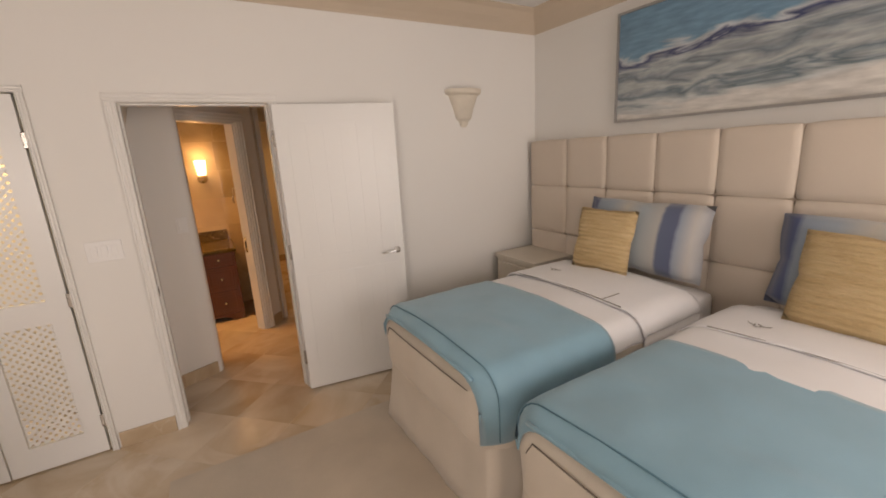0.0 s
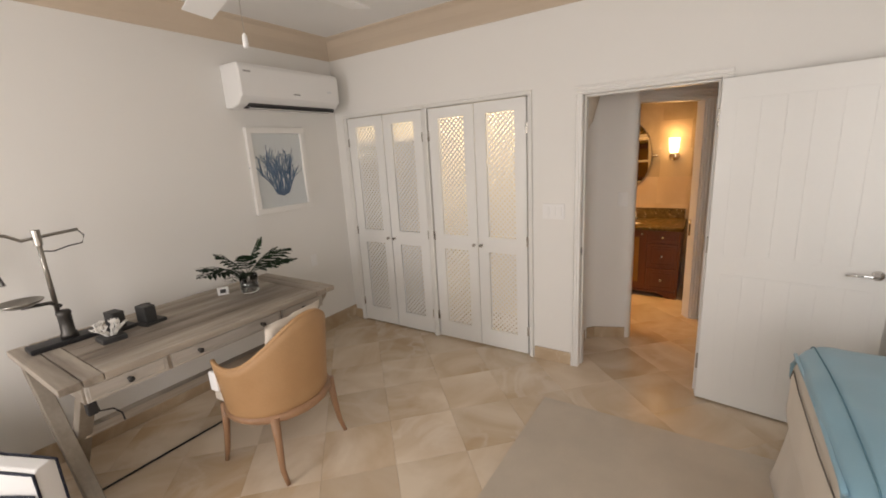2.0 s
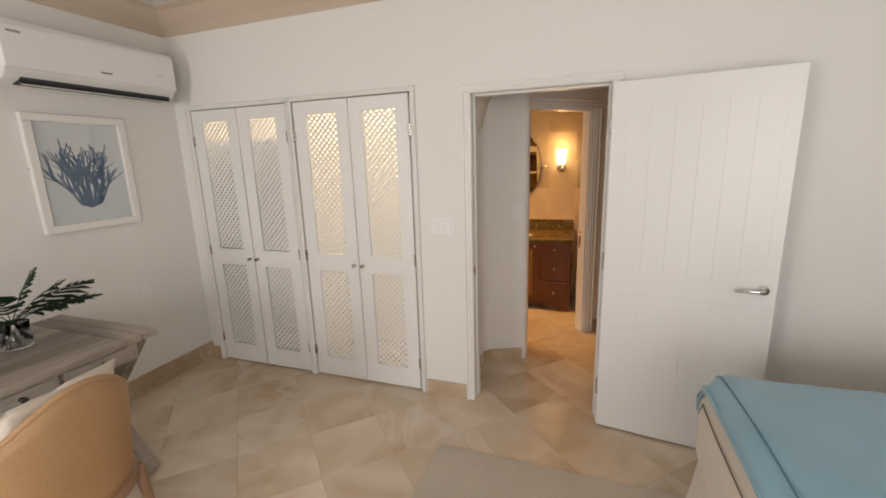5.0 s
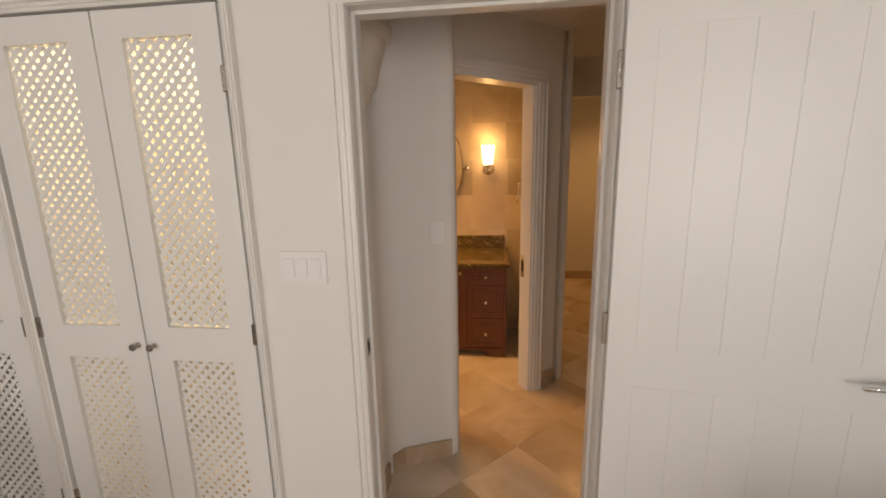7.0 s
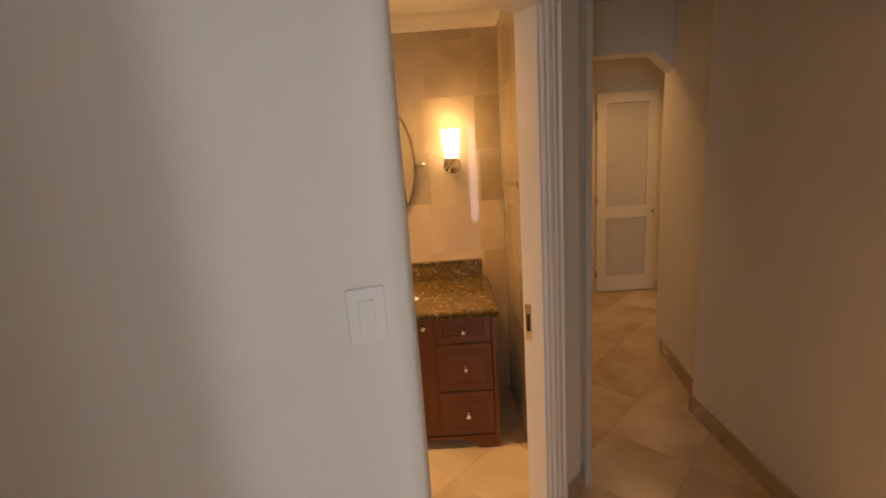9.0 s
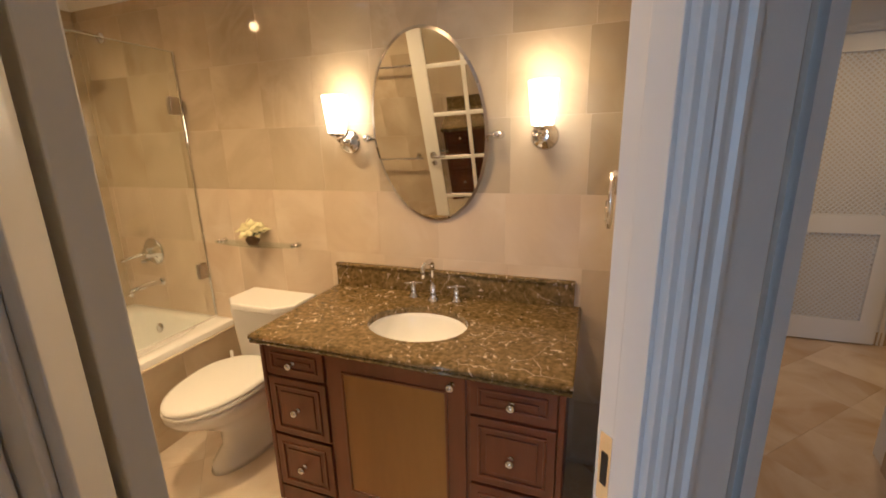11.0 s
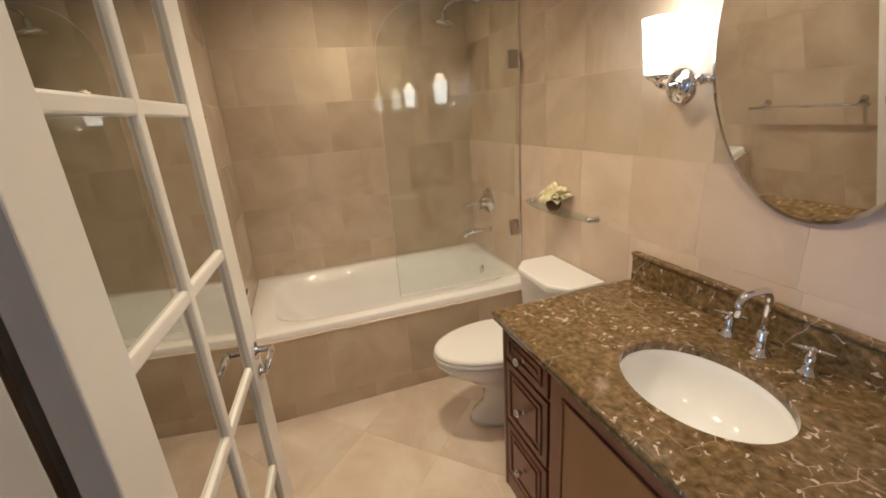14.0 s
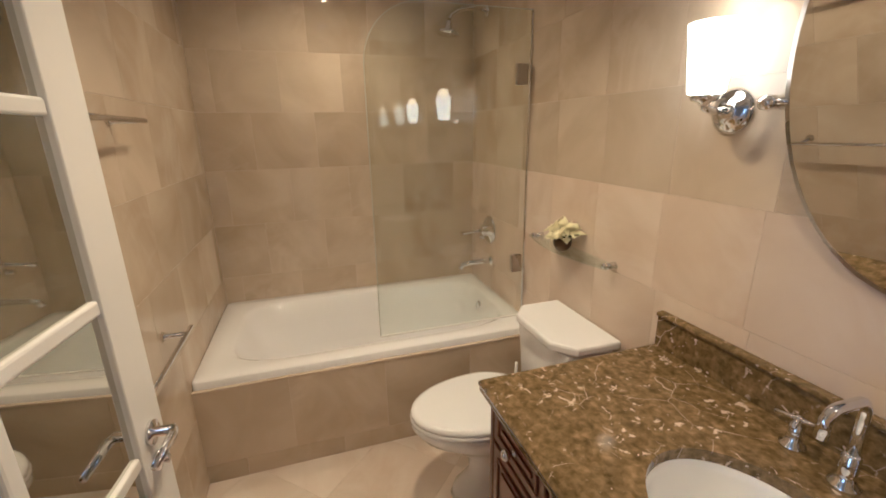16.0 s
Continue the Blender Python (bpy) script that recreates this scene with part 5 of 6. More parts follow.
rnd = random.Random(11)
for aim, ln in (((0.2, -1.0, 0.22), 0.36), ((-0.1, 1.0, 0.25), 0.38), ((0.6, -0.75, 0.12), 0.28), ((0.55, 0.8, 0.2), 0.30), ((-0.5, -0.5, 0.6), 0.24), ((0.1, 0.35, 0.7), 0.26), ((-0.3, -0.9, 0.3), 0.30), ((0.8, 0.1, 0.35), 0.22), ((0.4, -0.9, 0.35), 0.32), ((0.25, 0.95, 0.1), 0.34), ((0.5, -0.3, 0.55), 0.24), ((0.3, 0.6, 0.5), 0.26)):
    part("leaf", split_leaf((0, 0, 0.12), aim, ln, rnd), M["leaf"], va)
for k in range(6):
    a = k * 1.05
    part("stem", tube([(0.03 * math.cos(a + 2), 0.03 * math.sin(a + 2), 0.015), (0, 0, 0.08), (0.02 * math.cos(a), 0.02 * math.sin(a), 0.135)], 0.003, 6), M["leaf"], va)

# ---- cane tub chair ----
ch = empty("tub_chair", pose(-1.25, -1.71, 0, 0, 0, 8), "tan cane tub chair with walnut legs at the desk", "chair")


def tub_shell(r_in, thick, z0, top, a0, a1, n=30, m=8):
    """A curved back: angles from a0 to a1 about z (0 is the middle of the back), with its top height by angle."""
    bm = bmesh.new()
    def pt(a, z, r):
        return (r * 1.02 * math.cos(a), r * 1.08 * math.sin(a), z)
    grid = []
    for i in range(n + 1):
        a = a0 + (a1 - a0) * i / n
        col = []
        for j in range(m + 1):
            f = j / m
            z = z0 + (top(a) - z0) * f
            flare = r_in * (0.90 + 0.13 * f)
            col.append((bm.verts.new(pt(a, z, flare)), bm.verts.new(pt(a, z, flare + thick))))
        grid.append(col)
    for i in range(n):
        for j in range(m):
            p, q, r, s = grid[i][j], grid[i + 1][j], grid[i + 1][j + 1], grid[i][j + 1]
            bm.faces.new((p[0], q[0], r[0], s[0]))
            bm.faces.new((p[1], s[1], r[1], q[1]))
        bm.faces.new((grid[i][m][0], grid[i + 1][m][0], grid[i + 1][m][1], grid[i][m][1]))
        bm.faces.new((grid[i][0][0], grid[i][0][1], grid[i + 1][0][1], grid[i + 1][0][0]))
    for i in (0, n):
        for j in range(m):
            bm.faces.new((grid[i][j][0], grid[i][j][1], grid[i][j + 1][1], grid[i][j + 1][0]))
    return bm


def back_top(a):
    k = abs(a) / 2.05
    return 0.66 + 0.225 * (math.cos(min(1, k * 1.35) * math.pi) * 0.5 + 0.5) + 0.05 * max(0, k - 0.8)


A0, A1 = -2.05, 2.05
part("back", tub_shell(0.265, 0.022, 0.36, back_top, A0, A1), M["cane"], ch, "tan cane back, curved into arms", smooth=True)
part("top_rail", tube([(0.265 * 1.03 * 1.04 * math.cos(a) * 1.02, 0.265 * 1.03 * 1.04 * math.sin(a) * 1.08, back_top(a) + 0.002) for a in [A0 + (A1 - A0) * i / 40 for i in range(41)]], 0.0125, 8), M["cane"], ch, smooth=True)
part("seat_frame", lathe([(0, 0.335), (0.275, 0.335), (0.292, 0.35), (0.292, 0.375), (0.27, 0.385), (0, 0.385)], 30), M["chair_wood"], ch, smooth=True)
part("seat_cushion", moved(soft_box(0.46, 0.46, 0.12, 0.055, 8, 0.02, 0.004, 2), pose(-0.04, 0, 0.435)), M["linen"], ch, "cream seat cushion", smooth=True)
part("back_cushion", moved(pillow(0.40, 0.40, 0.13, seed=8), pose(0.14, 0.02, 0.68, 0, 14, 0)), M["linen"], ch, "cream back cushion", smooth=True)
for sx, sy in ((0.225, -0.235), (0.225, 0.235), (-0.235, -0.225), (-0.235, 0.225)):
    out = 1.0 if sx > 0 else 0.3
    part("leg", tube([(sx * 0.86, sy * 0.92, 0.37), (sx * 0.90, sy * 0.95, 0.22), (sx * 0.96, sy, 0.08), (sx * (1 + 0.10 * out), sy * 1.02, 0.002)], [0.024, 0.020, 0.015, 0.012], 8), M["chair_wood"], ch, smooth=True)
part("arm_pad", rbox(-0.175, -0.115, -0.285, -0.262, 0.50, 0.61, 0.008), M["sheet"], ch, "white cloth tag on the arm")

# ---- white armchair with dark piping ----
am = empty("armchair", pose(-1.66, -3.20, 0, 0, 0, 30), "white upholstered armchair with dark blue piping", "armchair")


def arm_top(x):
    """High by the back, then a hollow sweep down to a level arm."""
    f = min(1, max(0, (x + 0.42) / 0.86))
    u = min(1, max(0, (f - 0.50) / 0.30))
    return 0.605 - 0.085 * math.sin(math.pi / 2 * u) - 0.02 * max(0, (f - 0.8) / 0.2)


for s, nm in ((1, "arm"), (-1, "arm")):
    bm = bmesh.new()
    xs = [-0.42 + 0.86 * i / 30 for i in range(31)]
    ring = []
    for x in xs:
        zt = arm_top(x)
        y0, y1 = s * 0.30, s * 0.40
        ring.append([bm.verts.new((x, y0, 0.10)), bm.verts.new((x, y1, 0.10)), bm.verts.new((x, y1, zt - 0.02)), bm.verts.new((x, y1 - s * 0.02, zt)), bm.verts.new((x, y0 + s * 0.02, zt)), bm.verts.new((x, y0, zt - 0.02))])
    for a, b in zip(ring, ring[1:]):
        for k in range(6):
            j = (k + 1) % 6
            bm.faces.new((a[k], a[j], b[j], b[k]))
    bm.faces.new(ring[0])
    bm.faces.new(ring[-1][::-1])
    arm_ob = part(nm, bm, M["white_chair"], am, bevel=0.006)
    for yy in (s * 0.40, s * 0.302):
        part("piping", tube([(x, yy, arm_top(x) - 0.012) for x in xs] + [(0.442, yy, 0.34), (0.442, yy, 0.11)], 0.006, 6), M["navy"], arm_ob, "dark blue piping")
part("back", moved(soft_box(0.16, 0.62, 0.62, 0.05, 8, 0.015), pose(-0.36, 0, 0.43)), M["white_chair"], am, smooth=True)
part("back_piping", tube([(-0.285, -0.30, 0.40), (-0.285, -0.29, 0.71), (-0.285, 0.29, 0.71), (-0.285, 0.30, 0.40)], 0.006, 6), M["navy"], am)
part("seat_base", rbox(-0.40, 0.42, -0.30, 0.30, 0.10, 0.26, 0.01), M["white_chair"], am)
sc = part("seat_cushion", moved(soft_box(0.76, 0.59, 0.14, 0.03, 8, 0.012), pose(0.06, 0, 0.33)), M["white_chair"], am, smooth=True)
for z in (0.27, 0.395):
    part("piping", tube([(-0.28, 0.29, z), (0.43, 0.29, z), (0.442, 0.28, z), (0.442, -0.28, z), (0.43, -0.29, z), (-0.28, -0.29, z)], 0.0055, 6), M["navy"], sc, "dark blue piping")
for sx in (-0.36, 0.38):
    for sy in (-0.33, 0.33):
        part("foot", lathe([(0, 0), (0.014, 0), (0.022, 0.10), (0, 0.10)], 12, pose(sx, sy, 0)), M["chair_wood"], am)

# ---- ceiling fan ----
fn = empty("ceiling_fan", pose(-0.70, -1.96, 2.38), "white ceiling fan with pull chain, at rest", "ceiling fan")
part("canopy", lathe([(0, 0.34), (0.07, 0.34), (0.065, 0.29), (0.02, 0.26), (0, 0.26)], 20), M["white_plastic"], fn, smooth=True)
part("downrod", tube([(0, 0, 0.08), (0, 0, 0.28)], 0.014, 10), M["white_plastic"], fn)
part("motor", lathe([(0, -0.06), (0.05, -0.06), (0.09, -0.03), (0.10, 0.02), (0.09, 0.07), (0.03, 0.10), (0, 0.10)], 24), M["white_plastic"], fn, smooth=True)
for k in range(5):
    a = math.degrees(math.atan2(0.2, -0.65)) + 72 * k
    bl = part("blade", moved(rbox(0.16, 0.66, -0.065, 0.065, -0.004, 0.004, 0.003), pose(0, 0, 0, 0, 0, a) @ pose(0, 0, 0, 11, 0, 0)), M["white_plastic"], fn)
    part("bracket", moved(rbox(0.08, 0.20, -0.02, 0.02, -0.008, 0.002, 0.002), pose(0, 0, 0, 0, 0, a)), M["white_plastic"], bl)
ch2 = part("pull_chain", tube([(0, 0, -0.05), (0, 0, -0.24)], 0.0012, 6), M["nickel"], fn)
part("pull_knob", lathe([(0, -0.29), (0.009, -0.289), (0.010, -0.275), (0.009, -0.25), (0.004, -0.238), (0, -0.237)], 12), M["white_plastic"], ch2)

# ---- patio opening and window behind the walker ----
def glazed(name, x0, x1, z0, z1, cols, label):
    w = empty(name, pose((x0 + x1) / 2, YS - 0.05, z0), label, "window")
    w["kind"] = "structure"
    hw, hh = (x1 - x0) / 2, z1 - z0
    for b in ((-hw, hw, 0, 0.05), (-hw, hw, hh - 0.05, hh)):
        part("window_frame", box(b[0], b[1], -0.03, 0.03, b[2], b[3]), M["trim"], w)
    for k in range(cols + 1):
        x = -hw + 2 * hw * k / cols
        part("window_frame", box(max(-hw, x - 0.03), min(hw, x + 0.03), -0.028, 0.028, 0.05, hh - 0.05), M["trim"], w)
    for k in range(cols):
        pa = part("pane", box(-hw + 2 * hw * k / cols + 0.03, -hw + 2 * hw * (k + 1) / cols - 0.03, -0.004, 0.004, 0.05, hh - 0.05), M["pane_glass"], w)
        pa.visible_shadow = False


glazed("window_1", 0.85, 2.75, 0.0, 2.4, 2, "white framed glazed patio doors to the terrace")
glazed("window_2", -1.90, -1.00, 0.8, 2.1, 1, "white framed bedroom window")


# ---- bathroom ----
# vanity
vn = empty("vanity", pose(-0.025, 2.14, 0), "cherry wood bathroom vanity with panelled drawers and glass knobs", "vanity")
vi = Matrix.Translation((0.025, -2.14, 0))
for nm, bx in (("side_panel", (-0.60, -0.582, 1.862, 2.445, 0.0, 0.748)), ("side_panel", (0.532, 0.55, 1.862, 2.445, 0.0, 0.748)), ("bottom_panel", (-0.582, 0.532, 1.862, 2.445, 0.06, 0.08)),
               ("back_panel", (-0.582, 0.532, 2.43, 2.445, 0.08, 0.748)), ("front_frame", (-0.582, 0.532, 1.860, 1.868, 0.075, 0.748))):
    part(nm, moved(rbox(*bx, 0.002), vi), M["wood_red"], vn)
for x0, x1 in ((-0.605, -0.585), (0.535, 0.555)):
    part("post", moved(rbox(x0, x1, 1.846, 1.87, 0.0, 0.748, 0.004), vi), M["wood_red"], vn)
bm = bmesh.new()
add_prism(bm, [(-0.585, 0.0), (-0.50, 0.0), (-0.46, 0.03), (-0.40, 0.055), (0.35, 0.055), (0.41, 0.03), (0.45, 0.0), (0.535, 0.0), (0.535, 0.075), (-0.585, 0.075)], 1.85, 1.866)
bm.transform(Matrix(((1, 0, 0, 0), (0, 0, 1, 0), (0, 1, 0, 0), (0, 0, 0, 1))))
part("plinth", moved(bm, vi), M["wood_red"], vn)


def panel_front(name, x0, x1, z0, z1, frame_w, inner, y=1.848):
    f = part(name, moved(rbox(x0, x1, y, y + 0.018, z0, z1, 0.003), vi), M["wood_red"], vn)
    bm = bmesh.new()
    for b in ((x0 + frame_w, x1 - frame_w, z1 - frame_w - 0.010, z1 - frame_w), (x0 + frame_w, x1 - frame_w, z0 + frame_w, z0 + frame_w + 0.010),
              (x0 + frame_w, x0 + frame_w + 0.010, z0 + frame_w + 0.01, z1 - frame_w - 0.01), (x1 - frame_w - 0.010, x1 - frame_w, z0 + frame_w + 0.01, z1 - frame_w - 0.01)):
        add_box(bm, b[0], b[1], y - 0.006, y + 0.002, b[2], b[3], vi)
    part("moulding", bm, M["wood_red"], f, bevel=0.003)
    g = frame_w + (0.010 if inner is M["wood_panel"] else 0.028)
    part("panel", moved(rbox(x0 + g, x1 - g, y - (0.002 if inner is M["wood_panel"] else 0.005), y + 0.004, z0 + g, z1 - g, 0.0015), vi), inner, f)
    return f


def glass_knob(x, z, parent, y=1.846):
    k = part("knob", moved(lathe([(0, 0), (0.010, 0), (0.010, 0.003), (0.005, 0.005), (0.005, 0.012), (0.013, 0.018), (0.0155, 0.025), (0.012, 0.032), (0.005, 0.036), (0, 0.036)], 16, pose(x, y, z, 90)), vi), M["chrome"], parent, "round chrome and glass knob", smooth=True)
    return k


for x0, x1 in ((-0.582, -0.315), (0.252, 0.532)):
    for z0, z1 in ((0.085, 0.330), (0.343, 0.598), (0.611, 0.738)):
        d = panel_front("drawer", x0, x1, z0, z1, 0.028, M["wood_red"])
        glass_knob((x0 + x1) / 2, (z0 + z1) / 2, d, 1.842)
d = panel_front("cabinet_door", -0.300, 0.238, 0.085, 0.738, 0.062, M["wood_panel"])
glass_knob(0.193, 0.705, d)

# countertop with an oval cut-out, rounded edge
SX, SY, SA, SB = -0.035, 2.10, 0.205, 0.162


def oval_slab(x0, x1, y0, y1, z0, z1, n=96):
    """A slab with an oval hole for the sink; its outline takes in the four corners exactly."""
    bm = bmesh.new()
    inner, outer = [], []
    for k in range(n):
        a = 2 * math.pi * k / n
        c, q = math.cos(a), math.sin(a)
        inner.append((SX + SA * c, SY + SB * q))
        tx = ((x1 if c > 0 else x0) - SX) / c if abs(c) > 1e-9 else 1e9
        ty = ((y1 if q > 0 else y0) - SY) / q if abs(q) > 1e-9 else 1e9
        t = min(tx, ty)
        outer.append((SX + c * t, SY + q * t))
    for cx in (x0, x1):
        for cy in (y0, y1):
            k = min(range(n), key=lambda m: math.hypot(outer[m][0] - cx, outer[m][1] - cy))
            outer[k] = (cx, cy)
    rings = [[bm.verts.new((x, y, z)) for x, y in pts] for pts, z in ((inner, z0), (inner, z1), (outer, z1), (outer, z0))]
    for a, b in ((0, 1), (1, 2), (2, 3), (3, 0)):
        for k in range(n):
            m = (k + 1) % n
            bm.faces.new((rings[a][k], rings[b][k], rings[b][m], rings[a][m]))
    bmesh.ops.recalc_face_normals(bm, faces=bm.faces)
    return bm


ct = empty("countertop", pose(-0.025, 2.13, 0.75), "polished brown veined marble countertop with backsplash", "countertop")
ci = Matrix.Translation((0.025, -2.13, -0.75))
part("slab", moved(oval_slab(-0.618, 0.568, 1.825, 2.45, 0.757, 0.785), ci), M["counter"], ct)
for pts in ([(-0.618, 2.45, 0), (-0.618, 1.825, 0), (0.568, 1.825, 0), (0.568, 2.45, 0)],):
    for z, r in ((0.772, 0.012), (0.753, 0.008)):
        part("edge_moulding", moved(tube([(x, y, z) for x, y, _ in pts], r, 10), ci), M["counter"], ct, smooth=True)
part("backsplash", moved(rbox(-0.62, 0.548, 2.428, 2.45, 0.785, 0.885, 0.003), ci), M["counter"], ct)
part("backsplash_cap", moved(rbox(-0.622, 0.550, 2.420, 2.45, 0.885, 0.902, 0.006), ci), M["counter"], ct)
sk = empty("sink", pose(SX, SY, 0.757), "white oval undermounted porcelain sink", "sink")
prof = [(1.03, 0.0), (1.0, -0.001), (0.97, -0.02), (0.90, -0.06), (0.75, -0.10), (0.5, -0.13), (0.2, -0.142), (0.06, -0.145), (0.0, -0.146)]
bm = lathe([(r, z) for r, z in prof], 40)
bmesh.ops.scale(bm, vec=(SA, SB, 1), verts=bm.verts)
part("basin", bm, M["porcelain"], sk, smooth=True)
part("drain", lathe([(0, -0.139), (0.020, -0.139), (0.022, -0.142), (0, -0.143)], 20), M["chrome"], sk, smooth=True)

# tap set
tp = empty("basin_faucet", pose(-0.06, 2.345, 0.785), "chrome bridge-style gooseneck faucet with cross handles", "faucet")
part("spout_base", lathe([(0, 0), (0.026, 0), (0.026, 0.006), (0.018, 0.012), (0.015, 0.03), (0.015, 0.07), (0.011, 0.075), (0, 0.075)], 20), M["chrome"], tp, smooth=True)
part("spout", tube([(0, 0, 0.06), (0, 0, 0.155)] + arc(0, -0.032, 0.163, 0.032, 0, 90, 6, "yz") + [(0, -0.085, 0.195)] + arc(0, -0.085, 0.168, 0.027, 90, 180, 5, "yz")[1:] + [(0, -0.112, 0.142)], 0.0105, 12), M["chrome"], tp, smooth=True)
for s in (-1, 1):
    hn = part("handle", lathe([(0, 0), (0.025, 0), (0.025, 0.006), (0.017, 0.012), (0.014, 0.03), (0.014, 0.055), (0.009, 0.06), (0.009, 0.075), (0, 0.078)], 18, pose(s * 0.105, 0.02, 0)), M["chrome"], tp, smooth=True)
    for a in (0.35, 0.35 + math.pi / 2):
        c, q = math.cos(a) * 0.042, math.sin(a) * 0.042
        part("cross_bar", tube([(s * 0.105 - c, 0.02 - q, 0.068), (s * 0.105 + c, 0.02 + q, 0.068)], 0.0055, 8), M["chrome"], hn, smooth=True)

# oval tilting mirror
mr = empty("oval_mirror", pose(-0.068, 2.365, 1.525, 11, 0, 0.7), "oval wall mirror tilted on two chrome posts", "mirror")
MA, MB = 0.255, 0.395


def oval_disc(a, b, y0, y1, n=64):
    bm = bmesh.new()
    lo = [bm.verts.new((a * math.cos(2 * math.pi * i / n), y0, b * math.sin(2 * math.pi * i / n))) for i in range(n)]
    hi = [bm.verts.new((a * math.cos(2 * math.pi * i / n), y1, b * math.sin(2 * math.pi * i / n))) for i in range(n)]
    bm.faces.new(lo)
    bm.faces.new(hi[::-1])
    for i in range(n):
        j = (i + 1) % n
        bm.faces.new((lo[i], hi[i], hi[j], lo[j]))
    return bm


part("backing", oval_disc(MA - 0.004, MB - 0.004, 0.002, 0.012), M["frame_silver"], mr)
part("mirror_glass", oval_disc(MA - 0.012, MB - 0.012, -0.004, 0.001), M["mirror"], mr)
bm = bmesh.new()
n = 64
ra = [bm.verts.new(((MA - 0.012) * math.cos(2 * math.pi * i / n), -0.004, (MB - 0.012) * math.sin(2 * math.pi * i / n))) for i in range(n)]
rb = [bm.verts.new((MA * math.cos(2 * math.pi * i / n), 0.001, MB * math.sin(2 * math.pi * i / n))) for i in range(n)]
for i in range(n):
    j = (i + 1) % n
    bm.faces.new((ra[i], ra[j], rb[j], rb[i]))
part("rim", bm, M["nickel"], mr)
for s in (-1, 1):
    pv = part("post", tube([(s * (MA - 0.01), 0.004, -0.02), (s * (MA + 0.03), 0.004, -0.02)], [0.007, 0.007], 10), M["chrome"], mr, smooth=True)
    part("knob", lathe([(0, -0.018), (0.014, -0.014), (0.018, 0), (0.014, 0.014), (0, 0.018)], 14, pose(s * (MA + 0.035), 0.004, -0.02, 0, 90, 0)), M["chrome"], pv, smooth=True)
    part("stem", tube([(s * (MA + 0.035), 0.0, -0.02), (s * (MA + 0.035), 0.083, -0.036)], [0.009, 0.018], 12), M["chrome"], pv, smooth=True)


def bath_sconce(x):
    s = empty("vanity_light", pose(x, 2.45, 1.495), "chrome wall light with a lit opal glass shade", "wall light", "vanity lights")
    part("backplate", lathe([(0, 0), (0.056, 0), (0.056, 0.006), (0.048, 0.012), (0.044, 0.016), (0.034, 0.018), (0.030, 0.026), (0.014, 0.030), (0, 0.030)], 28, pose(0, 0, 0, 90)), M["chrome"], s, smooth=True)
    part("arm", tube([(0, -0.02, 0.0), (0, -0.07, 0.0), (0, -0.095, 0.008), (0, -0.10, 0.03)], 0.010, 10), M["chrome"], s, smooth=True)
    part("cup", lathe([(0, 0.012), (0.012, 0.012), (0.016, 0.02), (0.030, 0.024), (0.034, 0.034), (0.030, 0.042), (0, 0.042)], 24, pose(0, -0.10, 0)), M["chrome"], s, smooth=True)
    part("shade", lathe([(0.036, 0.040), (0.040, 0.042), (0.050, 0.14), (0.056, 0.195), (0.053, 0.195), (0.047, 0.14), (0.036, 0.045)], 28, pose(0, -0.10, 0)), M["shade_glow"], s, "glowing opal glass shade", smooth=True)
    return s


bath_sconce(0.40)
bath_sconce(-0.498)
point_lamp("vanity_bulb", 0.40, 2.35, 1.71, 1.0, WARM, 0.035)
point_lamp("vanity_bulb", -0.498, 2.35, 1.71, 1.0, WARM, 0.035)

# towel ring on the east wall
tr_ = empty("towel_ring", pose(0.70, 1.90, 1.385), "squared chrome towel ring on the tiled wall", "towel ring")
part("rosette", lathe([(0, 0), (0.020, 0), (0.020, 0.006), (0.010, 0.010), (0, 0.010)], 16, pose(0, 0, 0, 0, -90, 0)), M["chrome"], tr_, smooth=True)
part("arm", tube([(0, 0, 0), (-0.06, 0, 0.0)], 0.010, 12), M["chrome"], tr_)
part("ring", tube([(-0.06, 0.0, 0.005), (-0.062, 0.0, -0.13), (-0.062, 0.02, -0.145), (-0.062, 0.13, -0.145), (-0.062, 0.14, -0.13), (-0.062, 0.14, -0.09)], 0.008, 10), M["chrome"], tr_, smooth=True)

# toilet
tl = empty("toilet", pose(-0.985, 2.10, 0), "white porcelain two-piece toilet with closed lid", "toilet")


def oval_loft(sections, n=36):
    """A shape through ovals (cx, cy, rx, ry_front, ry_back, z)."""
    bm = bmesh.new()
    rings = []
    for cy, rx, rf, rb_, z in sections:
        ring = []
        for i in range(n):
            a = 2 * math.pi * i / n
            s = math.sin(a)
            ring.append(bm.verts.new((rx * math.cos(a), cy + (rb_ if s > 0 else rf) * s, z)))
        rings.append(ring)
    for a, b in zip(rings, rings[1:]):
        for i in range(n):
            j = (i + 1) % n
            bm.faces.new((a[i], a[j], b[j], b[i]))
    bm.faces.new(rings[0][::-1])
    bm.faces.new(rings[-1])
    return bm


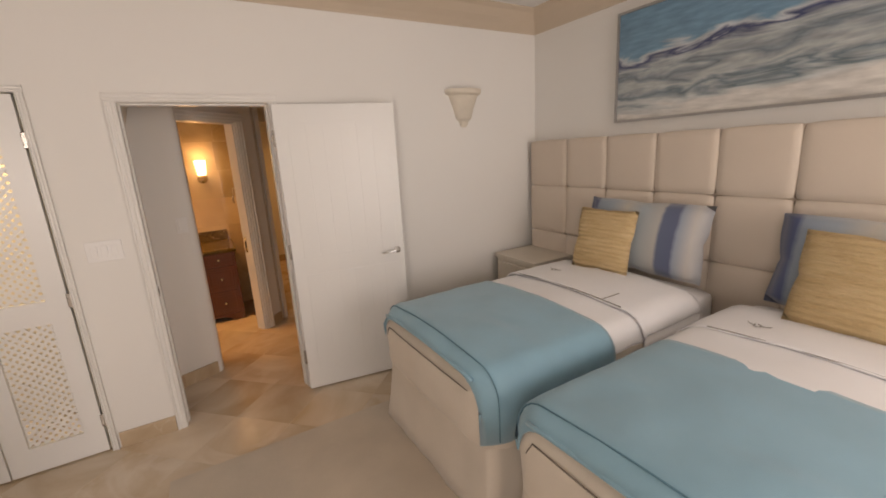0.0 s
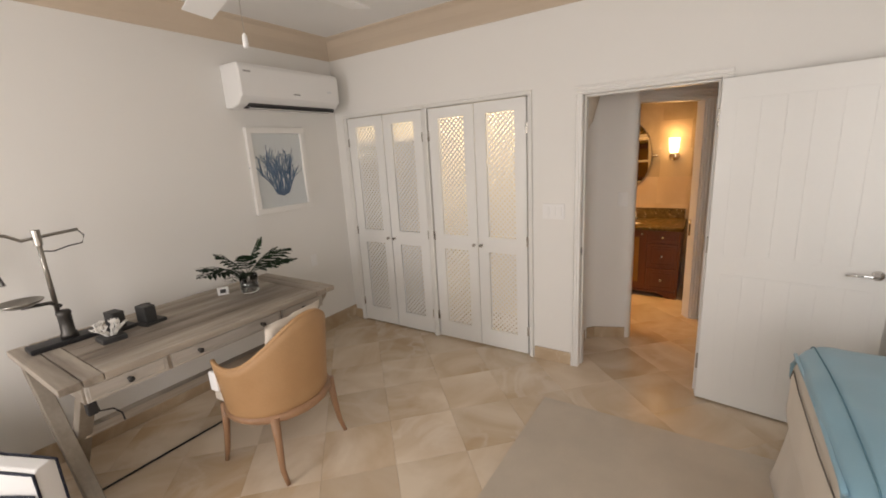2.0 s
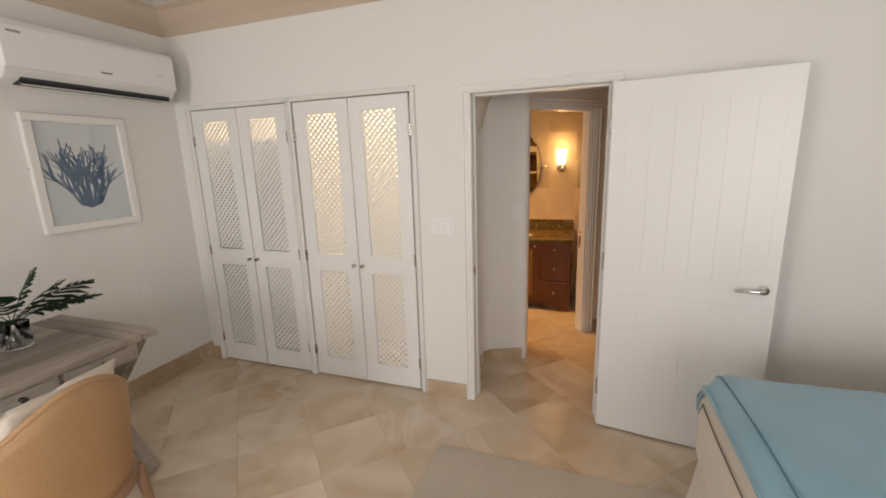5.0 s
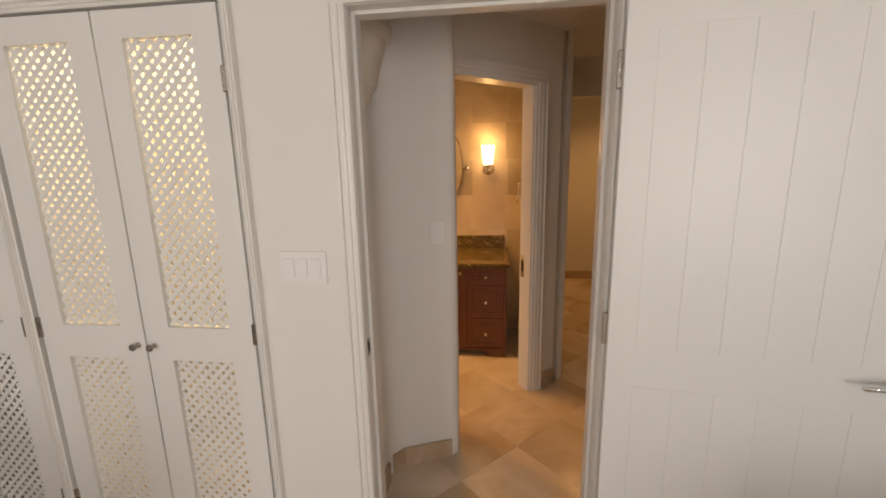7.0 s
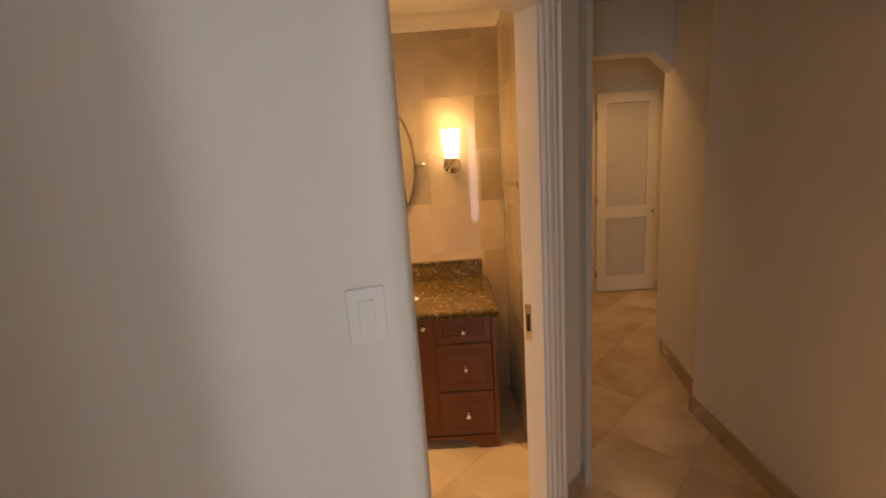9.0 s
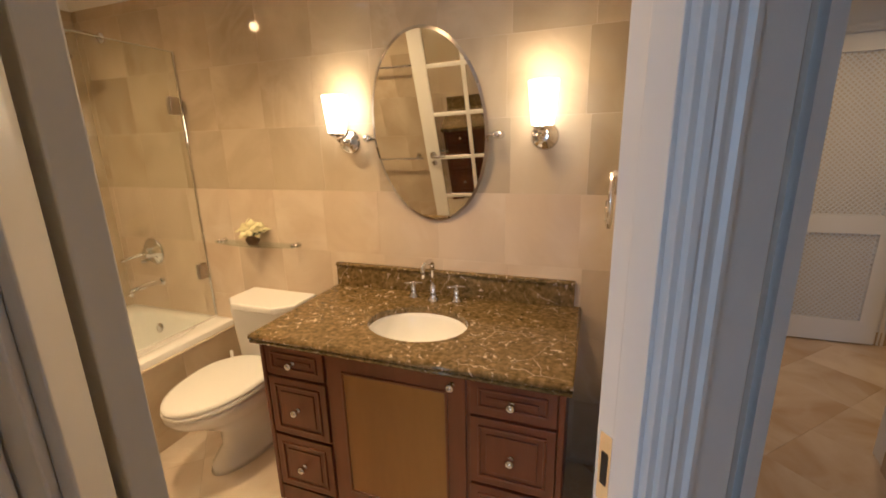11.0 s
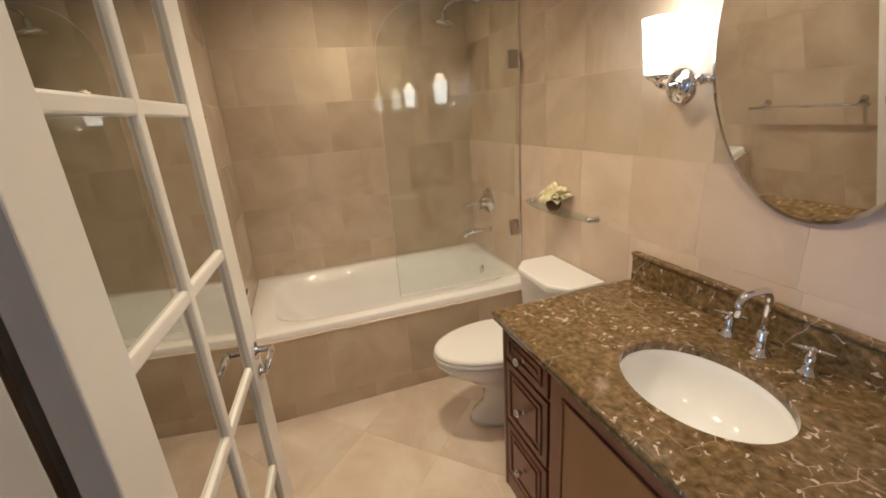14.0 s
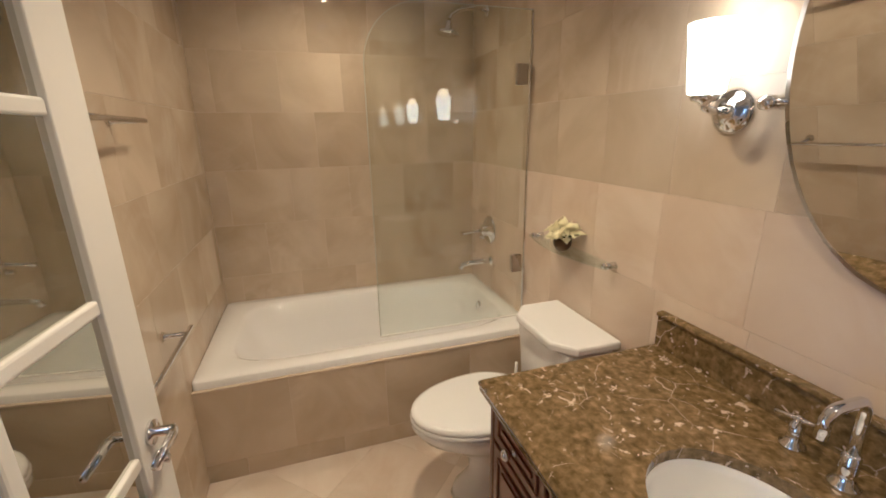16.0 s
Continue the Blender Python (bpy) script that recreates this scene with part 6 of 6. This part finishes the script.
part("bowl", oval_loft([(0.02, 0.115, 0.27, 0.26, 0.0), (0.02, 0.115, 0.26, 0.26, 0.03), (0.03, 0.095, 0.20, 0.24, 0.09), (0.03, 0.10, 0.20, 0.22, 0.18), (0.0, 0.14, 0.28, 0.20, 0.27), (-0.06, 0.178, 0.31, 0.20, 0.33), (-0.09, 0.188, 0.315, 0.20, 0.375), (-0.09, 0.185, 0.31, 0.20, 0.39)]), M["porcelain"], tl, smooth=True)
part("seat", oval_loft([(-0.09, 0.186, 0.312, 0.20, 0.392), (-0.09, 0.192, 0.318, 0.205, 0.398), (-0.09, 0.192, 0.318, 0.205, 0.408), (-0.09, 0.187, 0.313, 0.20, 0.412)]), M["porcelain"], tl, "white toilet seat", smooth=True)
part("lid", oval_loft([(-0.09, 0.188, 0.314, 0.20, 0.415), (-0.09, 0.190, 0.316, 0.20, 0.420), (-0.09, 0.186, 0.312, 0.198, 0.432), (-0.09, 0.17, 0.295, 0.185, 0.437)]), M["porcelain"], tl, "closed white toilet lid", smooth=True)
bm = rbox(-0.19, 0.19, 0.13, 0.335, 0.37, 0.675, 0.02, 3)
for v in bm.verts:
    k = 0.92 + 0.08 * (v.co.z - 0.37) / 0.3
    v.co.x *= k
    v.co.y = 0.335 - (0.335 - v.co.y) * k
part("tank", bm, M["porcelain"], tl, smooth=True)
lid = prism([(-0.21, 0.345), (-0.21, 0.16), (-0.13, 0.092), (0.13, 0.092), (0.21, 0.16), (0.21, 0.345)], 0.675, 0.712)
part("tank_lid", lid, M["porcelain"], tl, bevel=0.010)
part("shelf_link", rbox(-0.10, 0.10, 0.06, 0.20, 0.30, 0.385, 0.02, 3), M["porcelain"], tl, smooth=True)
for s in (-1, 1):
    part("bolt_cap", lathe([(0.012, 0), (0.012, 0.01), (0.006, 0.018), (0, 0.018)], 12, pose(s * 0.118, 0.10, 0.012)), M["porcelain"], tl, smooth=True)
tb = empty("toilet_brush", pose(-1.26, 2.28, 0), "white toilet brush in a holder beside the tank", "toilet brush")
part("holder", lathe([(0, 0), (0.045, 0), (0.05, 0.10), (0.045, 0.10), (0.04, 0.01), (0, 0.01)], 20), M["porcelain"], tb, smooth=True)
part("brush_handle", tube([(0, 0, 0.02), (0, 0, 0.38)], 0.008, 8), M["white_plastic"], tb, smooth=True)

# bathtub
TX0, TX1, TY0, TY1, TZ = -2.26, -1.385, 0.875, 2.45, 0.49
bt = empty("bathtub", pose(-1.82, 1.66, 0), "white built-in bathtub with tiled marble apron", "bathtub")
bi = Matrix.Translation((1.82, -1.66, 0))
CX, CY = (TX0 + TX1) / 2, (TY0 + TY1) / 2


def squircle(hx, hy, p, n):
    out = []
    for i in range(n):
        a = 2 * math.pi * (i + 0.5) / n
        c, s = math.cos(a), math.sin(a)
        out.append((math.copysign(abs(c) ** (2 / p), c) * hx, math.copysign(abs(s) ** (2 / p), s) * hy))
    return out


bm = bmesh.new()
n = 64
secs = [(0.437, 0.787, 60, TZ - 0.045, 0, 0), (0.437, 0.787, 60, TZ - 0.004, 0, 0), (0.433, 0.783, 40, TZ, 0, 0), (0.352, 0.70, 6, TZ - 0.001, -0.005, 0.02), (0.338, 0.685, 5, TZ - 0.012, -0.005, 0.02), (0.315, 0.64, 4.5, TZ - 0.13, -0.005, 0.03),
        (0.285, 0.56, 4, TZ - 0.28, -0.005, 0.06), (0.25, 0.50, 3.5, TZ - 0.35, -0.005, 0.08), (0.15, 0.36, 3, TZ - 0.37, -0.005, 0.08)]
rings = []
for hx, hy, p, z, ox, oy in secs:
    rings.append([bm.verts.new((CX + ox + x, CY + oy + y, z)) for x, y in squircle(hx, hy, p, n)])
for a, b in zip(rings, rings[1:]):
    for i in range(n):
        j = (i + 1) % n
        bm.faces.new((a[i], a[j], b[j], b[i]))
bm.faces.new(rings[-1])
part("tub", moved(bm, bi), M["porcelain"], bt, "glossy white tub", smooth=True)
part("overflow", moved(lathe([(0, 0), (0.032, 0), (0.034, 0.006), (0.026, 0.012), (0, 0.014)], 20, pose(-1.90, 2.352, 0.40, 80)), bi), M["chrome"], bt, "round chrome overflow plate", smooth=True)
apron = part("apron", moved(box(-1.40, -1.3762, TY0, TY1, 0.0, TZ - 0.045), bi), M["grout"], bt)
part("trim_strip", moved(rbox(-1.39, -1.371, TY0, TY1, TZ - 0.047, TZ - 0.035, 0.003), bi), M["bath_tile"], bt)

# shower screen of glass
sg = empty("shower_screen", pose(-1.525, 2.10, TZ), "clear glass shower screen with a rounded corner on the tub rim", "shower screen")
y0, y1, h, rr = -0.425, 0.348, 1.485, 0.25
pts = [(y1, 0.004), (y0, 0.004), (y0, h - rr)] + [(y0 + rr - rr * math.cos(a), h - rr + rr * math.sin(a)) for a in [math.pi / 2 * k / 12 for k in range(1, 13)]] + [(y1, h)]
bm = bmesh.new()
lo, hi = [bm.verts.new((-0.004, y, z)) for y, z in pts], [bm.verts.new((0.004, y, z)) for y, z in pts]
bm.faces.new(lo)
bm.faces.new(hi[::-1])
for i in range(len(pts)):
    j = (i + 1) % len(pts)
    bm.faces.new((lo[i], hi[i], hi[j], lo[j]))
gp = part("glass_panel", bm, M["shower_glass"], sg)
gp.visible_shadow = False
part("polished_edge", tube([(0, y, z) for y, z in pts[1:]], 0.0016, 6), M["glass_edge"], sg, "pale polished glass edge", smooth=True)
part("seal", box(-0.005, 0.005, y0, y1, -0.001, 0.006), M["white_plastic"], sg)
part("wall_channel", rbox(-0.007, 0.007, 0.340, 0.3495, 0.004, h, 0.002), M["chrome"], sg, "slim chrome wall channel")
for z in (0.30, 1.215):
    part("hinge", rbox(-0.014, 0.014, 0.272, 0.326, z - 0.045, z + 0.045, 0.003), M["nickel"], sg, "square brushed metal hinge")

# shower fittings on the north wall
sh = empty("wall_shower", pose(-2.05, 2.45, 2.095), "chrome wall shower with a curved arm", "shower")
part("flange", lathe([(0, 0), (0.030, 0), (0.028, 0.006), (0.012, 0.012), (0, 0.012)], 20, pose(0, 0, 0, 90)), M["chrome"], sh, smooth=True)
part("arm", tube([(0, 0, 0), (0, -0.08, 0.012), (0, -0.16, 0.0), (0, -0.21, -0.03), (0, -0.225, -0.06)], 0.009, 10), M["chrome"], sh, smooth=True)
part("rose", lathe([(0, 0.04), (0.014, 0.04), (0.018, 0.02), (0.022, 0.0), (0.055, -0.012), (0.062, -0.02), (0.060, -0.03), (0, -0.03)], 24, pose(0, -0.23, -0.10, -8)), M["chrome"], sh, smooth=True)
vl = empty("shower_valve", pose(-1.965, 2.45, 0.868), "round chrome shower valve plate with lever", "shower valve")
part("plate", lathe([(0, 0), (0.085, 0), (0.085, 0.006), (0.074, 0.016), (0.036, 0.019), (0.032, 0.055), (0.016, 0.066), (0, 0.066)], 28, pose(0, 0, 0, 90)), M["chrome"], vl, smooth=True)
part("lever", tube([(0, -0.055, 0), (-0.02, -0.085, -0.006), (-0.05, -0.13, -0.02), (-0.075, -0.16, -0.028)], [0.015, 0.011, 0.009, 0.013], 10), M["chrome"], vl, smooth=True)
sp_ = empty("tub_spout", pose(-1.94, 2.45, 0.675), "slim chrome tub spout on the tiled wall", "tub spout")
part("flange", lathe([(0, 0), (0.028, 0), (0.026, 0.008), (0.014, 0.012), (0, 0.012)], 18, pose(0, 0, 0, 90)), M["chrome"], sp_, smooth=True)
part("spout", tube([(0, 0, 0), (0, -0.05, 0.004), (-0.01, -0.14, 0.0), (-0.015, -0.19, -0.012), (-0.016, -0.20, -0.035)], [0.018, 0.017, 0.015, 0.016, 0.017], 12), M["chrome"], sp_, smooth=True)
dv = empty("diverter_knob", pose(-2.06, 2.45, 0.80), "small chrome diverter knob on the tiled wall", "knob")
part("knob", lathe([(0, 0), (0.018, 0), (0.016, 0.008), (0.008, 0.012), (0.012, 0.03), (0, 0.034)], 16, pose(0, 0, 0, 90)), M["chrome"], dv, smooth=True)

# glass shelf with flowers
gs = empty("glass_shelf", pose(-1.11, 2.45, 0.975), "curved glass shelf on small chrome clips", "shelf")
pts = [(0.27, 0.0), (-0.27, 0.0)] + [(-0.27 + 0.54 * k / 16, -0.06 - 0.045 * math.sin(math.pi * k / 16)) for k in range(17)]
part("shelf_plate", prism(pts, -0.004, 0.004), M["shelf_glass"], gs).visible_shadow = False
for s in (-0.25, 0.25):
    part("clip", tube([(s, 0, 0), (s, -0.035, 0.0)], [0.014, 0.010], 12), M["chrome"], gs, smooth=True)
    part("clip_ball", lathe([(0, -0.012), (0.010, -0.008), (0.012, 0), (0.010, 0.008), (0, 0.012)], 12, pose(s, -0.045, 0.004)), M["chrome"], gs, smooth=True)
fl = empty("flower_pot", pose(-1.10, 2.385, 0.979), "small brown pot of pale yellow orchid flowers", "flowers")
part("pot", lathe([(0, 0), (0.024, 0), (0.036, 0.02), (0.036, 0.04), (0.028, 0.048), (0.024, 0.04), (0, 0.036)], 18), M["brown"], fl, smooth=True)
rnd = random.Random(4)


def bloom(c, up):
    bm = bmesh.new()
    up = Vector(up).normalized()
    s = up.orthogonal().normalized()
    t = up.cross(s)
    for k in range(5):
        a = 2 * math.pi * k / 5 + rnd.random() * 0.3
        d = math.cos(a) * s + math.sin(a) * t
        e = -math.sin(a) * s + math.cos(a) * t
        p = [Vector(c), Vector(c) + d * 0.028 + e * 0.017 + up * 0.012, Vector(c) + d * 0.056 + up * 0.016, Vector(c) + d * 0.028 - e * 0.017 + up * 0.012]
        v = [bm.verts.new(q) for q in p]
        bm.faces.new((v[0], v[1], v[2]))
        bm.faces.new((v[0], v[2], v[3]))
    thicken(bm, 0.002)
    return bm


for k in range(9):
    a = 2 * math.pi * k / 9
    r = 0.045 if k % 2 else 0.022
    part("flower", bloom((r * math.cos(a), r * math.sin(a) * 0.7, 0.065 + 0.012 * (k % 3)), (math.cos(a) * 0.6, math.sin(a) * 0.6 - 0.4, 0.9)), M["petal"], fl, smooth=True)
for k in range(6):
    a = 2 * math.pi * k / 6 + 0.4
    part("leaf", tube([(0.01 * math.cos(a), 0.01 * math.sin(a), 0.04), (0.045 * math.cos(a), 0.03 * math.sin(a), 0.065), (0.085 * math.cos(a), 0.045 * math.sin(a), 0.078)], [0.004, 0.006, 0.001], 6), M["leaf"], fl, smooth=True)


# towel bars on the south wall
def towel_bar(x0, x1, z, depth):
    b = empty("towel_bar", pose((x0 + x1) / 2, 0.875, z), "chrome towel bar on the tiled wall", "towel bar", "towel bars")
    h = (x1 - x0) / 2
    part("bar", tube([(-h, depth, 0), (h, depth, 0)], 0.008, 10), M["chrome"], b, smooth=True)
    for s in (-1, 1):
        part("bracket", tube([(s * (h - 0.06), 0, 0), (s * (h - 0.06), 0.012, 0), (s * (h - 0.06), depth, 0)], [0.020, 0.009, 0.009], 12), M["chrome"], b, smooth=True)


towel_bar(-1.235, -0.615, 1.505, 0.075)
towel_bar(-1.28, -0.70, 0.785, 0.075)

# mirrored french door, open into the bathroom
fd = empty("door_2", pose(0.102, 0.992, 0, 0, 0, 175.2), "white french door with mirrored panes standing open", "door")
fd["kind"] = "structure"
FW, FH, FT = 0.725, 1.975, 0.04
st, top_r, bot_r = 0.105, 0.13, 0.15
part("stile", rbox(0, st, 0, FT, 0.012, FH, 0.003), M["door"], fd)
part("stile", rbox(FW - st, FW, 0, FT, 0.012, FH, 0.003), M["door"], fd)
part("rail", rbox(st, FW - st, 0.001, FT - 0.001, FH - top_r, FH, 0.002), M["door"], fd)
part("rail", rbox(st, FW - st, 0.001, FT - 0.001, 0.012, bot_r, 0.002), M["door"], fd)
gz0, gz1 = bot_r, FH - top_r
mid = FW / 2
part("muntin", rbox(mid - 0.014, mid + 0.014, 0.002, FT - 0.002, gz0, gz1, 0.005), M["door"], fd)
for k in range(1, 5):
    z = gz0 + (gz1 - gz0) * k / 5
    part("muntin", rbox(st, FW - st, 0.003, FT - 0.003, z - 0.014, z + 0.014, 0.005), M["door"], fd)
for k in range(5):
    z0, z1 = gz0 + (gz1 - gz0) * k / 5 + (0.014 if k else 0), gz0 + (gz1 - gz0) * (k + 1) / 5 - (0.014 if k < 4 else 0)
    for xa, xb in ((st, mid - 0.014), (mid + 0.014, FW - st)):
        part("mirror_pane", box(xa, xb, 0.012, FT - 0.012, z0, z1), M["mirror_pane"], fd, "mirrored glass pane")
for s, y in ((1, FT), (-1, 0)):
    hd = part("handle", lathe([(0, 0), (0.026, 0), (0.026, 0.007), (0.011, 0.010), (0.011, 0.045), (0, 0.045)], 18, pose(FW - 0.055, y, 0.86, -90 * s)), M["chrome"], fd, "chrome lever handle", smooth=True)
    part("lever", tube([(FW - 0.055, y + s * 0.042, 0.86), (FW - 0.075, y + s * 0.048, 0.86), (FW - 0.16, y + s * 0.046, 0.855)], [0.010, 0.010, 0.007], 10), M["chrome"], hd, smooth=True)
    part("thumb_turn", lathe([(0, 0), (0.022, 0), (0.022, 0.006), (0.008, 0.009), (0.010, 0.022), (0, 0.024)], 16, pose(FW - 0.055, y, 0.79, -90 * s)), M["chrome"], fd, smooth=True)
for z in (0.22, 0.95, 1.75):
    part("hinge", rbox(-0.010, 0.004, FT - 0.02, FT + 0.010, z - 0.05, z + 0.05, 0.003), M["nickel"], fd)

# recessed downlights
def downlight(x, y, z, power, label, colour=(1.0, 0.505, 0.145), spread=105):
    d = empty("downlight", pose(x, y, z), label, "downlight", "recessed downlights")
    part("rim", lathe([(0.042, 0.0), (0.058, -0.003), (0.060, 0.0), (0.058, 0.002)], 24), M["trim"], d, smooth=True)
    part("lens", lathe([(0, -0.0005), (0.042, -0.0005), (0.042, 0.002), (0, 0.002)], 24), M["downlight"], d)
    data = bpy.data.lights.new("downlight_beam", "SPOT")
    data.energy, data.color, data.spot_size, data.spot_blend, data.shadow_soft_size = power, colour, radians(spread), 0.95, 0.03
    ob = new("downlight_beam", data)
    ob.location = (x, y, z - 0.02)


downlight(-0.83, 1.65, 2.33, 100, "lit recessed downlight in the bathroom ceiling", spread=122)
downlight(-1.72, 1.62, 2.33, 50, "lit recessed downlight above the bathtub", spread=165)
downlight(0.12, 1.72, 2.33, 52, "lit recessed downlight above the vanity", spread=132)
# two unseen fittings added to brighten and warm the corridor
downlight(1.45, 3.3, 2.45, 30, "unseen downlight added in the corridor ceiling for warm light", (1.0, 0.51, 0.16), 140)
downlight(2.2, 3.6, 2.45, 30, "unseen downlight added to brighten the far closet", (1.0, 0.51, 0.16), 140)

# closet lamps above the lattice doors
area_lamp("closet_lamp", pose(-0.82, 0.42, 2.18), 0.8, 0.4, 14, (1.0, 0.88, 0.68))
area_lamp("closet_lamp", pose(-1.78, 0.42, 2.18), 0.8, 0.4, 11, (1.0, 0.88, 0.68))

# far closet door with lattice panels
fc = empty("closet_door", pose(1.925, 4.296, 0.012), "white closet door with two lattice panels at the corridor's end", "closet door", "lattice closet doors")
w, h = 0.62, 2.07
ops = [(0.10, 0.52, 0.17, 0.80), (0.10, 0.52, 0.93, 1.97)]
part("door_frame", moved(frame_door(w, h, ops), pose(0, -0.04, 0)), M["door"], fc)
for o in ops:
    part("lattice", moved(lattice(o[1] - o[0], o[3] - o[2], 0.034, 0.013, 0.004), Matrix.Translation((o[0], -0.030, o[2]))), M["door"], fc, "fine diagonal white lattice")
part("backing", moved(box(0.05, 0.57, -0.006, -0.002, 0.1, 2.0), Matrix()), M["plaster"], fc)
part("knob", knob_mesh(pose(w - 0.04, -0.04, 0.86, 90)), M["nickel"], fc)
for z in (0.2, 1.0, 1.85):
    part("hinge", rbox(-0.012, 0.006, -0.046, -0.03, z - 0.04, z + 0.04, 0.003), M["nickel"], fc)
CASING = scaled(FULL_CASING, 0.8)
for m_ in casing((0, 4.3), (1, 4.3), 1.915, 2.555, 2.10):
    structure(link("trim_casing", m_, M["trim"]), "white moulded casing round the far closet", "trim")


# ---- tiles, each a piece of its own ----
def piece(mesh, parent, m):
    ob = bpy.data.objects.new("tile", mesh)
    scene.collection.objects.link(ob)
    ob.parent = parent
    ob.matrix_world = m
    return ob


def tile_mesh(name, w, h, t, mat):
    """A slab in the xy plane with its top at z = 0 and a small chamfer."""
    bm = bmesh.new()
    c = 0.0006
    top = [bm.verts.new((sx * (w / 2 - c), sy * (h / 2 - c), 0)) for sx, sy in ((-1, -1), (1, -1), (1, 1), (-1, 1))]
    mid = [bm.verts.new((sx * w / 2, sy * h / 2, -c)) for sx, sy in ((-1, -1), (1, -1), (1, 1), (-1, 1))]
    low = [bm.verts.new((sx * w / 2, sy * h / 2, -t)) for sx, sy in ((-1, -1), (1, -1), (1, 1), (-1, 1))]
    bm.faces.new(top)
    bm.faces.new(low[::-1])
    for a, b in ((mid, top), (low, mid)):
        for i in range(4):
            j = (i + 1) % 4
            bm.faces.new((a[i], a[j], b[j], b[i]))
    me = bpy.data.meshes.new(name)
    bm.to_mesh(me)
    bm.free()
    me.materials.append(mat)
    return me


bpy.context.view_layer.update()
S = 0.405
fm = tile_mesh("floor_tile", S - 0.0007, S - 0.0007, 0.011, M["floor"])
fmb = tile_mesh("bath_floor_tile", S - 0.0007, S - 0.0007, 0.011, M["bath_floor"])
zones = ((XW - 0.1, XE + 0.1, YS - 0.1, 0.1), (-0.15, 1.8, 0.0, 2.9), (-1.5, 0.8, 0.7, 2.5), (0.8, 3.55, 2.6, 4.35))
for i in range(-16, 17):
    for j in range(-16, 17):
        x, y = (i - j) * S / math.sqrt(2) + 0.3, (i + j) * S / math.sqrt(2) + 0.2
        if any(a - 0.15 < x < b + 0.15 and c - 0.15 < y < d + 0.15 for a, b, c, d in zones):
            piece(fmb if (x < 0.66 and 0.75 + max(0, x) < y < 2.6) else fm, floor, pose(x, y, 0.0, 0, 0, 45))


def tile_wall(parent, origin, turn, length, height, tw, th, mat, z_first, shift=0.0, bond=0.5, low=None):
    """Running-bond tiles on a wall plane: origin is the lower corner, turn the heading of the wall's outward normal."""
    base = Matrix.Translation(origin) @ pose(0, 0, 0, 0, 0, turn) @ pose(0, 0, 0, 90, 0, 0)
    cache = {}
    z, row = z_first - th * math.ceil(z_first / th), 0
    while z < height - 0.004:
        z0, z1 = max(0, z), min(height, z + th)
        x = -tw + (tw * bond if row % 2 else 0) + shift
        while x < length - 0.004:
            x0, x1 = max(0, x), min(length, x + tw)
            if x1 - x0 > 0.01 and z1 - z0 > 0.01:
                stone = low if low and z1 < z_first + 0.02 else mat
                key = (round(x1 - x0, 3), round(z1 - z0, 3), stone.name)
                if key not in cache:
                    cache[key] = tile_mesh("wall_tile", x1 - x0 - 0.0012, z1 - z0 - 0.0012, 0.0075, stone)
                piece(cache[key], parent, base @ Matrix.Translation(((x0 + x1) / 2, (z0 + z1) / 2, 0)))
            x += tw
        z += th
        row += 1


TW, TH = 0.335, 0.31
tile_wall(wall_bn, (-2.26, 2.45, 0), 0, 2.96, 2.26, 0.308, 0.31, M["bath_tile"], 1.263, 0.04, 0.06, M["bath_tile_pale"])
tile_wall(wall_bw, (-2.26, 0.875, 0), 90, 1.575, 2.26, TW, TH, M["bath_tile"], 1.265, 0.1)
tile_wall(wall_bs, (0.04, 0.875, 0), 180, 2.30, 2.26, TW, TH, M["bath_tile"], 1.265, 0.05)
tile_wall(wall_be, (0.70, 2.45, 0), -90, 0.96, 2.26, TW, TH, M["bath_tile"], 1.265, 0.0)
tile_wall(apron, (-1.375, TY0, 0), 90, TY1 - TY0, TZ - 0.047, 0.42, 0.36, M["bath_tile"], 0.09, 0.16)
